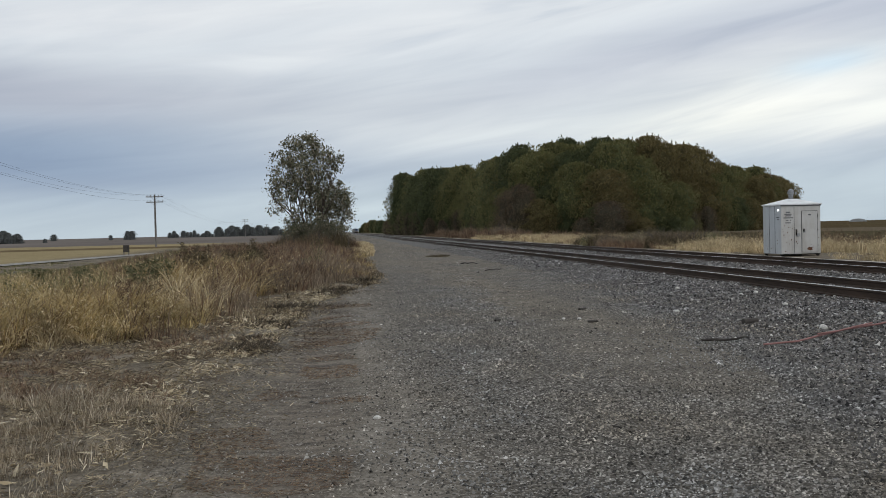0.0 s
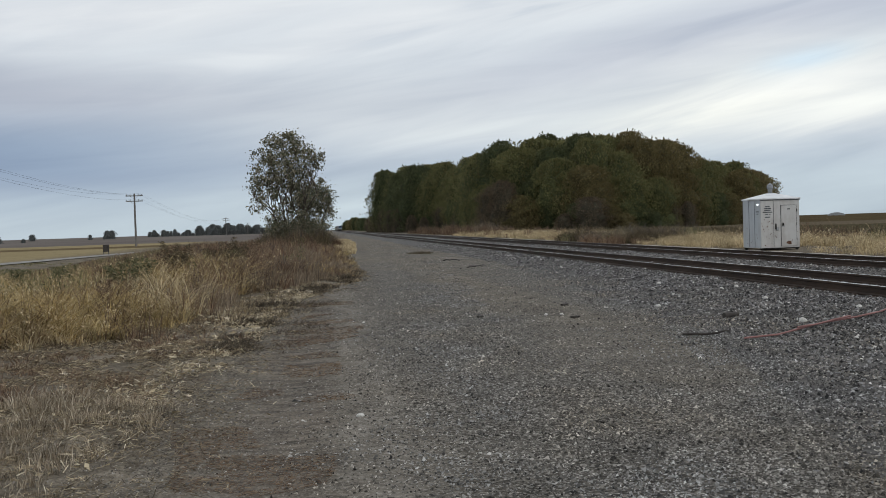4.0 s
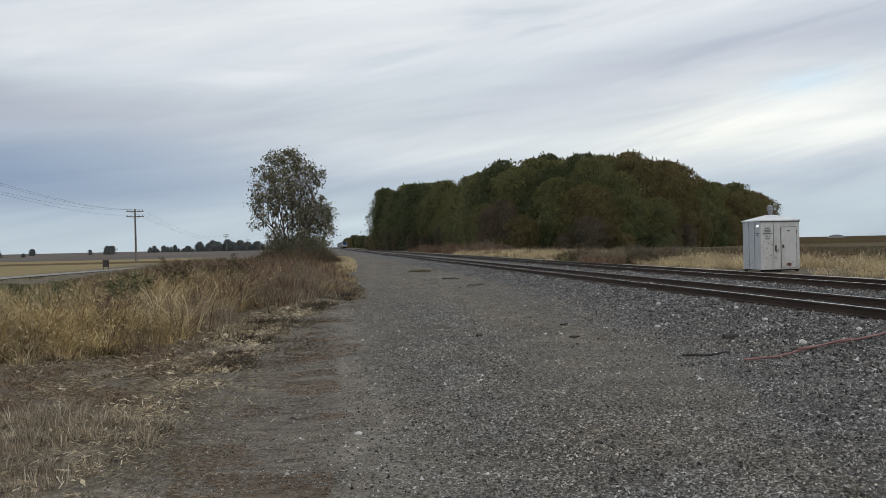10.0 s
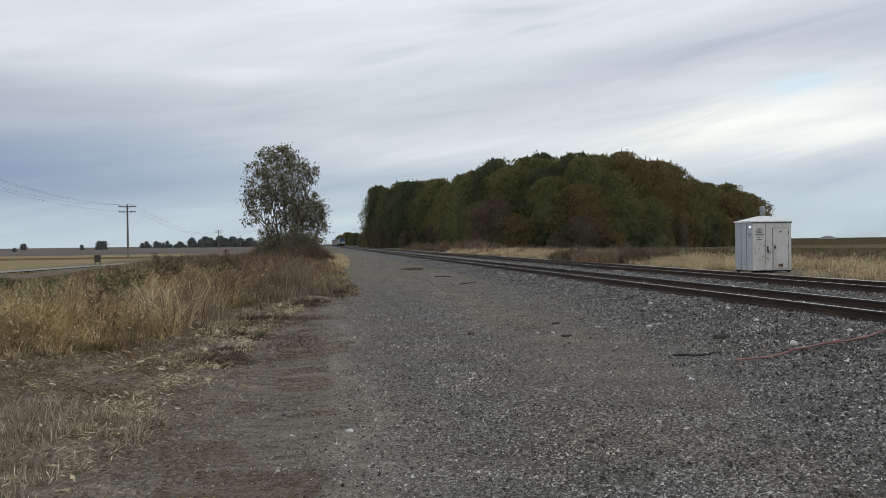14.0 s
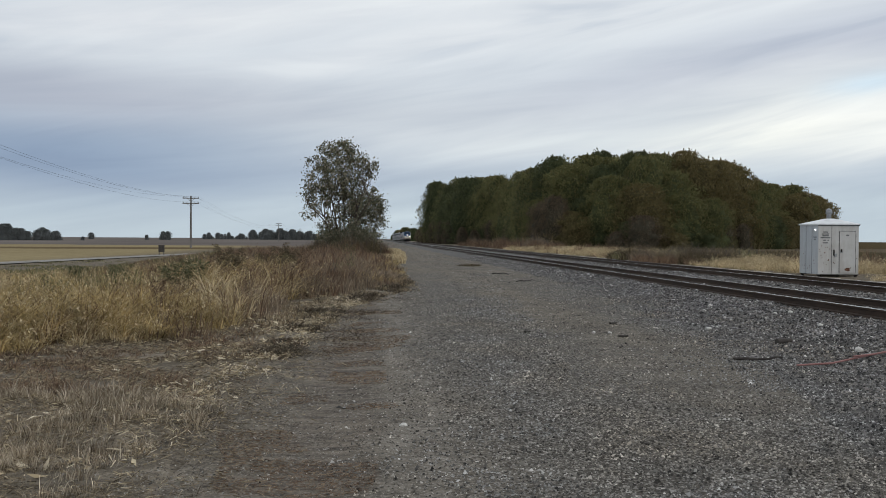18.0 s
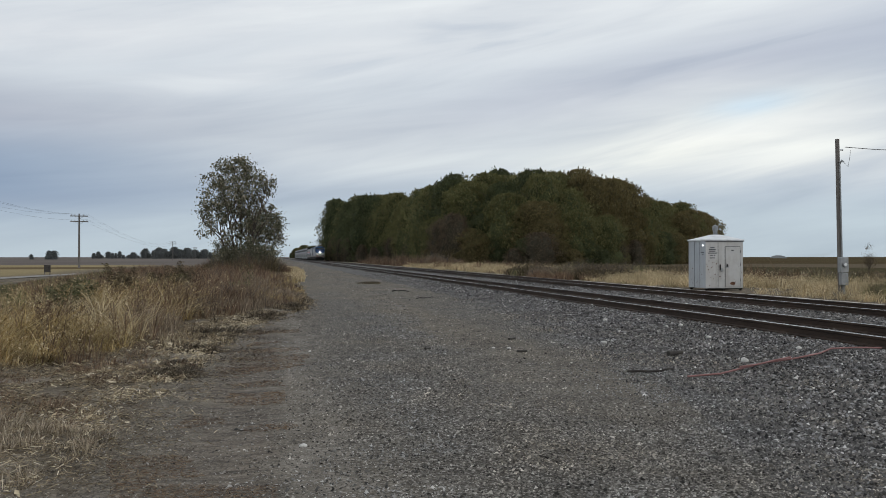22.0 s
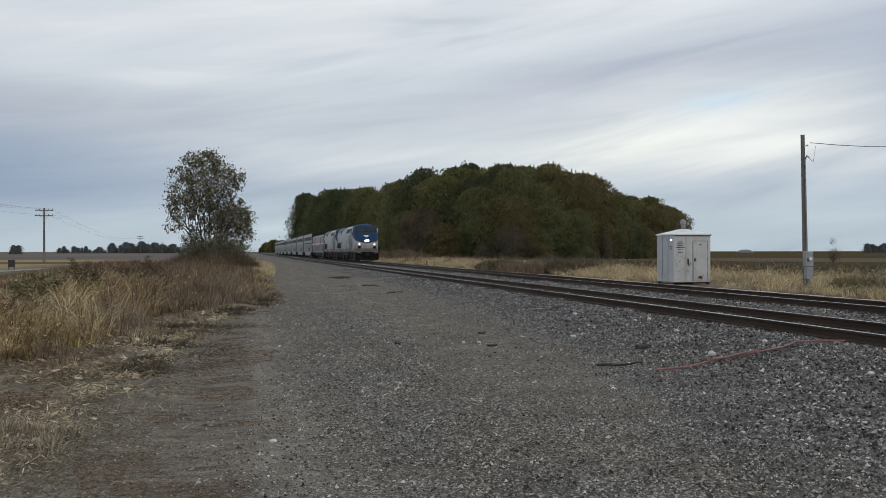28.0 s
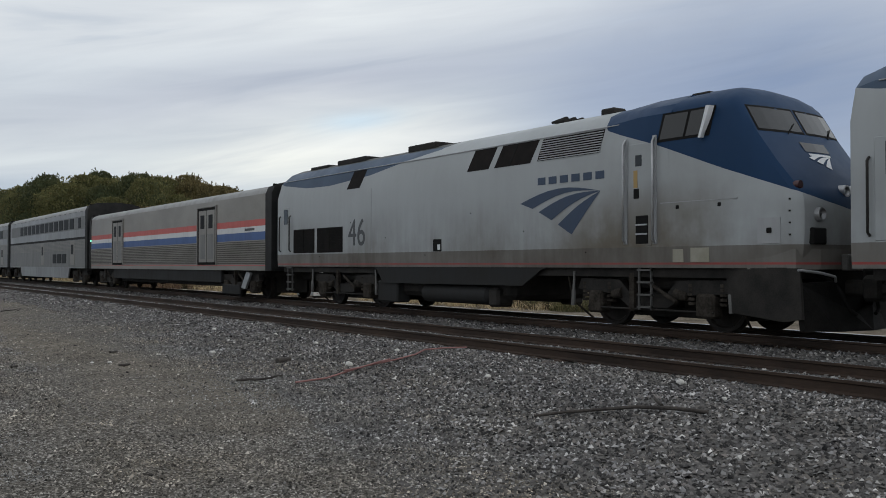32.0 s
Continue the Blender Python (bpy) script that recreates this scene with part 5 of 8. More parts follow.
# leafy weeds and dock stalks that stand up out of the dry grass
def weed_meshes(seed, material, leaves):
    rnd = random.Random(seed)
    g, C, D = G(), [], []
    for i in range(5):
        q, lean = rnd.uniform(0, 6.283), rnd.uniform(0.05, 0.30)
        top = Vector((math.cos(q) * lean, math.sin(q) * lean, rnd.uniform(0.7, 1.0)))
        g.tube([(0, 0, 0), tuple(top * 0.5 + Vector((0, 0, 0.04))), tuple(top)], [0.004, 0.003, 0.0015], 4, False)
        for k in range(leaves):
            u = rnd.uniform(0.25, 1.0)
            C.append(tuple(top * u + Vector((rnd.gauss(0, 0.035), rnd.gauss(0, 0.035), 0.03))))
            D.append((rnd.gauss(0, 1), rnd.gauss(0, 1), rnd.gauss(0.3, 0.6)))
    C, D = np.array(C), np.array(D)
    D /= np.linalg.norm(D, axis=1)[:, None]
    return g.mesh("stem", M["twig"]), sprays("leaf_mass", C, D, rng.uniform(0.025, 0.065, len(C)), M[material], 0.4)


WEEDS = [weed_meshes(61, "weed_green", 60), weed_meshes(62, "weed_green", 80), weed_meshes(63, "weed_brown", 70), weed_meshes(64, "weed_brown", 110), weed_meshes(65, "weed_olive", 260), weed_meshes(66, "weed_dark", 240)]
random.seed(12)
spots = []
for i in range(26):
    yy = random.uniform(15.5, 42.0)
    spots.append((float(tall_edge(yy)) - random.uniform(0.2, 6.5), yy, random.choice((0, 1, 2, 3, 3)), 1.1))
# denser growth behind the tall grass: olive-green bushes, then dark docks
for b0, b1, d0, d1, kind, count in ((-15.6, -14.2, 24, 34, 4, 7), (-12.4, -10.8, 20, 30, 4, 6), (-18.3, -17.0, 26, 36, 4, 6), (-9.6, -7.8, 25, 36, 5, 13), (-6.8, -5.0, 28, 44, 5, 15)):
    for i in range(count):
        b, d = radians(random.uniform(b0, b1)), random.uniform(d0, d1)
        spots.append((d * math.sin(b), d * math.cos(b), kind, 1.5))
for xx, yy, kind, wide in spots:
    lab = ("leafy olive-green weed among the dry grass", "leafy olive-green weed among the dry grass", "dock stalk with reddish-brown seeds in the dry grass", "dock stalk with reddish-brown seeds in the dry grass", "bushy dark olive weed behind the dry grass", "bushy dark-brown dead weed behind the dry grass")[kind]
    h = min(random.uniform(0.7, 1.45), random.uniform(0.8, 1.12) * float(under_view(np.array(xx), np.array(yy), 2.0)))
    t = thing("weed_plant", lab, "weed", Matrix.LocRotScale((xx, yy, -0.03), Euler((0, 0, random.uniform(0, 6.28))), (h * wide, h * wide, h)), "tall weeds")
    tagged(part("stem", WEEDS[kind][0], None, t), kind="stuff")
    tagged(part("leaf_mass", WEEDS[kind][1], None, t), kind="stuff")

# stubble, matted thatch and straw between the tall grass and the road
x, y = scatter(7000, -6.5, 0.0, 4.4, 20)
far = road_edge(y) - x
k = (far > 0.05 + (vnoise(x, y, 1.1, 71) - 0.5) * 0.9) & (x > -0.66 * y) & (rng.random(len(x)) < np.clip(0.30 + far * 0.5 - 0.06 * (y - 8), 0.10, 0.9)) & clumped(x, y, 1.5, 72, 0.46)
x, y = x[k], y[k]
h = rng.uniform(0.05, 0.30, len(x)) * (0.45 + 1.0 * vnoise(x, y, 0.8, 73))
k = y + (vnoise(x, y, 0.6, 78) - 0.5) * 5 < 10.0
tuft_field("stubble", "short grey-brown stubble in tufts on bare soil", "dead grass", x[k], y[k], 26, h[k] * 0.8, 0.085, 0.5, "grass_short", 0.0026, 0.3, False)
tuft_field("brown_stubble", "low dark-brown dead grass on bare soil", "dead grass", x[~k], y[~k], 16, h[~k] * 0.8, 0.13, 1.0, "weed_brown", 0.003, 0.4, False)
x, y = scatter(260000, -7, 1.4, 4.2, 40)
far = road_edge(y) - x
k = (x > -0.6 * y) & (rng.random(len(x)) < np.clip(0.42 + far * 0.45, 0.0, 0.95) * np.clip(1.25 - y / 60, 0.3, 1)) & clumped(x, y, 1.6, 74, 0.36)
x, y, far = x[k], y[k], far[k]
z = np.where(far < 0.2, road_z(x, y), soil_z(x, y)) + rng.uniform(0.006, 0.03, len(x))
stuff("thatch", "matted brown thatch and broken stems on the soil", "thatch", litter("thatch", x, y, z + 0.01, rng.uniform(0.015, 0.085, len(x)) * (0.7 + 0.04 * y), rng.uniform(0.0015, 0.004, len(x)) + 0.0003 * y, 0.32, M["thatch"]))
x, y = scatter(6500, -6, 0.5, 5.2, 24)
x = road_edge(y) - np.interp(y, (9, 13), (0.42, 0.15)) + (vnoise(y * 0, y, 0.5, 77) - 0.5) * 0.6 + rng.normal(0, 0.20, len(x)) * np.where(rng.random(len(x)) < 0.25, 3.5, 1.0)
k = clumped(x, y, 1.3, 76, 0.40) & (x < road_edge(y) + 0.5) & (rng.random(len(x)) < np.interp(y, (5, 8, 12, 24, 30), (0.0, 0.22, 1.0, 1.0, 0.2)))
x, y = x[k], y[k]
stuff("straw", "flattened pale straw along the edge of the verge", "straw", litter("straw", x, y, soil_z(x, y) + rng.uniform(0.015, 0.06, len(x)), rng.uniform(0.02, 0.11, len(x)), rng.uniform(0.0015, 0.006, len(x)) + 0.0006 * y, 0.35, M["husk"]))
# a low dark mat of dead weeds that creeps over the dirt of the road
x, y = scatter(5200, -1.6, 1.6, 12, 34)
k = (x < np.interp(y, (12, 16, 20, 23, 30, 34), (-0.5, -0.1, 0.5, 0.8, 1.3, 1.4)) + (vnoise(x, y, 0.7, 82) - 0.5) * 0.8) & (x > road_edge(y) - 0.5) & clumped(x, y * 1.7, 0.75, 83, 0.44)
x, y = x[k], y[k]
tuft_field("weed_mat", "low dark-brown mat of dead weeds on the road edge", "dead weeds", x, y, 20, rng.uniform(0.04, 0.15, len(x)) + 0.1 * (vnoise(x, y, 0.5, 84) > 0.6), 0.15, 1.2, "mat_brown", 0.005, 0.35, False)
x, y = scatter(46000, -1.3, 0.7, 4.6, 20)
k = (np.abs(x + 0.45 - 0.02 * y) < 0.55 + (vnoise(x, y, 0.8, 85) - 0.5) * 0.9) & clumped(x, y * 2.2, 0.9, 86, 0.52)
x, y = x[k], y[k]
stuff("matted_straw", "brown trodden straw pressed into the wheel track", "straw", litter("matted_straw", x, y, road_z(x, y) + rng.uniform(0.004, 0.014, len(x)), rng.uniform(0.015, 0.06, len(x)), rng.uniform(0.001, 0.0028, len(x)) + 0.0002 * y, 0.15, M["weed_brown"]))
x, y = scatter(640, -2.6, 1.6, 16, 90)
k = (np.abs(x - road_edge(y) + 0.15) < 0.75) & clumped(x, y, 0.8, 75, 0.42)
x, y = x[k], y[k]
tuft_field("road_edge_weeds", "dark dead weed sprouts along the edge of the road", "weeds", x, y, 22, rng.uniform(0.07, 0.28, len(x)), 0.16, 0.6, "thatch", 0.006, 0.35, False)
x, y = scatter(15000, -1.0, 3.2, 58, 125)
k = (x < road_edge(y) + 0.35) & (x > road_edge(y) - 1.3 + (vnoise(x, y, 0.4, 79) - 0.5))
stuff("grass_patch", "patch of pale straw-coloured grass beside the road", "dry grass", blades("grass_patch", x[k], y[k], 0 * x[k], rng.uniform(0.15, 0.5, k.sum()), 0.045 + 0 * x[k], rng.uniform(0.2, 0.8, k.sum()), M["grass_pale"], bend=False))
# curled corn husks blown onto the verge
x, y = scatter(4200, -6, 0.2, 4.4, 26)
k = (x < road_edge(y) + 0.5) & (rng.random(len(x)) < np.clip(0.24 + 1.1 * np.exp(-((x - road_edge(y) + 0.6) / 0.6) ** 2), 0, 1)) & clumped(x, y, 0.9, 81, 0.45)
x, y = x[k], y[k]
stuff("husk_litter", "pale curled corn husks scattered on the verge", "husk litter", flakes("husk_litter", np.stack([x, y, soil_z(x, y) + 0.03], -1), rng.uniform(0.03, 0.12, len(x)) * np.clip(0.25 + 0.075 * y, 0.5, 1.5) * np.where(rng.random(len(x)) < 0.12, 1.6, 1.0), M["husk"], 0.33, 0.3))

# east of the tracks
def clear_of_hut(x, y):
    b = np.degrees(np.arctan2(x, y))
    return ~((x > 18) & (x < 22.3) & (y > 36.5) & (y < 42.2)) & ~((b > 33.8) & (b < 35.1) & (x > 21.9) & (x < 23.9))


x, y = scatter(4900, 20.4, 40, 24, 146)
k = (x < 25.5 + y * 0.035 + (vnoise(x, y, 0.3, 91) - 0.5) * 3) & clumped(x, y, 0.22, 92, 0.36) & clear_of_hut(x, y) & ~((y < 31.5) & (x > 21.3) & (vnoise(x, y, 0.8, 191) < 0.72)) & ~((y > 58) & (y < 76) & (x > 20.2) & (x < 26))
x, y = x[k], y[k]
tuft_field("trackside_grass", "pale dry grass in tufts along the far side of the railway", "dry grass", x, y, 24, rng.uniform(0.35, 1.05, len(x)) * np.clip(0.55 + (x - 20.6) * 0.35, 0.5, 1.0), 0.26, 0.85, "grass_pale", 0.007, 0.4, False, 0.5)
x, y = scatter(2600, 20.6, 44, 26, 190)
k = (x < 30 + y * 0.06) & ~clumped(x, y, 0.22, 92, 0.40) & clear_of_hut(x, y) & ~((y < 52) & (x < 25))
x, y = x[k], y[k]
tuft_field("trackside_weeds", "brown and tan dead weeds beyond the railway", "weeds", x, y, 20, rng.uniform(0.2, 0.8, len(x)) * np.where((rng.random(len(x)) < 0.22) & (x > 22), 2.1, 1.0), 0.34, 0.5, "weed_brown", 0.012, 0.35, False)
x, y = scatter(3400, 23, 70, 24, 220)
k = (x > 25.5 + y * 0.035 + (vnoise(x, y, 0.2, 94) - 0.5) * 3) & (x < 36 + y * 0.16 + (vnoise(x, y, 0.1, 97) - 0.5) * 10) & clumped(x, y, 0.2, 96, 0.30)
x, y = x[k], y[k]
tuft_field("field_weeds", "dark olive-brown weeds at the edge of the field", "weeds", x, y, 18, rng.uniform(0.2, 0.72, len(x)) * (0.55 + 0.7 * vnoise(x, y, 0.3, 95)) * np.interp(np.hypot(x, y), (35, 65), (1.0, 1.5)), 0.5, 0.8, "weed_dark", 0.013, 0.3, False)
for i in range(30):
    yy = random.uniform(57.5, 76.0)
    shrub(random.choice((3, 3, 4, 4, 2)) if yy > 62 else random.choice((4, 2, 4)), 20.4 + 4.2 * random.random() ** 1.3, yy, random.uniform(1.2, 2.0), random.uniform(1.8, 2.8), "olive-grey scrub mound beside the railway", "trackside scrub")
for i in range(34):
    yy = random.uniform(112, 225)
    shrub(random.choice((0, 1, 0, 2)), random.uniform(21.5, 24.0) + max(0.0, 150 - yy) * 0.12, yy, random.uniform(1.6, 3.2), random.uniform(2.0, 3.4), "brown leafless scrub between the railway and the woodlot", "wood-edge scrub")
for i in range(44):
    yy = random.uniform(22.5, 31.5)
    shrub(random.choice((3, 4, 3, 3, 1)), 21.5 + (yy - 22.5) * 0.12 + 3.2 * random.random() ** 1.4, yy, random.uniform(0.6, 1.15), random.uniform(0.9, 1.5), "dark olive weed bush in the trackside grass", "trackside bushes")
for x, y, h, w in ((27.5, 42, 1.3, 1.8), (28.6, 41.0, 1.2, 1.7), (30.0, 40, 1.2, 1.8), (29.2, 43.5, 1.25, 1.6), (23.0, 66, 1.5, 2.6), (24.5, 64, 1.6, 2.8), (26.2, 63, 1.5, 2.6), (27.5, 66, 1.6, 2.8), (29.0, 68, 1.5, 2.6), (22.0, 70, 1.3, 2.4), (18.9, 63, 1.15, 1.7), (19.6, 60, 1.2, 1.7), (20.5, 62, 1.25, 1.8), (21.4, 59, 1.1, 1.6), (20.0, 66, 1.0, 1.5)):
    shrub(3 if x > 25 else 0, x, y, h, w, "bushy olive-brown weed clump beside the railway", "trackside weed clumps")

for x, y in ((5.3, 53.2), (5.9, 54.0), (5.7, 52.6)):
    shrub(4, x, y, 0.26, 0.9, "low brown weed clump at the edge of the ballast", "ballast weeds")

# ---- signal hut ----
def text_mesh(body, size, material, width=1.0):
    cu = bpy.data.curves.new("lettering", "FONT")
    cu.body, cu.size, cu.extrude, cu.align_x, cu.align_y = body, size, 0.004, "CENTER", "CENTER"
    ob = bpy.data.objects.new("lettering", cu)
    scene.collection.objects.link(ob)
    bpy.context.view_layer.update()
    me = bpy.data.meshes.new_from_object(ob.evaluated_get(bpy.context.evaluated_depsgraph_get()))
    bpy.data.objects.remove(ob)
    for v in me.vertices:
        v.co.x *= width
    me.materials.clear()
    me.materials.append(material)
    return me


def hut():
    W, D, H = 1.9, 1.8, 2.42
    t = thing("signal_hut", "small white metal railway equipment hut with rust spots on short legs", "equipment hut", pose(20.0, 39.5, -0.06))
    part("body", G().box(0, W, 0, D, 0.17, H, 0.012), M["hut_white"], t, "white painted sheet metal")
    # thin sheet that puts the side wall's shade into its colour
    part("side_shade_sheet", G().box(-0.006, 0.0, 0.03, D - 0.03, 0.19, H - 0.02), M["hut_side_shade"], t, "side wall sheet coloured darker and bluer as the shaded face")
    for y in (0.62, 1.18):
        part("wall_seam", G().box(-0.022, -0.006, y - 0.022, y + 0.022, 0.19, H - 0.03), M["hut_side_shade"], t, "raised seam on the side wall")
        part("seam_line", G().box(-0.010, -0.006, y - 0.040, y - 0.023, 0.19, H - 0.03), M["number_grey"], t)
    a = 0.045
    roof = G()
    roof.loft([[(-a, -a, H), (W + a, -a, H), (W + a, D + a, H), (-a, D + a, H)],
               [(-a, -a, H + 0.05), (W + a, -a, H + 0.05), (W + a, D + a, H + 0.05), (-a, D + a, H + 0.05)],
               [(W / 2 - 0.16, D / 2 - 0.16, H + 0.30), (W / 2 + 0.16, D / 2 - 0.16, H + 0.30), (W / 2 + 0.16, D / 2 + 0.16, H + 0.30), (W / 2 - 0.16, D / 2 + 0.16, H + 0.30)]])
    part("roof", roof, M["white_paint"], t, "low hipped sheet-metal roof")
    part("eaves_strip", G().box(-0.03, W + 0.03, -0.03, 0.0, H - 0.05, H, 0.004), M["number_grey"], t, "dark strip under the eaves")
    v = part("roof_vent", G().tube([(W / 2, D / 2, H + 0.28), (W / 2, D / 2, H + 0.52)], 0.105, 14), M["vent_steel"], t, "round roof ventilator", 50)
    part("collar", G().tube([(W / 2, D / 2, H + 0.50), (W / 2, D / 2, H + 0.54), (W / 2, D / 2, H + 0.62), (W / 2, D / 2, H + 0.66)], [0.105, 0.15, 0.15, 0.105], 14), M["vent_steel"], v, "wider ventilator collar", 40)
    part("cap", G().tube([(W / 2, D / 2, H + 0.66), (W / 2, D / 2, H + 0.70), (W / 2, D / 2, H + 0.78)], [0.14, 0.13, 0.02], 12), M["vent_steel"], v, "conical cap", 40)
    d = part("door", G().box(0.99, 1.73, -0.03, 0.0, 0.24, H - 0.30, 0.008), M["hut_white"], t, "white access door")
    for x0, x1, z0, z1 in ((0.965, 0.988, 0.23, H - 0.285), (1.732, 1.755, 0.23, H - 0.285), (0.965, 1.755, H - 0.298, H - 0.275)):
        part("door_gap", G().box(x0, x1, -0.008, 0.0, z0, z1), M["number_grey"], t, "dark gap round the door")
    part("door_handle", G().box(1.04, 1.09, -0.075, -0.03, 1.18, 1.32, 0.006), M["dark_steel"], d)
    part("handle_plate", G().box(1.02, 1.15, -0.036, -0.029, 1.14, 1.28, 0.004), M["galv"], d)
    part("rust_patch", G().prism([(1.36 + 0.10 * math.cos(k * 0.7) * (1 + 0.3 * (k % 3)), 0.40 + 0.075 * math.sin(k * 0.7) * (1 + 0.2 * (k % 2))) for k in range(9)], "y", -0.034, -0.029), M["rust"], d, "rust stain low on the door")
    for z in (0.5, 1.22, 1.85):
        part("hinge", G().tube([(1.745, -0.02, z), (1.745, -0.02, z + 0.12)], 0.018, 8), M["dark_steel"], d)
    part("padlock_box", G().box(0.74, 0.86, -0.07, 0.0, 0.97, 1.12, 0.01), M["galv"], t, "grey lock box")
    part("latch_bar", G().box(0.70, 0.745, -0.055, 0.0, 1.02, 1.30, 0.01), M["dark_steel"], t, "dark latch beside the lock box")
    part("front_seam", G().box(0.615, 0.63, -0.006, 0.0, 0.19, H - 0.05), M["number_grey"], t, "dark joint between the front panels")
    part("front_seam", G().box(0.632, 0.672, -0.012, 0.0, 0.19, H - 0.05), M["hut_white"], t)
    for w, z in ((0.22, 2.09), (0.34, 2.00), (0.30, 1.92), (0.46, 1.83), (0.05, 1.72), (0.13, 1.72), (0.26, 1.60)):
        x = 0.33 + (0.12 if w == 0.05 else -0.04 if w == 0.13 else 0.0)
        part("writing", G().box(x - w / 2, x + w / 2, -0.006, -0.001, z - 0.022, z + 0.022), M["number_grey"], t, "row of dark stencilled writing")
    part("writing", G().box(1.28, 1.42, -0.036, -0.031, 1.93, 1.98), M["number_grey"], d, "small dark label")
    for w, z in ((0.30, 1.86), (0.16, 1.76)):
        part("writing", G().box(-0.012, -0.007, 0.30 - w / 2, 0.30 + w / 2, z - 0.022, z + 0.022), M["number_grey"], t, "row of dark stencilled writing")
    rnd = random.Random(3)
    spots = [(rnd.uniform(0.04, 0.58), rnd.uniform(0.25, 1.5), rnd.uniform(0.008, 0.028), -0.001) for i in range(18)] + [(rnd.uniform(1.1, 1.68), rnd.uniform(0.3, 1.3), rnd.uniform(0.008, 0.022), -0.031) for i in range(5)] + [(0.72, 0.72, 0.03, -0.001), (0.76, 0.66, 0.022, -0.001), (1.80, 0.9, 0.024, -0.001)]
    for x, z, r, y in spots:
        part("rust_spot", G().prism([(x + r * math.cos(k * 1.05) * rnd.uniform(0.7, 1.5), z + r * math.sin(k * 1.05) * rnd.uniform(0.6, 1.2)) for k in range(6)], "y", y - 0.004, y), M["rust"], t)
    for i in range(10):
        y, z, r = rnd.uniform(0.05, 1.7), rnd.uniform(0.25, 1.2), rnd.uniform(0.012, 0.03)
        part("rust_spot", G().prism([(y + r * math.cos(k * 1.05) * rnd.uniform(0.7, 1.3), z + r * math.sin(k * 1.05) * rnd.uniform(0.7, 1.3)) for k in range(6)], "x", -0.010, -0.006), M["rust"], t)
    part("lamp", G().tube([(-0.05, 0.24, 2.19), (-0.012, 0.24, 2.19)], 0.034, 12), M["lamp_white"], t, "small lit white lamp on the wall", 50)
    for x in (0.1, 0.95, W - 0.1):
        for y in (0.1, D - 0.1):
            part("leg", G().box(x - 0.05, x + 0.05, y - 0.05, y + 0.05, -0.1, 0.17), M["dark_steel"], t)
    for y in (0.05, D - 0.2):
        part("skid", G().box(0.0, W, y, y + 0.12, 0.12, 0.17, 0.01), M["dark_steel"], t, "dark base beam")


hut()


# ---- poles and wires ----
def meter_pole():
    t = thing("utility_pole", "leaning wooden service pole with an electric meter and grey boxes", "utility pole", pose(23.95, 35.0, -0.1, 0, -1.2, 0))
    part("pole", G().tube([(0, 0, -0.3), (0, 0, 3.0), (0, 0, 6.75)], [0.115, 0.10, 0.085], 12), M["pole_wood"], t, "weathered brown wood", 50)
    part("conduit", G().tube([(0.02, -0.135, 0.9), (0.02, -0.125, 3.0), (0.02, -0.115, 5.7)], 0.03, 8), M["galv"], t, "steel conduit up the pole", 50)
    part("weatherhead", G().tube([(0.02, -0.12, 5.7), (0.06, -0.2, 5.82), (0.1, -0.26, 5.74)], 0.04, 8), M["galv"], t)
    part("insulator", G().tube([(0.1, -0.05, 6.28), (0.2, -0.1, 6.28)], [0.03, 0.045], 8), M["white_paint"], t)
    b = part("meter_box", G().box(-0.19, 0.20, -0.31, -0.10, 1.02, 1.68, 0.015), M["galv"], t, "grey meter box")
    part("meter", G().tube([(0.0, -0.31, 1.36), (0.0, -0.40, 1.36)], [0.11, 0.095], 16), M["steel_trim"], b, "round glass meter", 50)
    part("meter_face", G().tube([(0.0, -0.40, 1.36), (0.0, -0.405, 1.36)], 0.07, 14), M["white_paint"], b)
    part("switch_box", G().box(-0.15, 0.19, -0.30, -0.10, 0.48, 1.0, 0.015), M["galv"], t, "grey switch box")
    part("lower_conduit", G().tube([(0.05, -0.16, -0.1), (0.05, -0.16, 0.5)], 0.055, 8), M["galv"], t, "", 50)
    part("drip_loop", G().tube([(0.1, -0.26, 5.74), (0.35, -0.2, 5.55), (0.5, -0.12, 5.95), (0.55, -0.1, 6.25)], 0.008, 5), M["cable"], t)
    w0, w1 = Vector((24.12, 34.9, 6.30)), Vector((55, 48, 11.5))
    pts = [w0.lerp(w1, k / 16) - Vector((0, 0, 1.2 * 4 * (k / 16) * (1 - k / 16))) for k in range(17)]
    thing("service_wire", "black overhead service wire from the pole across the field", "overhead wire", geo=G().tube(pts, 0.015, 6), material=M["cable"])


meter_pole()


def line_pole(x, y, h):
    t = thing("telephone_pole", "tall wooden line pole with two crossarms in the fields", "utility pole", pose(x, y, -0.3, 0, 0, 3), "line poles")
    part("pole", G().tube([(0, 0, 0), (0, 0, h * 0.6), (0, 0, h + 0.3)], [0.17, 0.14, 0.11], 10), M["pole_wood"], t, "", 50)
    for z in (h - 0.05, h - 0.85):
        c = part("crossarm", G().box(-1.25, 1.25, -0.14, -0.02, z - 0.07, z + 0.07, 0.01), M["pole_wood"], t)
        for i in (-1.1, -0.6, 0.6, 1.1):
            part("insulator", G().tube([(i, -0.08, z + 0.07), (i, -0.08, z + 0.24)], [0.04, 0.055], 8), M["galv"], c)
        part("brace", G().tube([(-0.6, -0.08, z - 0.05), (0, -0.08, z - 0.5), (0.6, -0.08, z - 0.05)], 0.02, 5), M["galv"], t)


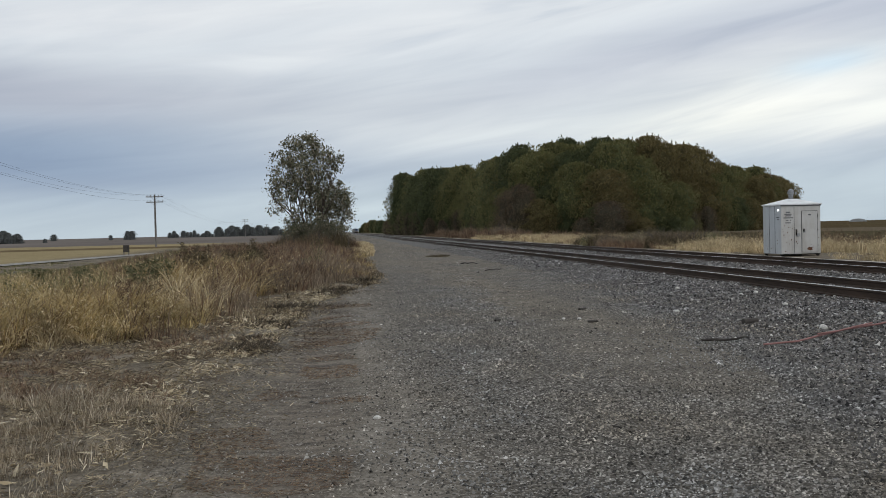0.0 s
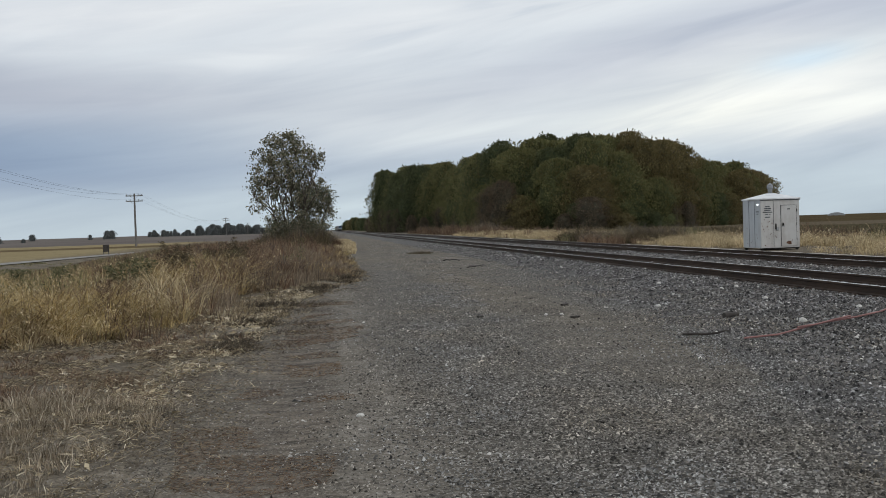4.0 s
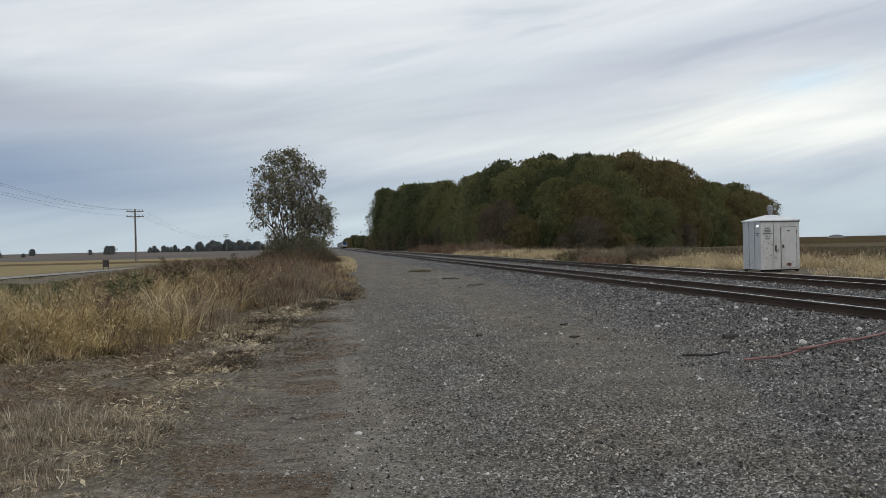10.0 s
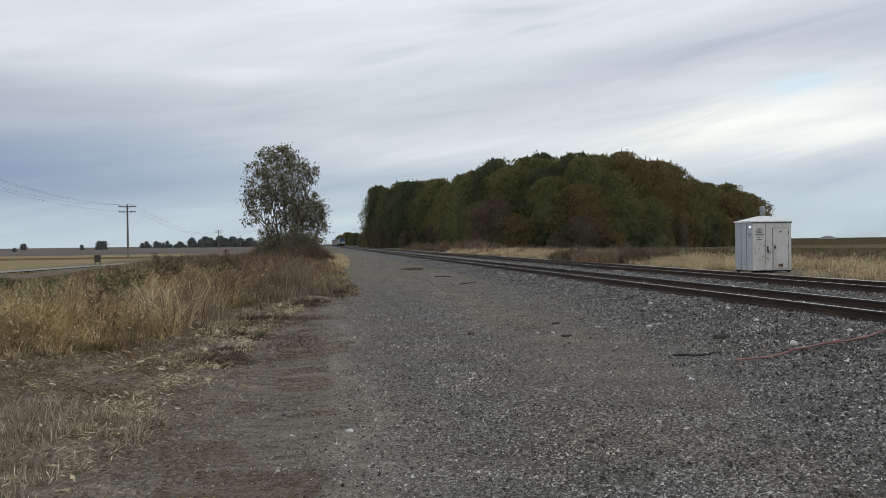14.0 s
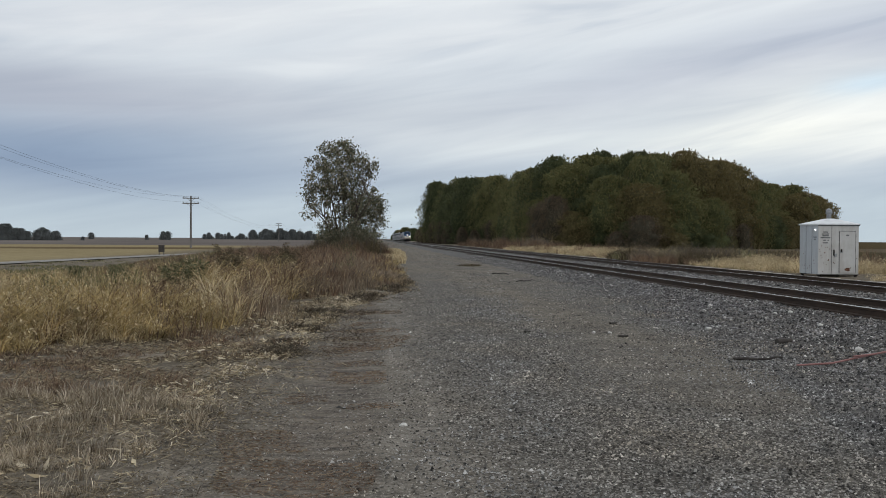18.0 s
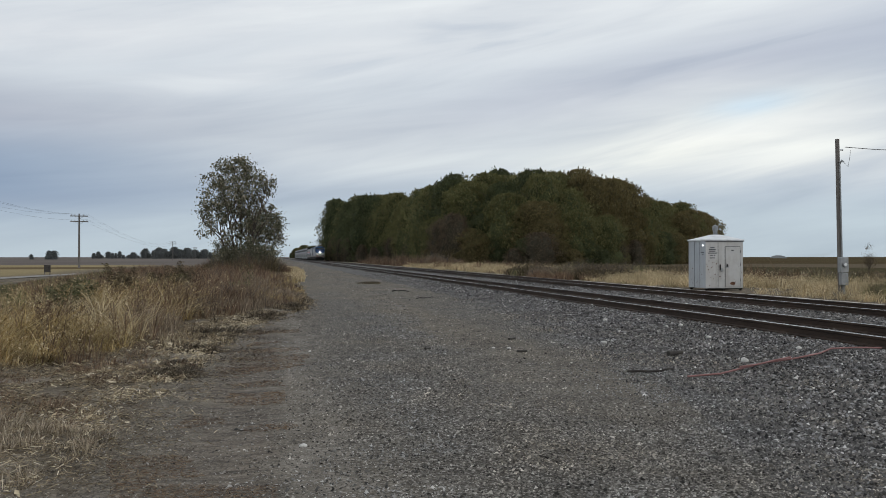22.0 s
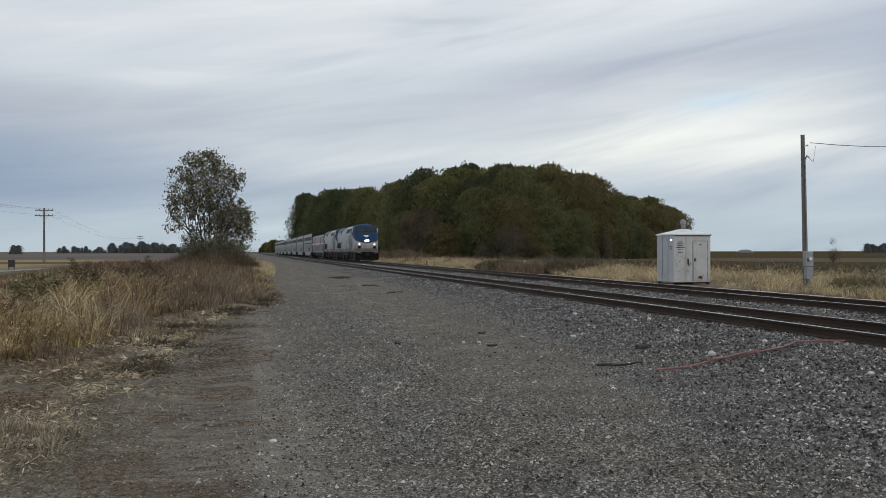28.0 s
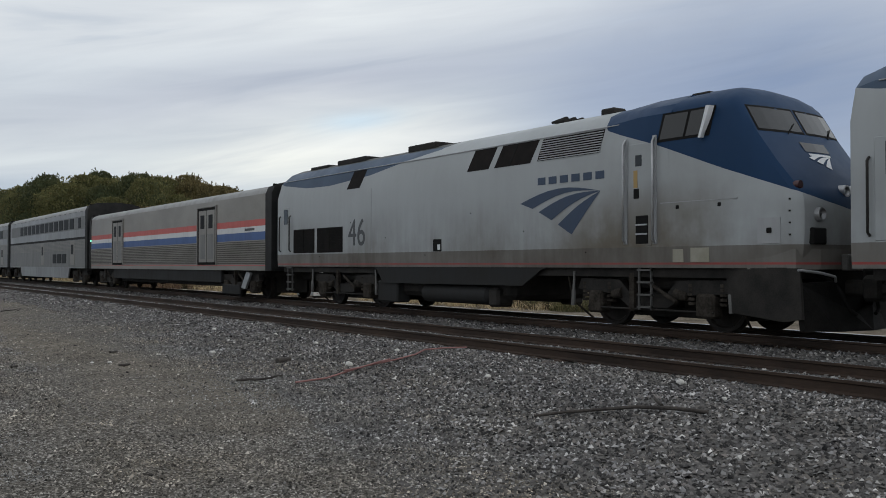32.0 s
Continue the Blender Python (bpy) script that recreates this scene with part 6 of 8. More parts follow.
LINE = [(-23.2, 40), (-28.3, 142), (-40.3, 384), (-50, 610)]
for x, y in LINE:
    line_pole(x, y, 8.0)
for (xa, ya), (xb, yb), sag in ((LINE[0], LINE[1], 1.3), (LINE[1], LINE[2], 2.6), (LINE[2], LINE[3], 2.6)):
    for off in (-1.1, 0.6, 1.1):
        for z in ((7.95, 7.15) if off == 1.1 else (7.95,)):
            pts = [Vector((xa + (xb - xa) * k / 14 + off, ya + (yb - ya) * k / 14 - 0.08, z - sag * 4 * (k / 14) * (1 - k / 14))) for k in range(15)]
            thing("line_wire", "thin overhead wire between line poles", "overhead wire", group="line wires", geo=G().tube(pts, 0.007, 4), material=M["cable"])


def field_sign(x, y):
    t = thing("field_sign", "small dark weathered board on two posts beside the farm road", "sign", pose(x, y, 0, 0, 0, 12))
    part("board", G().box(-0.26, 0.26, -0.03, 0.03, 0.28, 0.9, 0.01), M["stick"], t)
    for s in (-0.2, 0.2):
        part("post", G().box(s - 0.04, s + 0.04, 0.03, 0.11, -0.2, 0.84), M["pole_wood"], t)


field_sign(-18.9, 82)


def barn(x, y, k):
    t = thing("barn", "long dark red metal farm shed across the field", "barn", pose(x, y, 0, 0, 0, -20))
    part("wall", G().prism([(0, 0), (16 * k, 0), (16 * k, 4.8 * k), (8 * k, 7.0 * k), (0, 4.8 * k)], "x", 0, 42 * k), M["barn_red"], t, "red metal siding")
    for q in ([(-0.5, 4.7), (8, 7.05), (8, 7.2), (-0.5, 4.85)], [(8, 7.05), (16.5, 4.7), (16.5, 4.85), (8, 7.2)]):
        part("roof_slope", G().prism([(a * k, b * k) for a, b in q], "x", -0.4 * k, 42.4 * k), M["barn_red"], t, "dark red metal roofing")
    part("door", G().box(26 * k, 31 * k, -0.1 * k, 0.0, 0, 3.6 * k), M["white_paint"], t, "pale sliding door")


barn(560, 575, 1.45)


def far_shed(x, y):
    t = thing("farm_shed", "low arched grey shed on the far skyline", "shed", pose(x, y, 0, 0, 0, -30))
    arc = [(8.0 * math.cos(math.pi * k / 10), 3.1 * math.sin(math.pi * k / 10)) for k in range(11)]
    part("roof", G().prism([(9, -0.5)] + arc + [(-9, -0.5)], "y", 0, 16), M["galv"], t, "arched metal roof")
    part("mast", G().tube([(9, 2, 0), (9, 2, 5.5)], 0.06, 6), M["galv"], t, "thin mast beside the shed")


far_shed(515, 857)

# ---- loose things on the ballast and the road ----
pts = [(5.27, 10.92), (5.75, 10.97), (6.2, 11.25), (6.75, 11.6), (7.3, 11.72), (7.9, 12.05), (8.35, 12.45), (8.75, 12.45), (9.1, 12.3)]
pts = [(x, y, float(bed_z(x, y)) + 0.045) for x, y in pts]
thing("hose", "faded red rubber hose lying across the ballast", "hose", geo=G().tube(pts, 0.013, 8), material=M["hose"], smooth=60)
pts = [(6.15, 11.2), (6.5, 11.32), (6.9, 11.56), (7.2, 11.68)]
thing("hose", "short doubled end of red hose on the ballast", "hose", geo=G().tube([(x, y, float(bed_z(x, y)) + 0.075) for x, y in pts], 0.012, 8), material=M["hose"], smooth=60)


def stick(pts, r, label, z=0.03):
    thing("stick", label, "stick", geo=G().tube([(x, y, float(np.maximum(bed_z(x, y), 0)) + z + q) for x, y, q in pts], [r * (1 - 0.4 * k / (len(pts) - 1)) for k in range(len(pts))], 7), material=M["stick"], smooth=60)


stick([(7.28, 5.83, 0.0), (7.05, 6.05, 0.03), (6.75, 6.3, 0.045), (6.45, 6.5, 0.03), (6.15, 6.7, 0.02), (5.9, 6.85, 0.0)], 0.022, "long dark dead branch on the gravel")
stick([(6.98, 6.16, 0.05), (7.02, 6.28, 0.09), (7.06, 6.33, 0.10)], 0.02, "stub of a dead branch on the gravel")
stick([(4.78, 11.72, 0.0), (4.9, 11.55, 0.02), (5.02, 11.58, 0.0), (5.15, 11.46, 0.018), (5.3, 11.53, 0.03), (5.42, 11.66, 0.0)], 0.02, "dark broken stick at the edge of the ballast")
stick([(6.1, 13.3, 0.0), (6.35, 13.35, 0.01)], 0.055, "short dark piece of wood on the ballast")
stick([(5.35, 41.0, 0.0), (5.48, 40.7, 0.05), (5.6, 40.75, 0.02), (5.78, 40.2, 0.07), (5.95, 39.9, 0.02)], 0.03, "dark stick at the edge of the ballast")
stick([(5.3, 33.5, 0.0), (5.45, 33.75, 0.03), (5.6, 33.7, 0.01), (5.78, 33.95, 0.04), (5.92, 33.9, 0.0)], 0.022, "dark stick at the edge of the ballast")
stick([(4.42, 16.7, 0.0), (4.58, 16.85, 0.008)], 0.028, "short dark chip of wood on the road")
stick([(3.98, 14.5, 0.0), (4.14, 14.5, 0.008)], 0.026, "short dark chip of wood on the road")
stick([(2.55, 15.2, 0.0), (2.66, 15.3, 0.006)], 0.024, "short dark chip of wood on the road")


def stone_at(x, y, size, label):
    rnd = random.Random(int(x * 100 + y))
    bm = bmesh.new()
    bmesh.ops.create_icosphere(bm, subdivisions=2, radius=size / 2)
    for v in bm.verts:
        v.co *= 0.8 + 0.35 * noise.noise(v.co * (3.5 / size) * 0.35 + Vector((x, y, 0)))  + 0.1 * rnd.random()
        v.co.z *= 0.72
    me = bpy.data.meshes.new("stone")
    bm.to_mesh(me)
    bm.free()
    me.materials.append(M["white_stone"])
    thing("stone", label, "stone", pose(x, y, float(np.maximum(bed_z(x, y), 0.0)) + size * 0.25, 0, 0, x * 90), "pale stones", geo=me)


for x, y, s in ((3.73, 15.17, 0.085), (3.98, 15.07, 0.09), (6.7, 12.06, 0.14), (0.25, 7.65, 0.07), (5.9, 15.6, 0.13), (8.1, 12.9, 0.10), (7.3, 9.4, 0.09), (6.2, 8.4, 0.06), (8.6, 7.3, 0.10), (8.0, 6.2, 0.08), (12.3, 14.3, 0.14), (12.4, 12.2, 0.13), (11.9, 9.6, 0.1), (12.2, 19.5, 0.13), (8.3, 17.5, 0.12), (7.7, 15.1, 0.1), (12.5, 26, 0.14), (7.6, 20, 0.12)):
    stone_at(x, y, s, "pale rounded stone lying on the gravel")

# ---- the train ----
SPEED = 30.25
TRAIN = []


def loco_paint():
    """Silver sides, blue cab sweeping back along the roof, grey sill with a red line."""
    m = Mat("locomotive_paint")
    x, y, z = m.xyz()
    k = m.n("ShaderNodeMapRange")
    m.put(k.inputs["Value"], y)
    k.inputs["From Min"].default_value, k.inputs["From Max"].default_value = 0.0, 21.0
    edge = [(0.0, 2.42), (0.6, 2.44), (2.05, 2.97), (3.62, 3.56), (4.6, 3.86), (5.0, 4.0), (5.35, 4.7), (10.8, 4.7), (11.2, 4.3), (14.5, 3.86), (17.0, 3.72), (18.6, 3.76), (20.3, 3.95), (21.0, 4.1)]
    zb = m.math("MULTIPLY", m.ramp(k.outputs[0], [(a / 21.0, b / 5.0) for a, b in edge]), 5.0)
    front = m.math("MULTIPLY", m.math("SUBTRACT", 1.0, m.math("MULTIPLY", m.math("ABSOLUTE", x), 0.8), True), m.math("SUBTRACT", 1.0, m.math("MULTIPLY", m.math("SUBTRACT", y, 0.9, True), 2.0), True))
    zb = m.math("SUBTRACT", zb, m.math("MULTIPLY", front, 0.24))
    blue = m.math("GREATER_THAN", z, zb)
    n1, n2 = m.noise(0.45, 5, 0.62), m.noise(2.0, 5, 0.6, (1.0, 1.6, 0.3))
    streak = m.noise(1.1, 4, 0.6, (1.0, 3.5, 0.12))
    dirt = m.ramp(m.math("ADD", m.math("MULTIPLY", n1, 0.6), m.math("ADD", m.math("MULTIPLY", n2, 0.28), m.math("MULTIPLY", streak, 0.12))), [(0.38, 0.0), (0.66, 1.0)])
    low = m.n("ShaderNodeMapRange")
    m.put(low.inputs["Value"], z)
    low.inputs["From Min"].default_value, low.inputs["From Max"].default_value = 2.9, 1.25
    low.inputs["To Min"].default_value, low.inputs["To Max"].default_value = 0.12, 0.95
    silver = m.mix(m.math("MULTIPLY", dirt, low.outputs[0]), (0.36, 0.376, 0.382), (0.12, 0.105, 0.085))
    # brown spray thrown up round the front steps
    spray = m.math("MULTIPLY", m.ramp(k.outputs[0], [(0.06, 0.0), (0.13, 1.0), (0.24, 1.0), (0.34, 0.0)]), m.math("MULTIPLY", low.outputs[0], m.ramp(n1, [(0.35, 0.1), (0.6, 1.0)])))
    silver = m.mix(m.math("MULTIPLY", spray, 1.15, True), silver, (0.115, 0.092, 0.062))
    bluec = m.mix(m.math("MULTIPLY", dirt, 0.25), (0.004, 0.032, 0.090), (0.02, 0.03, 0.045))
    rear = m.math("GREATER_THAN", y, 9.5)
    bluec = m.mix(rear, bluec, m.mix(m.math("MULTIPLY", dirt, 0.4), (0.058, 0.092, 0.150), (0.085, 0.095, 0.10)))
    bluec = m.mix(m.math("MULTIPLY", rear, m.math("GREATER_THAN", z, 4.38)), bluec, (0.045, 0.048, 0.045))
    col = m.mix(blue, silver, bluec)
    sill = m.math("LESS_THAN", z, 1.60)
    col = m.mix(sill, col, m.mix(m.math("MULTIPLY", dirt, 0.9), (0.175, 0.165, 0.15), (0.070, 0.055, 0.040)))
    red = m.math("MULTIPLY", m.math("LESS_THAN", z, 1.30), m.math("GREATER_THAN", z, 1.262))
    col = m.mix(m.math("MULTIPLY", red, m.ramp(dirt, [(0.0, 0.95), (0.9, 0.45)])), col, (0.32, 0.04, 0.035))
    m.bump(m.noise(9, 3), 0.05, 0.01)
    return m.done(col, m.math("ADD", 0.44, m.math("MULTIPLY", dirt, 0.25)), 0.0, m.mix(blue, (0.4, 0.4, 0.4), (0.2, 0.2, 0.2)))


M["plough"] = plain("scuffed_plough", (0.006, 0.0058, 0.0055), (0.017, 0.016, 0.0148), 2.5, 0.85, bump=0.3, spec=0.1)
M["yellowed"] = plain("old_touch_up_paint", (0.24, 0.225, 0.17), (0.33, 0.31, 0.25), 3.0, 0.6)
M["loco"] = loco_paint()
M["loco_skirt"] = paint("grey_skirt", (0.028, 0.028, 0.028), 0.75, (0.034, 0.03, 0.025), 0.5, spec=0.15)


def steel_mat():
    """Dull stainless steel, streaked with road dirt."""
    m = Mat("stainless_sides")
    n1, n2 = m.noise(0.5, 5, 0.62), m.noise(1.8, 5, 0.6, (1.0, 3.0, 0.18))
    f = m.ramp(m.math("ADD", m.math("MULTIPLY", n1, 0.5), m.math("MULTIPLY", n2, 0.5)), [(0.38, 0.0), (0.72, 1.0)])
    return m.done(m.mix(m.math("MULTIPLY", f, 0.5), (0.30, 0.304, 0.308), (0.135, 0.128, 0.118)), m.math("ADD", 0.38, m.math("MULTIPLY", f, 0.2)), 0.35, 0.5)


M["band_steel"] = plain("band_steel", (0.13, 0.13, 0.128), (0.19, 0.19, 0.186), 1.4, 0.55, 0.2)
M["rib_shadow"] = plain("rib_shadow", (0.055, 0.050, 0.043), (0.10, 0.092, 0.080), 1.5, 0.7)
M["lower_steel"] = plain("lower_steel", (0.125, 0.123, 0.118), (0.21, 0.206, 0.197), 1.2, 0.5, 0.2, stretch=(1, 2.0, 0.3))
M["end_black"] = plain("sooty_end_paint", (0.008, 0.008, 0.0085), (0.026, 0.025, 0.024), 2.0, 0.75, spec=0.25)
M["stainless"] = steel_mat()
M["fluting"] = plain("smooth_dirty_steel", (0.20, 0.187, 0.168), (0.295, 0.278, 0.252), 0.8, 0.5, 0.2, stretch=(1, 0.5, 0.8))
M["rib_steel"] = plain("brown_dusted_ribs", (0.15, 0.136, 0.115), (0.25, 0.232, 0.205), 1.0, 0.55, 0.2, stretch=(1, 0.4, 1))
M["car_roof"] = paint("car_roof", (0.30, 0.298, 0.29), 0.6, amount=0.5, spec=0.3)


def wheel_mesh(r):
    g = G()
    n = 28

    def ring(rad, x):
        return [(x, rad * math.cos(6.2832 * k / n), r + rad * math.sin(6.2832 * k / n)) for k in range(n)]
    g.loft([ring(0.09, -0.11), ring(0.12, -0.10), ring(r * 0.45, -0.035), ring(r * 0.80, -0.02), ring(r * 0.86, -0.065), ring(r, -0.065), ring(r, 0.03), ring(r + 0.028, 0.04), ring(r + 0.028, 0.065), ring(r * 0.85, 0.065), ring(r * 0.8, 0.03), ring(0.1, 0.05)])
    return g.mesh("wheel", M["wheel"], 35)


WHEEL = {0.51: wheel_mesh(0.51), 0.455: wheel_mesh(0.455)}


def truck(parent, y, base, r, heavy):
    """A two-axle bogie centred at y."""
    f = G()
    for s in (-1, 1):
        x0, x1 = (s * 1.16, s * 1.34) if s > 0 else (s * 1.34, s * 1.16)
        top = 0.98 if heavy else 0.9
        f.prism([(y - base / 2 - 0.55, top - 0.22), (y - base / 2 - 0.45, top), (y - 0.75, top - 0.02), (y - 0.45, top - 0.30), (y + 0.45, top - 0.30), (y + 0.75, top - 0.02), (y + base / 2 + 0.45, top), (y + base / 2 + 0.55, top - 0.22),
                 (y + base / 2 + 0.3, top - 0.26), (y + 0.9, top - 0.30), (y + 0.5, top - 0.55), (y - 0.5, top - 0.55), (y - 0.9, top - 0.30), (y - base / 2 - 0.3, top - 0.26)], "x", x0, x1)
    f.box(-1.16, 1.16, y - 0.3, y + 0.3, 0.42, 0.72)
    f.box(-0.62, 0.62, y - base / 2 - 0.45, y + base / 2 + 0.45, 0.22, 0.86)
    f.box(-1.10, 1.10, y - base / 2 - 0.5, y + base / 2 + 0.5, 0.80, 1.02)
    t = part("truck", f, M["dark_steel"], parent, "dirty black bogie")
    for k in (-1, 1):
        yy = y + k * base / 2
        for s in (-1, 1):
            part("wheel", WHEEL[r], None, t, at=pose(s * 0.7525, yy, 0.0, 0, 0, 0 if s < 0 else 180))
            part("journal_box", G().box(s * 1.25 - 0.16, s * 1.25 + 0.16, yy - 0.21, yy + 0.21, r - 0.24, r + 0.22, 0.05), M["truck_grime"], t)
            for q in (-0.36, 0.36):
                g = G()
                for i in range(5):
                    g.tube([(s * 1.26, yy + q, r + 0.0 + i * 0.085), (s * 1.26, yy + q, r + 0.055 + i * 0.085)], [0.095, 0.095], 10)
                part("coil_spring", g, M["truck_grime"], t)
            if heavy:
                part("shock_absorber", G().tube([(s * 1.42, yy + k * 0.62, 0.40), (s * 1.42, yy + k * 0.60, 0.72), (s * 1.42, yy + k * 0.60, 0.74), (s * 1.42, yy + k * 0.57, 1.12)], [0.045, 0.045, 0.03, 0.03], 8), M["step_steel"], t, "grey shock absorber", 50)
                part("brake_cylinder", G().tube([(s * 1.30, yy - k * 0.72, 0.70), (s * 1.30, yy - k * 0.45, 0.66)], [0.12, 0.09], 10), M["truck_grime"], t, "", 50)
                part("sand_pipe", G().tube([(s * 1.36, yy + k * 0.85, 1.1), (s * 1.30, yy + k * 0.74, 0.5), (s * 0.85, yy + k * 0.60, 0.12)], 0.022, 6), M["truck_grime"], t, "", 50)
            part("brake_shoe", G().box(s * 0.76 - 0.05, s * 0.76 + 0.05, yy - k * (r + 0.10) - 0.05, yy - k * (r + 0.10) + 0.05, r - 0.2, r + 0.18), M["dark_steel"], t)
        part("axle", G().tube([(-1.2, yy, r), (1.2, yy, r)], 0.085, 10), M["wheel"], t, "", 50)
    for s in (-1, 1):
        part("damper", G().tube([(s * 1.40, y - 0.75, 0.55), (s * 1.40, y - 0.05, 0.92)], [0.05, 0.035], 8), M["truck_grime"], t, "", 50)
        part("tie_bar", G().tube([(s * 1.38, y - base / 2 - 0.2, r - 0.12), (s * 1.38, y + base / 2 + 0.2, r - 0.12)], 0.022, 6), M["dark_steel"], t, "", 50)
        part("swing_link", G().box(s * 1.36 - 0.05, s * 1.36 + 0.05, y + 0.3, y + 0.42, 0.35, 1.1), M["truck_grime"], t)
    return t


def mirrored(s, g):
    """Flips a mesh writer's points to the other side."""
    if s > 0:
        g.v = [(-x, y, z) for x, y, z in g.v]
    return g


def slanted(y0, y1, z0, z1, lean, out=0.006, deep=0.02, skew=0.0):
    """A panel on the west side's leaning upper wall; the wall runs from z 3.50 to 4.05."""
    slope = lean or 0.16 / 0.60

    def xw(z):
        return -1.52 + (z - 3.50) * slope if z > 3.50 else -1.52
    g = G()
    vs = []
    for o in (-out, deep):
        for (yy, zz) in ((y0 + skew, z0), (y1 + skew, z0), (y1 - 0, z1), (y0, z1)):
            vs.append((xw(zz) + o, yy, zz))
    return g.add(vs, [(0, 1, 2, 3), (7, 6, 5, 4), (0, 4, 5, 1), (1, 5, 6, 2), (2, 6, 7, 3), (3, 7, 4, 0)])


def emblem(g, cx, cz, w, h, face, mirror=1):
    """Three tapering swept blades that meet at the upper end."""
    for i in range(3):
        a0, a1 = i * 0.34 + 0.0, i * 0.34 + 0.23
        low, top = [], []
        for k in range(9):
            t = k / 8
            for lst, a in ((low, a0), (top, a1)):
                # from the lower left tips to the shared tip at the upper right
                ex, ez = -1.0 + 1.18 * a, 0.42 - 1.25 * a ** 1.25
                bx = ex * (1 - t) ** 1.0 + 0.62 * t
                bz = ez * (1 - t) + 0.62 * t + 0.33 * math.sin(math.pi * t) * (1 - a) * 0.9
                lst.append((cx + bx * w / 1.62 * mirror, cz + bz * h / 1.5))
        for k in range(8):
            q = [low[k], low[k + 1], top[k + 1], top[k]]
            g.add([face(u, z) for u, z in q], [(0, 1, 2, 3)])
    return g


CAB = [(-1.50, 1.2), (-1.52, 1.45), (-1.52, 2.5), (-1.52, 3.50), (-1.42, 4.15), (-1.28, 4.32), (-0.80, 4.54), (0.0, 4.66)]


def body_half(z):
    """Half the width of the cab section at a height."""
    return float(np.interp(z, [b for a, b in CAB], [-a for a, b in CAB]))


def locomotive(number, lit):
    """y runs from the front coupler at 0 to the rear at 20.75."""
    t = thing("locomotive", f"silver diesel locomotive with blue cab and grey numeral {number}" + (", lamps lit" if lit else ""), "locomotive", group="train")
    Y0, Y1 = 3.3, 20.70
    prof = [(-1.50, 1.2), (-1.52, 1.45), (-1.52, 2.5), (-1.52, 3.50), (-1.36, 4.10), (-1.12, 4.33), (-0.70, 4.50), (0.0, 4.58)]
    prof = prof + [(-x, z) for x, z in prof[-2::-1]]
    cab = CAB + [(-x, z) for x, z in CAB[-2::-1]]
    ys = [5.0, 9, 12, 15, 18, 20.35, Y1]
    rings = [[(x, Y0, z) for x, z in cab], [(x, 4.1, z) for x, z in cab]] + [[(x * (0.985 if yy == Y1 else 1), yy, z - (0.10 * (z - 3.4) if (yy == Y1 and z > 3.4) else 0)) for x, z in prof] for yy in ys]
    part("body", G().loft(rings), M["loco"], t, "silver body side with blue sweep", 25)
    # nose, in level slices
    lv = [(1.2, 0.62, 1.28, 0.86, 1.9), (1.5, 0.54, 1.31, 0.78, 1.9), (1.8, 0.52, 1.32, 0.75, 1.9), (2.25, 0.52, 1.32, 0.75, 1.9), (2.42, 0.54, 1.32, 0.77, 1.9), (2.6, 0.66, 1.32, 0.89, 1.95),
          (3.05, 1.02, 1.33, 1.26, 2.05), (3.55, 1.38, 1.34, 1.62, 2.2), (3.66, 1.45, 1.34, 1.69, 2.25), (4.05, 1.68, 1.33, 1.92, 2.4), (4.2, 1.78, 1.30, 2.02, 2.5), (4.32, 1.88, 1.18, 2.10, 2.6),
          (4.45, 2.03, 0.92, 2.22, 2.75), (4.56, 2.28, 0.6, 2.42, 2.9), (4.63, 2.65, 0.3, 2.72, 3.05), (4.655, 3.1, 0.05, 3.12, 3.2)]
    rows = []
    for z, yf, wf, yc, ysd in lv:
        w = body_half(z)
        wf = min(wf, w * 0.96)
        half = [(-w, Y0), (-w, ysd), (-(wf + (w - wf) * 0.42), yc + (ysd - yc) * 0.36), (-wf, yc), (-wf * 0.93, yc - (yc - yf) * 0.45), (-wf * 0.7, yf + (yc - yf) * 0.28), (-wf * 0.35, yf + (yc - yf) * 0.07), (0.0, yf)]
        full = half + [(-a, b) for a, b in half[-2::-1]]
        rows.append([(a, b, z) for a, b in full])
    nose = G().loft(rows, caps=False, closed=False)
    n = len(rows[0])
    nose.f.append(tuple(range((len(rows) - 1) * n, len(rows) * n)))
    part("nose", nose, M["loco"], t, "rounded blue and silver nose", 32)

    def nose_at(u, z, out=0.008):
        """A point on the nose front: u from -1 to 1 between the corners."""
        zs = [q[0] for q in lv]
        yf, yc = np.interp(z, zs, [q[1] for q in lv]), np.interp(z, zs, [q[3] for q in lv])
        wf = np.interp(z, zs, [min(q[2], body_half(q[0]) * 0.96) for q in lv])
        k = np.interp(abs(u), (0, 0.35, 0.7, 0.93, 1.0), (0, 0.07, 0.28, 0.55, 1.0))
        return (float(u * wf), float(yf + (yc - yf) * k) - out, z)

    def front_panel(u0, u1, z0, z1, out=0.01, deep=0.03):
        g = G()
        k = 4
        a = [nose_at(u0 + (u1 - u0) * i / k, z0, out) for i in range(k + 1)]
        b = [nose_at(u0 + (u1 - u0) * i / k, z1, out) for i in range(k + 1)]
        c = [(p[0], p[1] + deep, p[2]) for p in b]
        d = [(p[0], p[1] + deep, p[2]) for p in a]
        return g.loft([a, b, c, d, a], caps=False, closed=False)
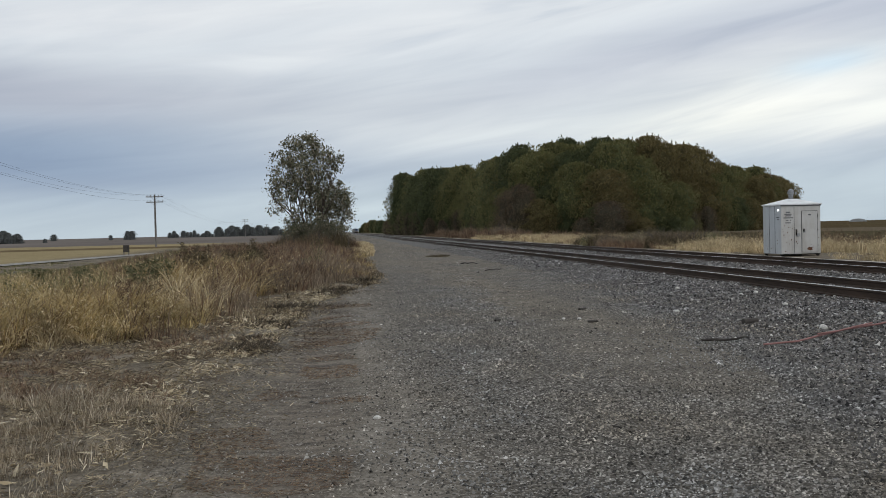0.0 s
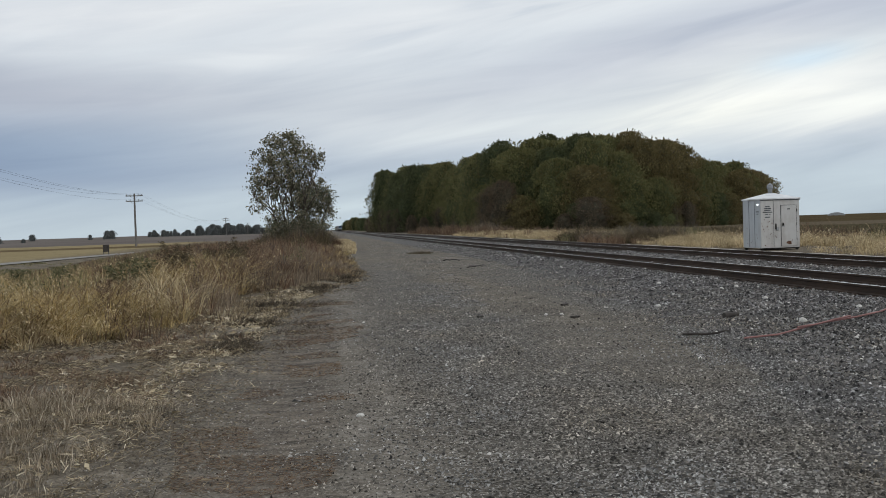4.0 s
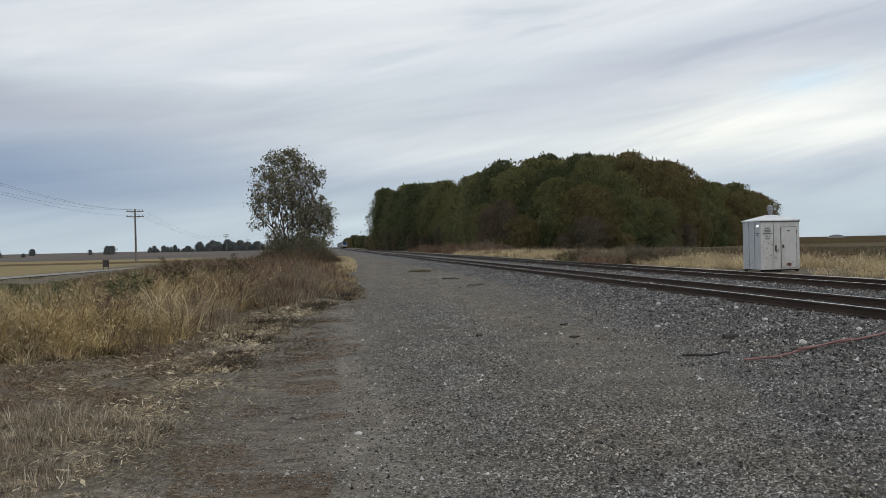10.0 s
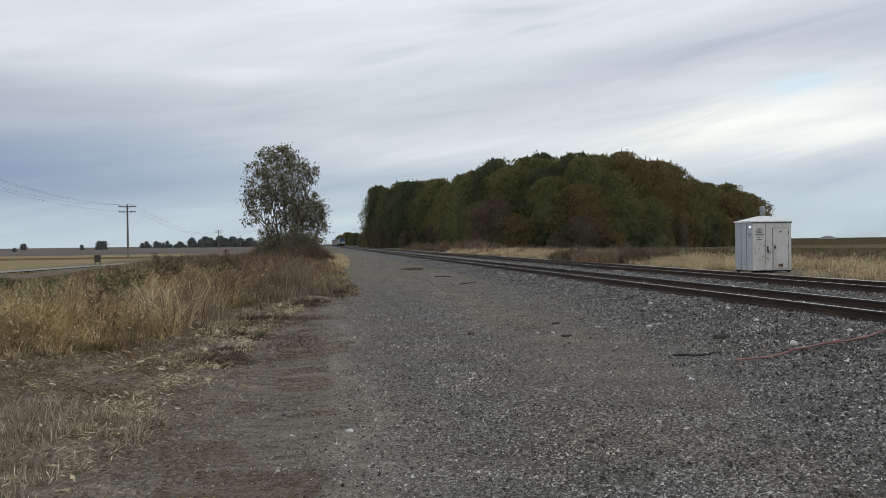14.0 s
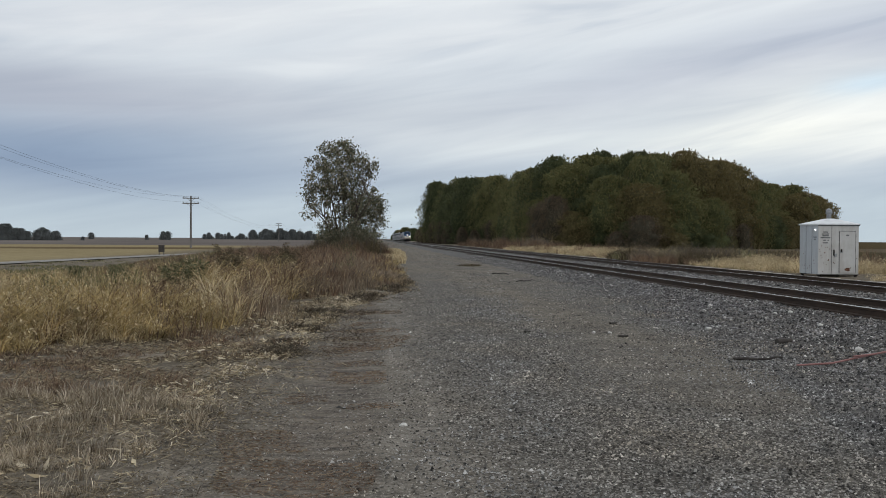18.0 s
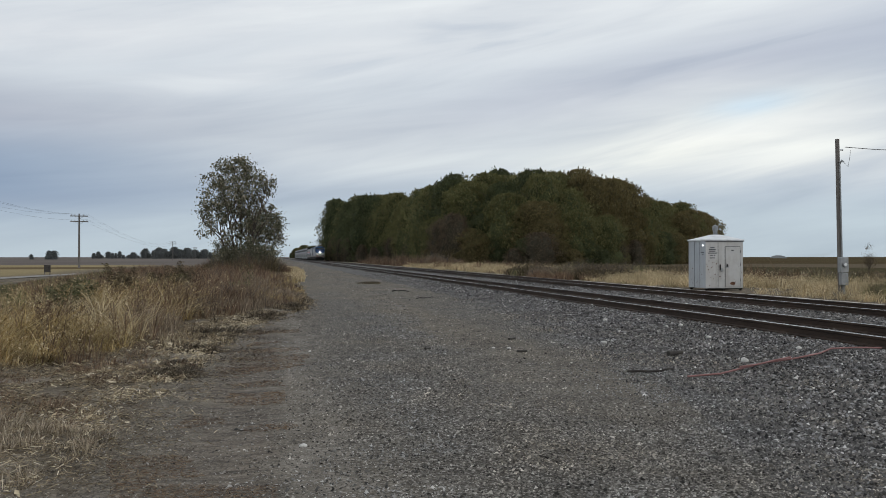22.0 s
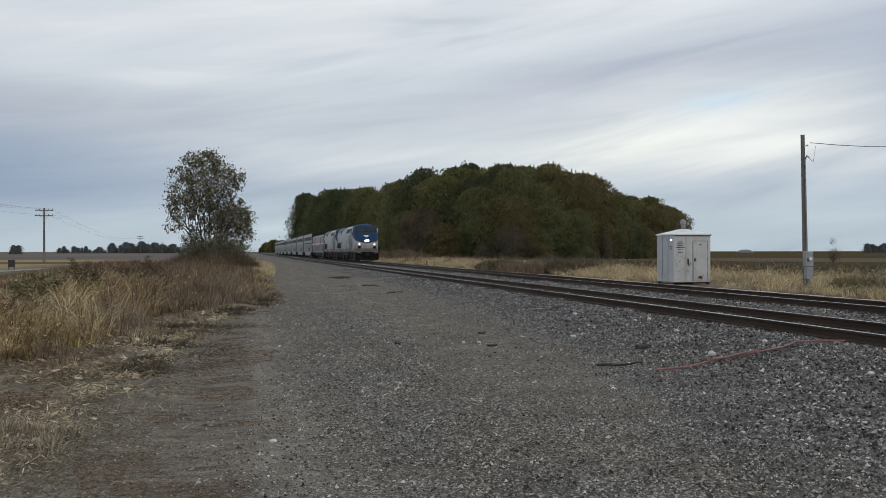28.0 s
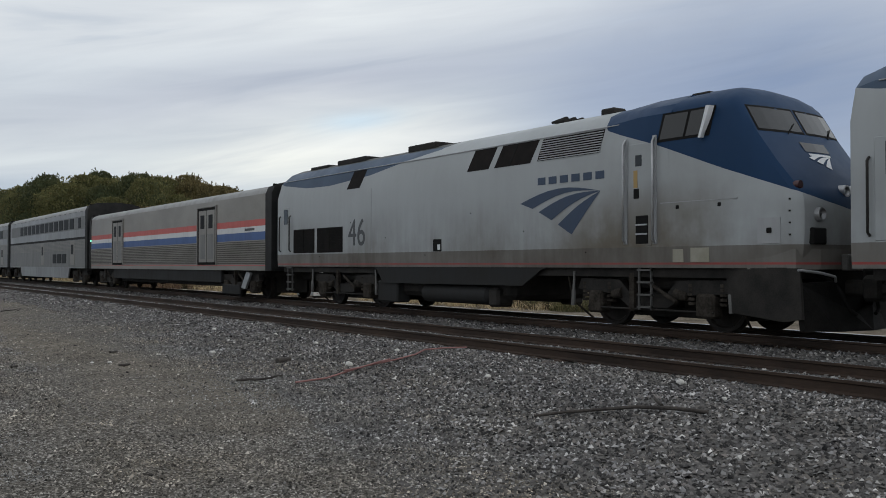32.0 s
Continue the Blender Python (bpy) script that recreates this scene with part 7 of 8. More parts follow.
    for u0, u1 in ((-0.88, -0.05), (0.05, 0.88)):
        w = part("windshield", front_panel(u0, u1, 3.65, 4.07, 0.012), M["glass_dark"], t, "dark windscreen pane")
        part("window_frame", front_panel(u0 - 0.03, u1 + 0.03, 3.61, 4.11, 0.006), M["rubber"], w)
        um = (u0 + u1) / 2
        a, b = nose_at(um + 0.05, 3.58, 0.03), nose_at(um + 0.3, 3.80, 0.03)
        part("wiper", G().tube([a, b], 0.012, 5), M["rubber"], t)
    part("number_window", front_panel(-0.28, 0.28, 3.26, 3.44, 0.012), M["glass_dark"], t, "dark marker panel above the emblem")
    g = emblem(G(), 0.0, 3.06, 0.5, 0.28, lambda u, z: nose_at(u, z, 0.014))
    part("nose_emblem", g, M["white_paint"], t, "white swept emblem")
    part("nose_name", front_panel(-0.24, 0.24, 3.185, 3.225, 0.012, 0.01), M["white_paint"], t, "white bar of the painted name")

    def lamp(name, u, z, r, mat_name, on, bulb=0.38):
        x, y, _ = nose_at(u, z)
        ring = part(name + "_ring", G().loft([[(x + q * math.cos(6.2832 * k / 18), yy, z + q * math.sin(6.2832 * k / 18)) for k in range(18)] for q, yy in ((r * 0.35, y + 0.02), (r, y - 0.065), (r + 0.025, y - 0.065), (r + 0.03, y + 0.16))], False), M["steel_trim"], t, "round lamp housing", 50)
        part("reflector", G().loft([[(x + q * math.cos(6.2832 * k / 18), yy, z + q * math.sin(6.2832 * k / 18)) for k in range(18)] for q, yy in ((r * 0.3, y + 0.012), (r * 0.98, y - 0.063))], False), M["reflector" if on and bulb > 0.3 else "steel_trim"], ring, "reflector with a warm glow of its own" if on and bulb > 0.3 else "", 50)
        part(name, G().tube([(x, y + 0.03, z), (x, y - 0.030, z)], r * bulb, 16), M[mat_name if on else "steel_trim"], ring, "bright lamp" if on else "unlit lamp", 50)

    for s in (-1, 1):
        lamp("headlight", s * 0.098, 2.53, 0.078, "headlight", lit)
        lamp("ditch_light", s * 0.69, 2.11, 0.095, "ditch", lit, 0.29)
        x, y, _ = nose_at(s * 0.9, 2.62)
        part("marker_light", G().tube([(x, y + 0.1, 2.60), (x, y - 0.05, 2.60)], 0.075, 12), M["lens_red"], t, "dark red marker lens", 50)
        x, y, _ = nose_at(s * 0.70, 1.7)
        part("front_step_well", G().box(x - 0.19, x + 0.19, y - 0.035, y + 0.12, 1.60, 1.88, 0.02), M["rubber"], t, "dark step recess")
    part("bumper_beam", G().prism([(-1.31, 0.76), (-0.9, 0.56), (0.0, 0.47), (0.9, 0.56), (1.31, 0.76), (1.46, 1.6), (-1.46, 1.6)], "z", 1.18, 1.52), M["loco"], t, "silver end beam")
    # plough and coupler
    pl = G()
    for s in (-1, 1):
        # the blade is hollow in the middle, where the coupler swings, and its wings sweep back
        pl.loft([[(0.0, 0.16, 0.15), (s * 0.8, 0.30, 0.15), (s * 1.36, 0.56, 0.16), (s * 1.43, 0.62, 0.95), (s * 0.62, 0.48, 0.98), (s * 0.45, 0.44, 0.55), (0.0, 0.42, 0.42)],
                 [(0.0, 0.26, 0.15), (s * 0.8, 0.40, 0.15), (s * 1.36, 0.66, 0.16), (s * 1.43, 0.72, 0.95), (s * 0.62, 0.58, 0.98), (s * 0.45, 0.54, 0.55), (0.0, 0.52, 0.42)]])
    part("snow_plough", pl, M["plough"], t, "dirty grey V-shaped pilot plough")
    part("coupler", G().box(-0.16, 0.16, 0.15, 1.4, 0.72, 1.0, 0.05).box(-0.22, 0.22, -0.08, 0.26, 0.64, 1.08, 0.06), M["dark_steel"], t, "black knuckle coupler")
    part("coupler_pocket", G().box(-0.44, 0.44, 0.58, 1.6, 0.45, 1.20, 0.04), M["rubber"], t)
    part("step_plate", G().box(-0.42, 0.42, 0.36, 0.50, 1.16, 1.44, 0.02), M["step_steel"], t, "grey plate over the coupler")
    for s in (-1, 1):
        part("air_hose", G().tube([(s * 0.5, 0.78, 1.1), (s * 0.56, 0.45, 0.85), (s * 0.45, 0.32, 0.5), (s * 0.3, 0.3, 0.42)], 0.035, 7), M["rubber"], t, "", 50)
        part("front_handrail", G().tube([(s * 0.70, 0.42, 0.98), (s * 0.82, 0.36, 1.06), (s * 1.1, 0.42, 1.12), (s * 1.46, 0.62, 1.17)], 0.024, 7), M["galv"], t, "light steel grab bar", 50)
        part("side_skirt", G().prism([(0.60, 1.2), (2.05, 1.2), (2.0, 0.42), (0.9, 0.30), (0.55, 0.36)], "x", s * 1.42 - 0.03, s * 1.42 + 0.03), M["dark_steel"], t, "dirty black side skirt below the nose")
    # side fittings on both sides
    for s in (-1, 1):
        sx = -1 if s < 0 else 1

        def side(g):
            return mirrored(s, g)
        part("rear_window", side(slanted(14.77, 15.54, 3.52, 4.06, 0, skew=0.22)), M["grille"], t, "dark rear intake")
        part("intake_window", side(slanted(8.64, 9.5, 3.54, 4.06, 0, skew=0.18)), M["grille"], t, "dark intake window")
        w = part("intake_window", side(slanted(7.12, 8.42, 3.54, 4.06, 0, skew=0.18)), M["grille"], t, "dark intake window")
        part("mullion", side(slanted(7.84, 7.89, 3.54, 4.06, 0, 0.012, skew=0.18)), M["rubber"], w)
        lo = part("louver_panel", side(slanted(5.08, 7.0, 3.56, 4.05, 0, skew=0.06)), M["grille"], t, "louvred vent")
        for i in range(9):
            z = 3.57 + i * 0.053
            part("slat", side(slanted(5.1, 7.0, z, z + 0.02, 0, 0.028, 0.0, skew=0.0)), M["louver"], lo)
        cw = part("cab_window", side(slanted(2.28, 3.50, 3.59, 4.14, 0.154, 0.008, skew=0.08)), M["rubber"], t, "cab side window in a dark frame")
        part("pane", side(slanted(2.88, 3.44, 3.64, 4.10, 0.154, 0.014, skew=0.08)), M["glass_dark"], cw)
        part("pane", side(slanted(2.36, 2.82, 3.64, 4.10, 0.154, 0.014, skew=0.08)), M["glass_dark"], cw)
        # crew door: recess, rails, steps, windows
        d = part("crew_door", side(G().box(-1.532, -1.50, 3.70, 4.30, 1.62, 3.62, 0.01)), M["loco"], t, "narrow silver crew door")
        part("door_window", side(G().box(-1.540, -1.52, 3.95, 4.12, 3.18, 3.40, 0.01)), M["glass_dark"], d)
        part("door_latch", side(G().box(-1.545, -1.53, 4.02, 4.16, 2.55, 2.74, 0.01)), M["rubber"], d)
        part("yellow_plate", side(G().box(-1.538, -1.52, 4.06, 4.16, 2.76, 3.10)), M["yellow"], d)
        part("step_recess", side(G().box(-1.545, -1.50, 3.78, 4.12, 1.66, 2.22, 0.02)), M["rubber"], t, "dark step recess")
        for z in (1.84, 2.02):
            part("step", side(G().box(-1.56, -1.50, 3.80, 4.10, z, z + 0.03)), M["steel_trim"], t)
        for yy in (3.62, 4.38):
            part("handrail", side(G().tube([(-1.53, yy, 1.68), (-1.60, yy, 1.74), (-1.60, yy, 3.62), (-1.53, yy, 3.72)], 0.026, 7)), M["steel_trim"], t, "bright steel handrail", 50)
            part("rail_shadow_strip", side(G().box(-1.545, -1.52, yy - 0.045, yy + 0.045, 1.66, 3.74)), M["louver"], t)
        for y0, y1, zz in ((3.78, 4.12, 0), (19.62, 19.98, 0)):
            ld = part("ladder", side(G().box(-1.46, -1.42, y0, y0 + 0.035, 0.38, 1.3).box(-1.46, -1.42, y1 - 0.035, y1, 0.38, 1.3)), M["step_steel"], t, "steel side ladder")
            for z in (0.42, 0.66, 0.9, 1.14):
                part("rung", side(G().box(-1.50, -1.38, y0, y1, z, z + 0.035)), M["step_steel"], ld)
        # rear grilles and door
        for y0, y1 in ((17.87, 19.38), (16.0, 17.68)):
            gr = part("radiator_grille", side(G().box(-1.536, -1.50, y0, y1, 1.64, 2.42, 0.01)), M["grille"], t, "dark brown radiator grille")
            g = G()
            for i in range(15):
                g.box(-1.548, -1.534, y0 + 0.04, y1 - 0.04, 1.68 + i * 0.049, 1.695 + i * 0.049)
            tagged(part("grille_slats", side(g), M["rubber"], gr), kind="stuff")
            part("centre_bar", side(G().box(-1.552, -1.534, (y0 + y1) / 2 - 0.012, (y0 + y1) / 2 + 0.012, 1.66, 2.40)), M["rubber"], gr)
        part("roof_gutter", side(G().tube([(-1.375, 3.4, 4.085), (-1.375, 20.3, 4.085)], 0.014, 5)), M["steel_trim"], t, "bright gutter along the roof edge")
        rd = part("rear_door", side(G().box(-1.532, -1.50, 19.68, 20.30, 1.62, 3.2, 0.01)), M["loco"], t, "narrow silver rear door")
        part("door_window", side(G().box(-1.542, -1.53, 19.82, 20.12, 2.62, 3.12, 0.02)), M["glass_dark"], rd)
        for yy in (19.6, 20.38):
            part("handrail", side(G().tube([(-1.53, yy, 1.7), (-1.59, yy, 1.75), (-1.59, yy, 2.85), (-1.53, yy, 2.9)], 0.022, 7)), M["dark_steel"], t, "", 50)
        # hatches, latches, panel seams
        part("fuel_hatch", side(G().box(-1.532, -1.50, 10.76, 11.14, 1.60, 1.92, 0.02)), M["rubber"], t, "small dark fuel filler recess")
        part("filler_cap", side(G().box(-1.545, -1.53, 10.80, 10.92, 1.64, 1.78, 0.02)), M["white_paint"], t)
        part("panel_seam", side(G().box(-1.524, -1.51, 14.28, 14.30, 1.64, 3.46)), M["louver"], t)
        part("panel_seam", side(G().box(-1.524, -1.51, 1.75, 3.5, 2.42, 2.435)), M["louver"], t)
        for z in (1.75, 1.95, 2.15, 2.35):
            part("corner_bolt", side(G().box(-1.352, -1.33, 0.83, 0.86, z, z + 0.03)), M["rubber"], t)
        for yy in (2.1, 3.05):
            part("latch", side(G().box(-1.535, -1.51, yy, yy + 0.07, 2.30, 2.37, 0.01)), M["rubber"], t)
        fh = part("front_hatch", side(G().prism([(-1.380, 1.0), (-1.450, 1.40), (-1.425, 1.40), (-1.355, 1.0)], "z", 1.62, 2.06)), M["louver"], t, "small square access hatch")
        part("hatch_latch", side(G().box(-1.437, -1.40, 1.15, 1.24, 1.80, 1.89, 0.01)), M["rubber"], fh)
        part("sill_patch", side(G().box(-1.523, -1.50, 2.36, 2.78, 1.31, 1.57)), M["yellowed"], t, "bare repainted patch on the sill")
        part("sill_patch", side(G().box(-1.5225, -1.50, 2.95, 3.20, 1.31, 1.55)), M["yellowed"], t, "second bare patch on the sill")
        for k in range(7):
            part("bolt_cover", side(G().box(-1.527, -1.51, 5.5 + k * 2.0, 5.53 + k * 2.0, 1.5 + (k % 3) * 0.5, 1.53 + (k % 3) * 0.5)), M["rubber"], t)
        # emblem, name bar, numeral
        face = (lambda u, z: (-1.5265, u, z)) if s < 0 else (lambda u, z: (1.5265, u, z))
        # the blades meet at the upper end towards the cab
        g = emblem(G(), 6.05, 2.36, 2.55, 1.0, face, -1)
        part("emblem", g, M["logo_blue"], t, "dark grey-blue swept three-blade emblem")
        for k in range(6):
            part("name_block", side(G().box(-1.5265, -1.52, 4.97 + k * 0.36, 5.22 + k * 0.36, 3.02, 3.18)), M["logo_blue"], t, "dark grey-blue block of the painted name")
        me = NUMERALS[number]
        nm = part("numeral", me, None, t, f"large dark grey numeral {number}", at=pose(-1.524, 15.14, 2.17, 90, 0, -90) if s < 0 else pose(1.524, 15.14, 2.17, 90, 0, 90))
        # tank skirt and tanks under the floor
        part("tank_skirt", side(G().prism([(6.75, 1.2), (14.2, 1.2), (14.0, 1.1), (13.7, 0.75), (7.6, 0.78), (6.95, 1.15)], "x", -1.49, -1.42)), M["loco_skirt"], t, "dark grey fuel tank skirt")
        part("equipment_box", side(G().box(-1.45, -1.0, 13.0, 14.05, 0.22, 0.82, 0.04)), M["loco_skirt"], t, "grey equipment box under the frame")
        part("air_tank", side(G().tube([(-1.2, 9.0, 0.52), (-1.2, 9.1, 0.52), (-1.2, 11.8, 0.52), (-1.2, 11.9, 0.52)], [0.15, 0.24, 0.24, 0.15], 14)), M["loco_skirt"], t, "cylindrical air tank", 40)
        part("tank_end", side(G().box(-1.4, -0.9, 8.6, 9.0, 0.25, 0.7, 0.06)), M["dark_steel"], t)
    part("fuel_tank", G().box(-1.25, 1.25, 8.2, 13.2, 0.42, 1.2, 0.12), M["dark_steel"], t, "black fuel tank")
    part("underframe", G().box(-1.40, 1.40, 0.9, 20.4, 1.02, 1.21), M["dark_steel"], t, "dark frame")
    for yc in (4.0, 16.2):
        truck(t, yc - 0.02, 2.8, 0.51, True)
    # roof fittings
    for y0, y1, x0, x1, z0, z1 in ((2.95, 3.40, -0.75, -0.35, 4.44, 4.58), (2.95, 3.40, 0.35, 0.75, 4.44, 4.58), (5.6, 6.0, -0.6, -0.2, 4.48, 4.66), (4.5, 4.7, -0.3, -0.1, 4.5, 4.64), (12.0, 13.4, -0.85, 0.85, 4.42, 4.62), (15.8, 17.6, -0.85, 0.85, 4.42, 4.60), (18.3, 19.6, -0.8, 0.8, 4.44, 4.56)):
        part("roof_unit", G().box(x0, x1, y0, y1, z0, z1, 0.03), M["dark_steel"], t, "low dark roof hatch")
    hn = part("horn_bracket", G().box(-0.35, 0.35, 7.6, 7.7, 4.55, 4.60), M["dark_steel"], t)
    for i in range(4):
        part("horn", G().tube([(-0.3 + i * 0.2, 7.9, 4.64), (-0.3 + i * 0.2, 7.4 - 0.06 * i, 4.64)], [0.03, 0.085], 10), M["dark_steel"], hn, "", 50)
    part("antenna", G().tube([(0.1, 14.4, 4.56), (0.1, 14.4, 4.85)], 0.03, 6), M["dark_steel"], t)
    part("rear_diaphragm", G().box(-0.75, 0.75, 20.66, 20.98, 1.1, 3.5, 0.06), M["rubber"], t, "black rubber gangway")
    part("rear_coupler", G().box(-0.16, 0.16, 20.3, 21.2, 0.74, 0.98, 0.05), M["dark_steel"], t)
    for s in (-1, 1):
        m = part("mirror", G().prism([(2.48, 3.56), (2.54, 3.56), (2.36, 4.12), (2.28, 4.12)], "x", s * 1.53 - 0.07, s * 1.53 + 0.07), M["white_paint"], t, "white mirror plate beside the cab window")
    return t


NUMERALS = {k: text_mesh(k, 1.13, M["number_grey"], 0.92) for k in ("22", "46")}
TRAIN.append((locomotive("22", True), 0.0))
TRAIN.append((locomotive("46", False), 21.03))


def car_shell(length, half, z0, shoulder, top, mat_body, mat_roof, t, label):
    ys = [0.28, 0.45, length * 0.25, length * 0.5, length * 0.75, length - 0.45, length - 0.28]
    sec = [(-half, z0), (-half, z0 + 0.8), (-half, shoulder - 0.3), (-half + 0.02, shoulder)]
    rings = []
    for yy in ys:
        q = 0.97 if yy in (ys[0], ys[-1]) else 1.0
        rings.append([(x * q, yy, z) for x, z in sec] + [(-x * q, yy, z) for x, z in sec[::-1]])
    part("body", G().loft(rings), mat_body, t, label, 30)
    arc = [(-half + 0.02, shoulder + 0.0)] + [(-(half - 0.02) * math.cos(a) ** 0.8, shoulder + (top - shoulder) * math.sin(a) ** 0.9) for a in (0.25, 0.5, 0.8, 1.15)] + [(0, top)]
    arc = arc + [(-x, z) for x, z in arc[-2::-1]]
    part("roof", G().loft([[(x, yy, z) for x, z in arc] for yy in (ys[0], length * 0.5, ys[-1])]), mat_roof, t, "curved roof", 40)


def car_end(t, length, half, z0, z1):
    for yy in (0.0, length - 0.28):
        part("diaphragm", G().box(-0.62, 0.62, yy, yy + 0.28, 1.0, 3.1, 0.04), M["rubber"], t, "black gangway bellows")
        part("end_sheet", G().box(-1.40, 1.40, yy + (0.20 if yy == 0 else 0.0), yy + (0.29 if yy == 0 else 0.08), z0, z1), M["rubber"], t, "black end wall")
    # the weathered black end section, a little proud of the body
    for ya, yb in ((0.10, 0.62), (length - 0.42, length - 0.10)):
        sec = [(-half - 0.008, z0), (-half - 0.008, z1 - 0.35), (-half * 0.93, z1 - 0.10), (-half * 0.66, z1 + 0.06), (0.0, z1 + 0.14)]
        sec = sec + [(-x, z) for x, z in sec[-2::-1]]
        part("end_cap", G().loft([[(x, yy, z) for x, z in sec] for yy in (ya, yb)]), M["end_black"], t, "sooty black end of the car", 40)
    for yy in (-0.15, length - 0.55):
        part("coupler", G().box(-0.15, 0.15, yy, yy + 0.7, 0.72, 0.98, 0.04), M["dark_steel"], t)


def baggage_car():
    L = 25.3
    t = thing("baggage_car", "stainless steel baggage car with red, white and blue stripes", "baggage car", group="train")
    car_shell(L, 1.52, 1.05, 3.80, 4.20, M["fluting"], M["car_roof"], t, "dull stainless steel sides")
    for s in (-1, 1):
        for z0, z1, m, w in ((2.66, 2.90, "stripe_red", "red"), (2.45, 2.66, "stripe_white", "white"), (2.16, 2.45, "stripe_blue", "blue")):
            part("stripe", mirrored(s, G().box(-1.526, -1.50, 0.5, L - 0.5, z0, z1)), M[m], t, f"{w} painted stripe")
        part("red_line", mirrored(s, G().box(-1.528, -1.50, 0.5, L - 0.5, 1.22, 1.245)), M["stripe_red"], t)
        # a dark sheet behind the ribs paints the shade in their gaps
        part("rib_shade_sheet", mirrored(s, G().box(-1.527, -1.50, 0.6, L - 0.5, 1.29, 2.12)), M["rib_shadow"], t, "dark backing that paints the shade between the ribs")
        for i in range(10):
            part("fluted_rib", mirrored(s, G().box(-1.550, -1.51, 0.6, L - 0.5, 1.31 + i * 0.081, 1.355 + i * 0.081, 0.008)), M["rib_steel"], t)
        for y0, y1 in ((5.35, 7.4), (18.4, 20.3)):
            # black box, proud of the wall, stands in for the recess shade
            d = part("cargo_door", mirrored(s, G().box(-1.562, -1.48, y0, y1, 1.26, 3.56, 0.02)), M["rubber"], t, "sliding cargo door on a black box painted as its shaded recess")
            w = (y1 - y0 - 0.34) / 2
            for a in (y0 + 0.10, y0 + 0.16 + w):
                lf = part("door_leaf", mirrored(s, G().box(-1.574, -1.55, a, a + w, 1.36, 3.46, 0.02)), M["fluting"], d, "grey dirty door leaf")
                part("leaf_pane", mirrored(s, G().box(-1.580, -1.56, a + 0.2, a + w - 0.2, 2.72, 3.28, 0.02)), M["window_dark"], lf)
                part("leaf_panel", mirrored(s, G().box(-1.581, -1.56, a + 0.12, a + w - 0.12, 1.48, 2.5, 0.02)), M["lower_steel"], lf)
            part("door_frame", mirrored(s, G().box(-1.580, -1.50, y0 - 0.06, y0 - 0.003, 1.24, 3.58).box(-1.580, -1.50, y1 + 0.003, y1 + 0.06, 1.24, 3.58).box(-1.580, -1.50, y0 - 0.06, y1 + 0.06, 3.582, 3.63)), M["fluting"], d, "raised door frame")
        part("writing", mirrored(s, G().box(-1.530, -1.52, 1.6, 2.5, 2.51, 2.60)), M["number_grey"], t, "small grey lettering on the white stripe")
        part("side_sill", mirrored(s, G().box(-1.47, -1.35, 5.0, L - 5.0, 0.55, 1.06, 0.02)), M["loco_skirt"], t, "dark grey skirt")
        part("step_bracket", mirrored(s, G().prism([(2.0, 0.95), (2.4, 1.0), (2.9, 0.4), (2.5, 0.36)], "x", -1.5, -1.42)), M["galv"], t, "grey brake bracket")
        part("truck_guard", mirrored(s, G().box(-1.42, -1.36, 3.2, 5.0, 0.12, 0.5, 0.03)), M["loco_skirt"], t)
    part("under_gear", G().box(-1.2, 1.2, 5.5, L - 5.5, 0.4, 1.06, 0.05), M["dark_steel"], t)
    truck(t, 3.4, 2.6, 0.455, False)
    truck(t, L - 3.4, 2.6, 0.455, False)
    car_end(t, L, 1.53, 1.05, 4.12)
    part("marker_light", G().box(-1.56, -1.5, L - 0.42, L - 0.32, 2.58, 2.66), M["marker"], t, "small green marker lamp")
    return t


def window(t, s, y0, y1, z0, z1, label="tinted coach window"):
    w = part("window", mirrored(s, G().box(-1.572, -1.50, y0, y1, z0, z1, 0.012)), M["window_dark"], t, label)
    return w


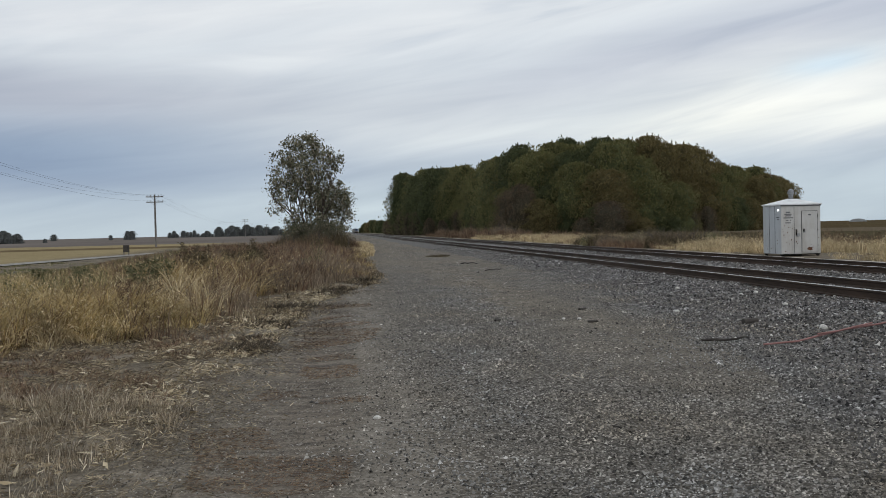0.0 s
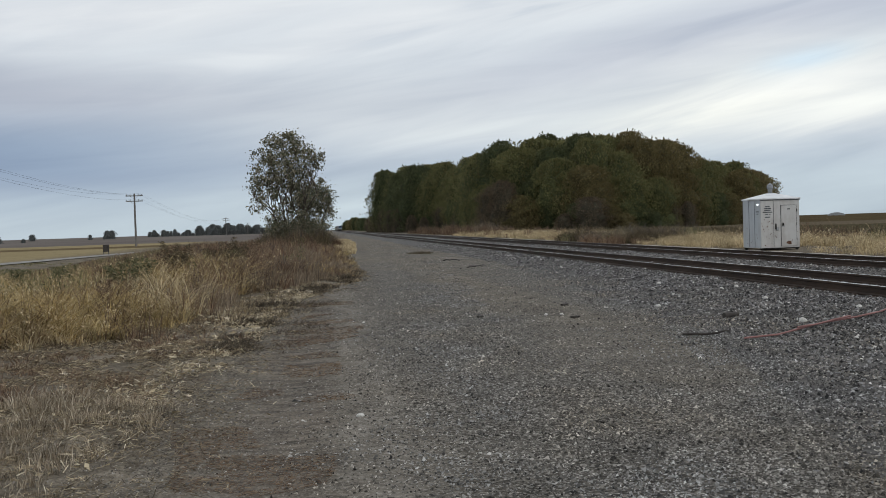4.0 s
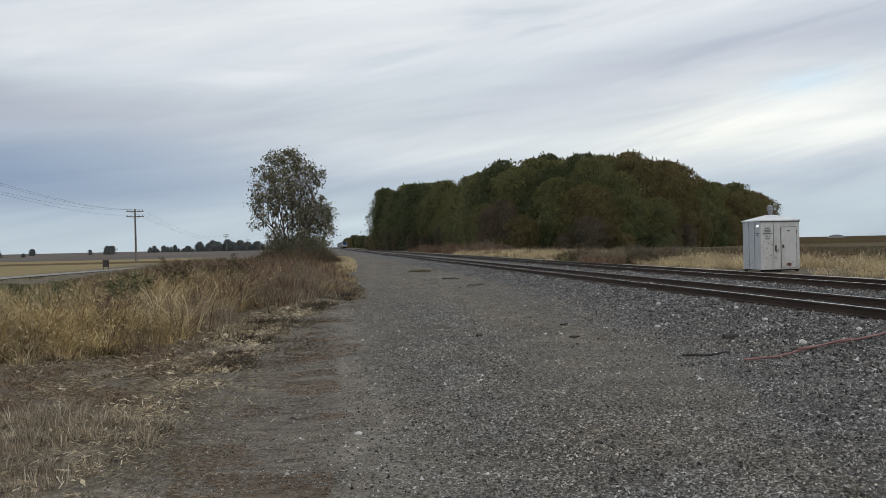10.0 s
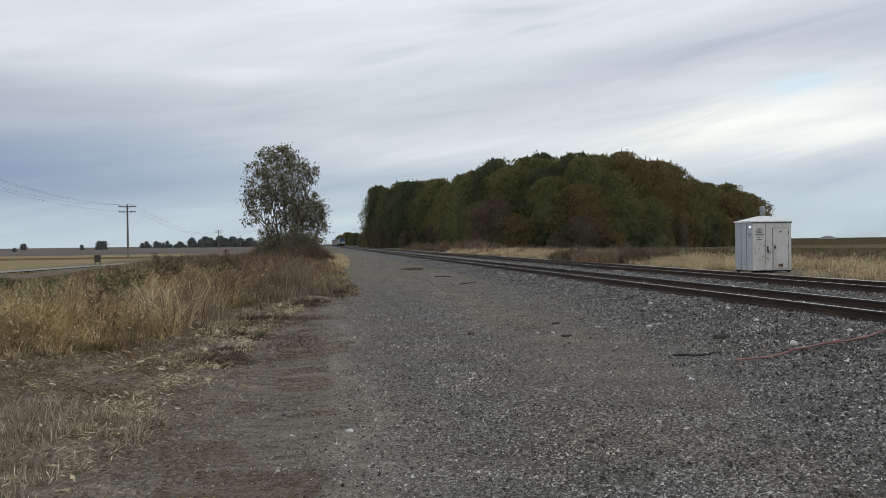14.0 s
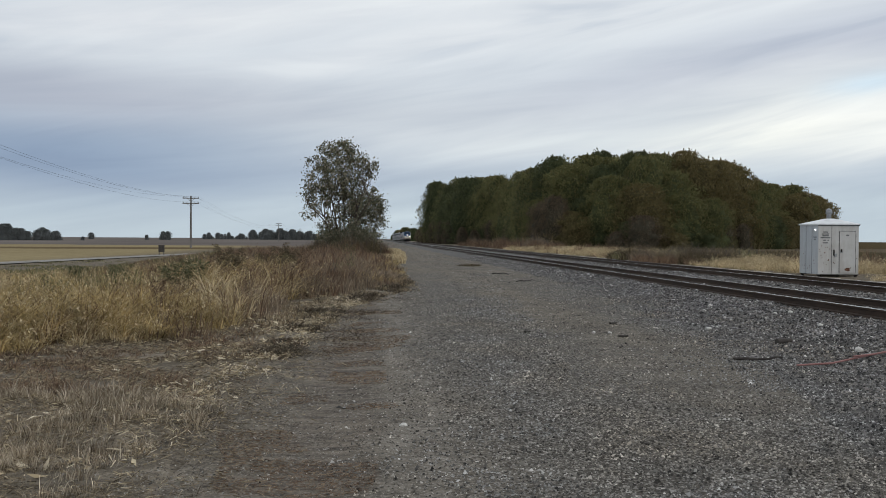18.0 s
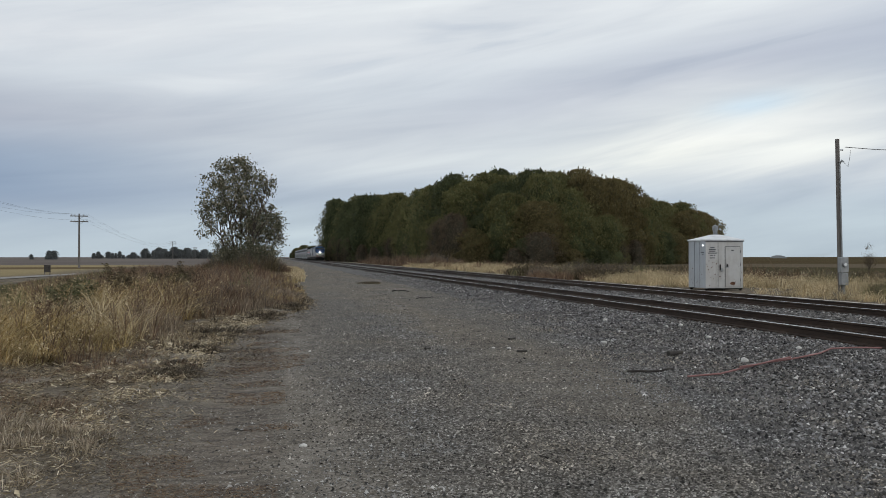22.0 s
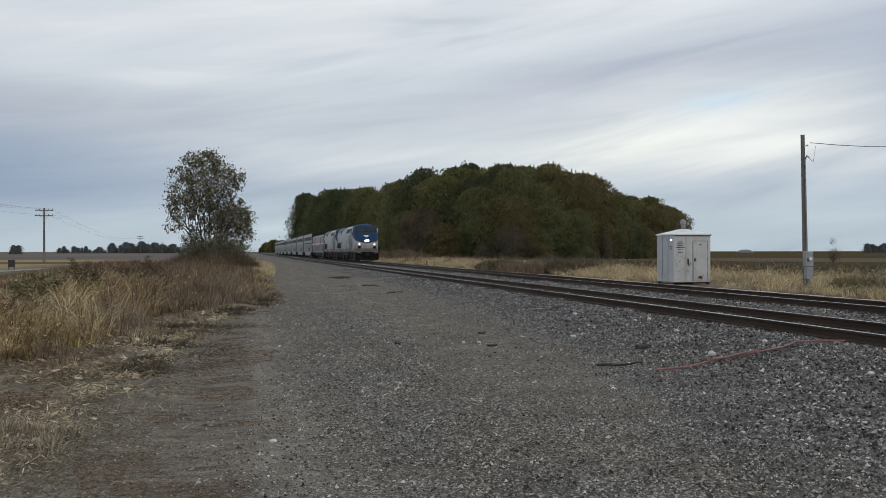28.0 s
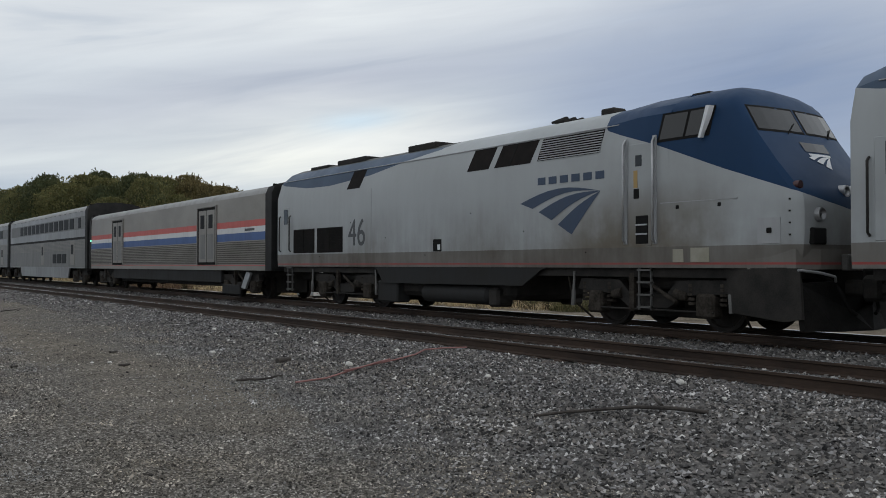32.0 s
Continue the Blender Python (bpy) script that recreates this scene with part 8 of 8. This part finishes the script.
def double_deck_car(kind, word):
    """An 85-foot two-level car; y runs from its front end."""
    L = 25.1
    t = thing("double_deck_car", f"two-level stainless steel passenger {word} with dark windows", "passenger car", group="train")
    car_shell(L, 1.55, 1.05, 4.42, 4.90, M["stainless"], M["car_roof"], t, "dull stainless steel sides")
    ups = {"dorm": [(1.7, 2.3)] + [(3.4 + 1.45 * i, 4.5 + 1.45 * i) for i in range(12)],
           "sleeper": [(3.0 + 1.62 * i, 4.15 + 1.62 * i) for i in range(12)],
           "coach": [(2.2 + 1.5 * i, 3.55 + 1.5 * i) for i in range(14)],
           "diner": [(2.0, 5.6), (7.2, 10.4), (11.8, 15.2), (17.0, 22.5)],
           "lounge": [(2.0 + 2.1 * i, 3.95 + 2.1 * i) for i in range(10)]}[kind]
    lows = {"dorm": [(5.4, 6.6), (6.8, 8.0), (8.2, 9.2)], "sleeper": [(5.2, 6.3), (6.6, 7.7), (8.0, 9.1), (15.5, 16.2)], "coach": [(6.0, 7.3), (7.6, 8.9), (15.0, 16.3), (16.8, 18.1)],
            "diner": [(6.0, 7.0), (9.0, 10.0)], "lounge": [(6.5, 8.2), (8.6, 10.3), (14, 15.6)]}[kind]
    doors = {"dorm": [(3.2, 4.3), (12.0, 12.9)], "sleeper": [(12.2, 13.1), (2.6, 3.7)], "coach": [(12.1, 13.2)], "diner": [(12.4, 13.2), (19.0, 20.0)], "lounge": [(12.1, 13.1)]}[kind]
    tall = kind == "lounge"
    for s in (-1, 1):
        part("window_band", mirrored(s, G().box(-1.556, -1.50, 0.8, L - 0.8, 3.22 if tall else 3.38, 4.32 if tall else 4.14, 0.004)), M["band_steel"], t, "darker band along the upper windows")
        part("lower_panel", mirrored(s, G().box(-1.554, -1.50, 0.6, L - 0.6, 1.12, 2.78, 0.004)), M["lower_steel"], t, "darker steel along the lower level")
        for y0, y1 in ups:
            window(t, s, y0, y1, 3.28 if tall else 3.45, 4.28 if tall else 4.08, "large tinted lounge window" if tall else "tinted upper window")
        for y0, y1 in lows:
            window(t, s, y0, y1, 1.35, 1.95, "tinted lower window")
        for y0, y1 in doors:
            d = part("door", mirrored(s, G().box(-1.574, -1.5, y0, y1, 1.25, 2.72, 0.015)), M["fluting"], t, "grey vestibule door")
            part("door_window", mirrored(s, G().box(-1.582, -1.55, y0 + 0.25, y1 - 0.25, 1.9, 2.5, 0.01)), M["window_dark"], d)
        part("belt_line", mirrored(s, G().box(-1.566, -1.5, 0.5, L - 0.5, 2.78, 2.92, 0.01)), M["loco_skirt"] if kind == "dorm" else M["fluting"], t, "grey belt band")
        g = G()
        for i in range(7):
            g.box(-1.568, -1.53, 0.6, L - 0.6, 2.16 + i * 0.085, 2.19 + i * 0.085)
        tagged(part("fluting", mirrored(s, g), M["fluting"], t, "fine horizontal ribs"), kind="stuff")
        g = G()
        for i in range(16):
            g.box(-1.545, -1.3, 1.4 + i * 1.42, 1.9 + i * 1.42, 4.40, 4.46)
        tagged(part("roof_vents", mirrored(s, g), M["roof_grey"], t, "row of small vents under the roof edge"), kind="stuff")
        part("lower_skirt", mirrored(s, G().prism([(4.6, 1.1), (L - 4.6, 1.1), (L - 5.1, 0.42), (5.1, 0.42)], "x", -1.52, -1.44)), M["stainless"], t, "low steel skirt between the bogies")
    part("under_gear", G().box(-1.3, 1.3, 5.3, L - 5.3, 0.4, 1.06), M["dark_steel"], t)
    truck(t, 2.75, 2.6, 0.455, False)
    truck(t, L - 2.75, 2.6, 0.455, False)
    car_end(t, L, 1.56, 1.05, 4.80)
    return t


TRAIN.append((baggage_car(), 42.06))
KINDS = ["dorm", "sleeper", "sleeper", "diner", "lounge", "coach", "coach", "coach"]
WORD = {"dorm": "crew car", "sleeper": "sleeping car", "diner": "dining car", "lounge": "lounge car", "coach": "coach"}
built = {}
for i, kind in enumerate(KINDS):
    if kind in built:
        car = copy_thing(built[kind], Matrix())
    else:
        car = built[kind] = double_deck_car(kind, WORD[kind])
    TRAIN.append((car, 42.06 + 25.5 + 25.3 * i))

# ---- ties and stones of the track bed ----
TIE = G().box(-1.3, 1.3, -0.115, 0.115, -0.36, -0.185, 0.012).mesh("tie", M["tie"])
PLATE = G().box(-0.16, 0.16, -0.09, 0.09, -0.188, -0.168, 0.003).mesh("tie_plate", M["rail"])
for which, cx in TRACKS.items():
    rnd = random.Random(5 if which == "near" else 6)
    ys = [-6 + 0.52 * i for i in range(140)]
    for yy in ys:
        part("tie", TIE, None, TRACK[which], at=pose(rnd.uniform(-0.03, 0.03), yy + rnd.uniform(-0.02, 0.02), 0, 0, 0, rnd.uniform(-0.8, 0.8)))
    g = G()
    for k in range(700):
        yy = ys[-1] + 0.52 * (k + 1)
        g.box(-1.3, 1.3, yy - 0.115, yy + 0.115, -0.36, -0.185)
    for k in range(90):
        yy = -6 - 0.52 * (k + 1)
        g.box(-1.3, 1.3, yy - 0.115, yy + 0.115, -0.36, -0.185)
    tagged(part("tie_row", g, M["tie"], TRACK[which], "wooden ties further along the track"), kind="stuff")
    for yy in ys[:80]:
        for s in (-HALF, HALF):
            part("tie_plate", PLATE, None, TRACK[which], at=pose(s, yy, 0))


def ballast_stones():
    X, Y, S = [], [], []
    for n, x0, x1, y0, y1, s0, s1 in ((76000, 0.6, 9.2, 2.0, 16, 0.022, 0.056), (24000, 4.3, 9.2, 16, 34, 0.034, 0.07), (11000, 6.4, 9.2, 34, 75, 0.06, 0.11),
                                      (13000, 9.35, 10.75, 2, 26, 0.03, 0.065), (16000, 10.85, 13.95, 2, 26, 0.03, 0.07), (9000, 9.3, 14, 26, 70, 0.05, 0.1),
                                      (9000, 14.05, 17.6, 4, 40, 0.04, 0.08)):
        X.append(rng.uniform(x0, x1, n))
        Y.append(rng.uniform(y0, y1, n))
        S.append(rng.uniform(s0, s1, n))
    x, y, s = (np.concatenate(q) for q in (X, Y, S))
    toe = np.interp(y, TOE_Y, TOE_X)
    k = (rng.random(len(x)) < np.clip(0.5 + 0.3 * (x - toe + (vnoise(x, y, 0.9, 21) - 0.5) * 1.4), 0.0, 1.0) ** 1.6) & (np.abs(x - 9.3075) > 0.085) & (np.abs(x - 10.8125) > 0.085) & (np.abs(x - 13.9975) > 0.085) & (np.abs(x - 15.5025) > 0.085)
    x, y, s = x[k], y[k], s[k] * np.clip(0.62 + 0.2 * (x[k] - toe[k]), 0.42, 1.0)
    z = np.maximum(bed_z(x, y), 0.0) + s * rng.uniform(-0.05, 0.3, len(s))
    return stones("ballast_stones", x, y, z, s * 1.15, M["ballast"])


stuff("ballast_stones", "loose angular grey ballast stones", "ballast stones", ballast_stones())
n = 400000
x = rng.uniform(-2.2, 7.2, n)
y = 3.2 * (95 / 3.2) ** rng.random(n)
toe, edge = np.interp(y, TOE_Y, TOE_X), np.interp(y, EDGE_Y, EDGE_X)
k = (rng.random(n) < np.clip(1.0 - 0.3 * (x - toe), 0.0, 1.0)) & (x > edge - 0.3) & (rng.random(n) < np.clip(0.04 + (x - edge - 0.9) * 0.36, 0.03, 1.0)) & clumped(x, y, 0.9, 23, 0.22) & (rng.random(n) < np.clip(1.35 - y / 40, 0.12, 1.0) * np.where((x > toe - 2.3) & (x < toe - 0.2) & (y > 8.5), 0.3, 1.0) * np.interp(y, (14, 26), (1.0, 0.8)))
x, y = x[k], y[k]
s = rng.uniform(0.008, 0.023, len(x)) * (1 + y * 0.028) * np.where(rng.random(len(x)) < 0.07, 1.75, 1)
stuff("gravel_stones", "small loose stones on the gravel road", "gravel", stones("gravel_stones", x, y, np.maximum(road_z(x, y), bed_z(x, y)) + s * 0.12, s, M["gravel"]))
# crumbs of soil and grit on the trodden dirt
x, y = rng.uniform(-2.6, 1.6, 80000), 3.4 * (34 / 3.4) ** rng.random(80000)
edge = np.interp(y, EDGE_Y, EDGE_X)
k = (x > edge - 0.7) & (rng.random(len(x)) < np.clip(1.5 - 0.7 * (x - edge), 0.0, 1.0) * np.clip(1.0 + (x - edge) * 1.4, 0.0, 1.0)) & clumped(x, y, 1.2, 24, 0.34)
x, y = x[k], y[k]
s = rng.uniform(0.005, 0.016, len(x)) * (1 + y * 0.03) * np.where(rng.random(len(x)) < 0.04, 1.9, 1)
stuff("dirt_crumbs", "crumbs of grey-brown soil and grit on the dirt track", "soil crumbs", stones("dirt_crumbs", x, y, np.maximum(road_z(x, y), soil_z(x, y)) + s * 0.1, s, M["crumb"]))


def motions():
    """The train runs down the far track at a steady pace."""
    times = [0, 1 / 30, 2 / 30, *range(1, 32), 32 - 2 / 30, 32 - 1 / 30, 32]
    for car, offset in TRAIN:
        walk(car, [(t, pose(TRACKS["far"], 17.42 - SPEED * (t - 31.0) + offset, RAIL_TOP)) for t in times])


motions()
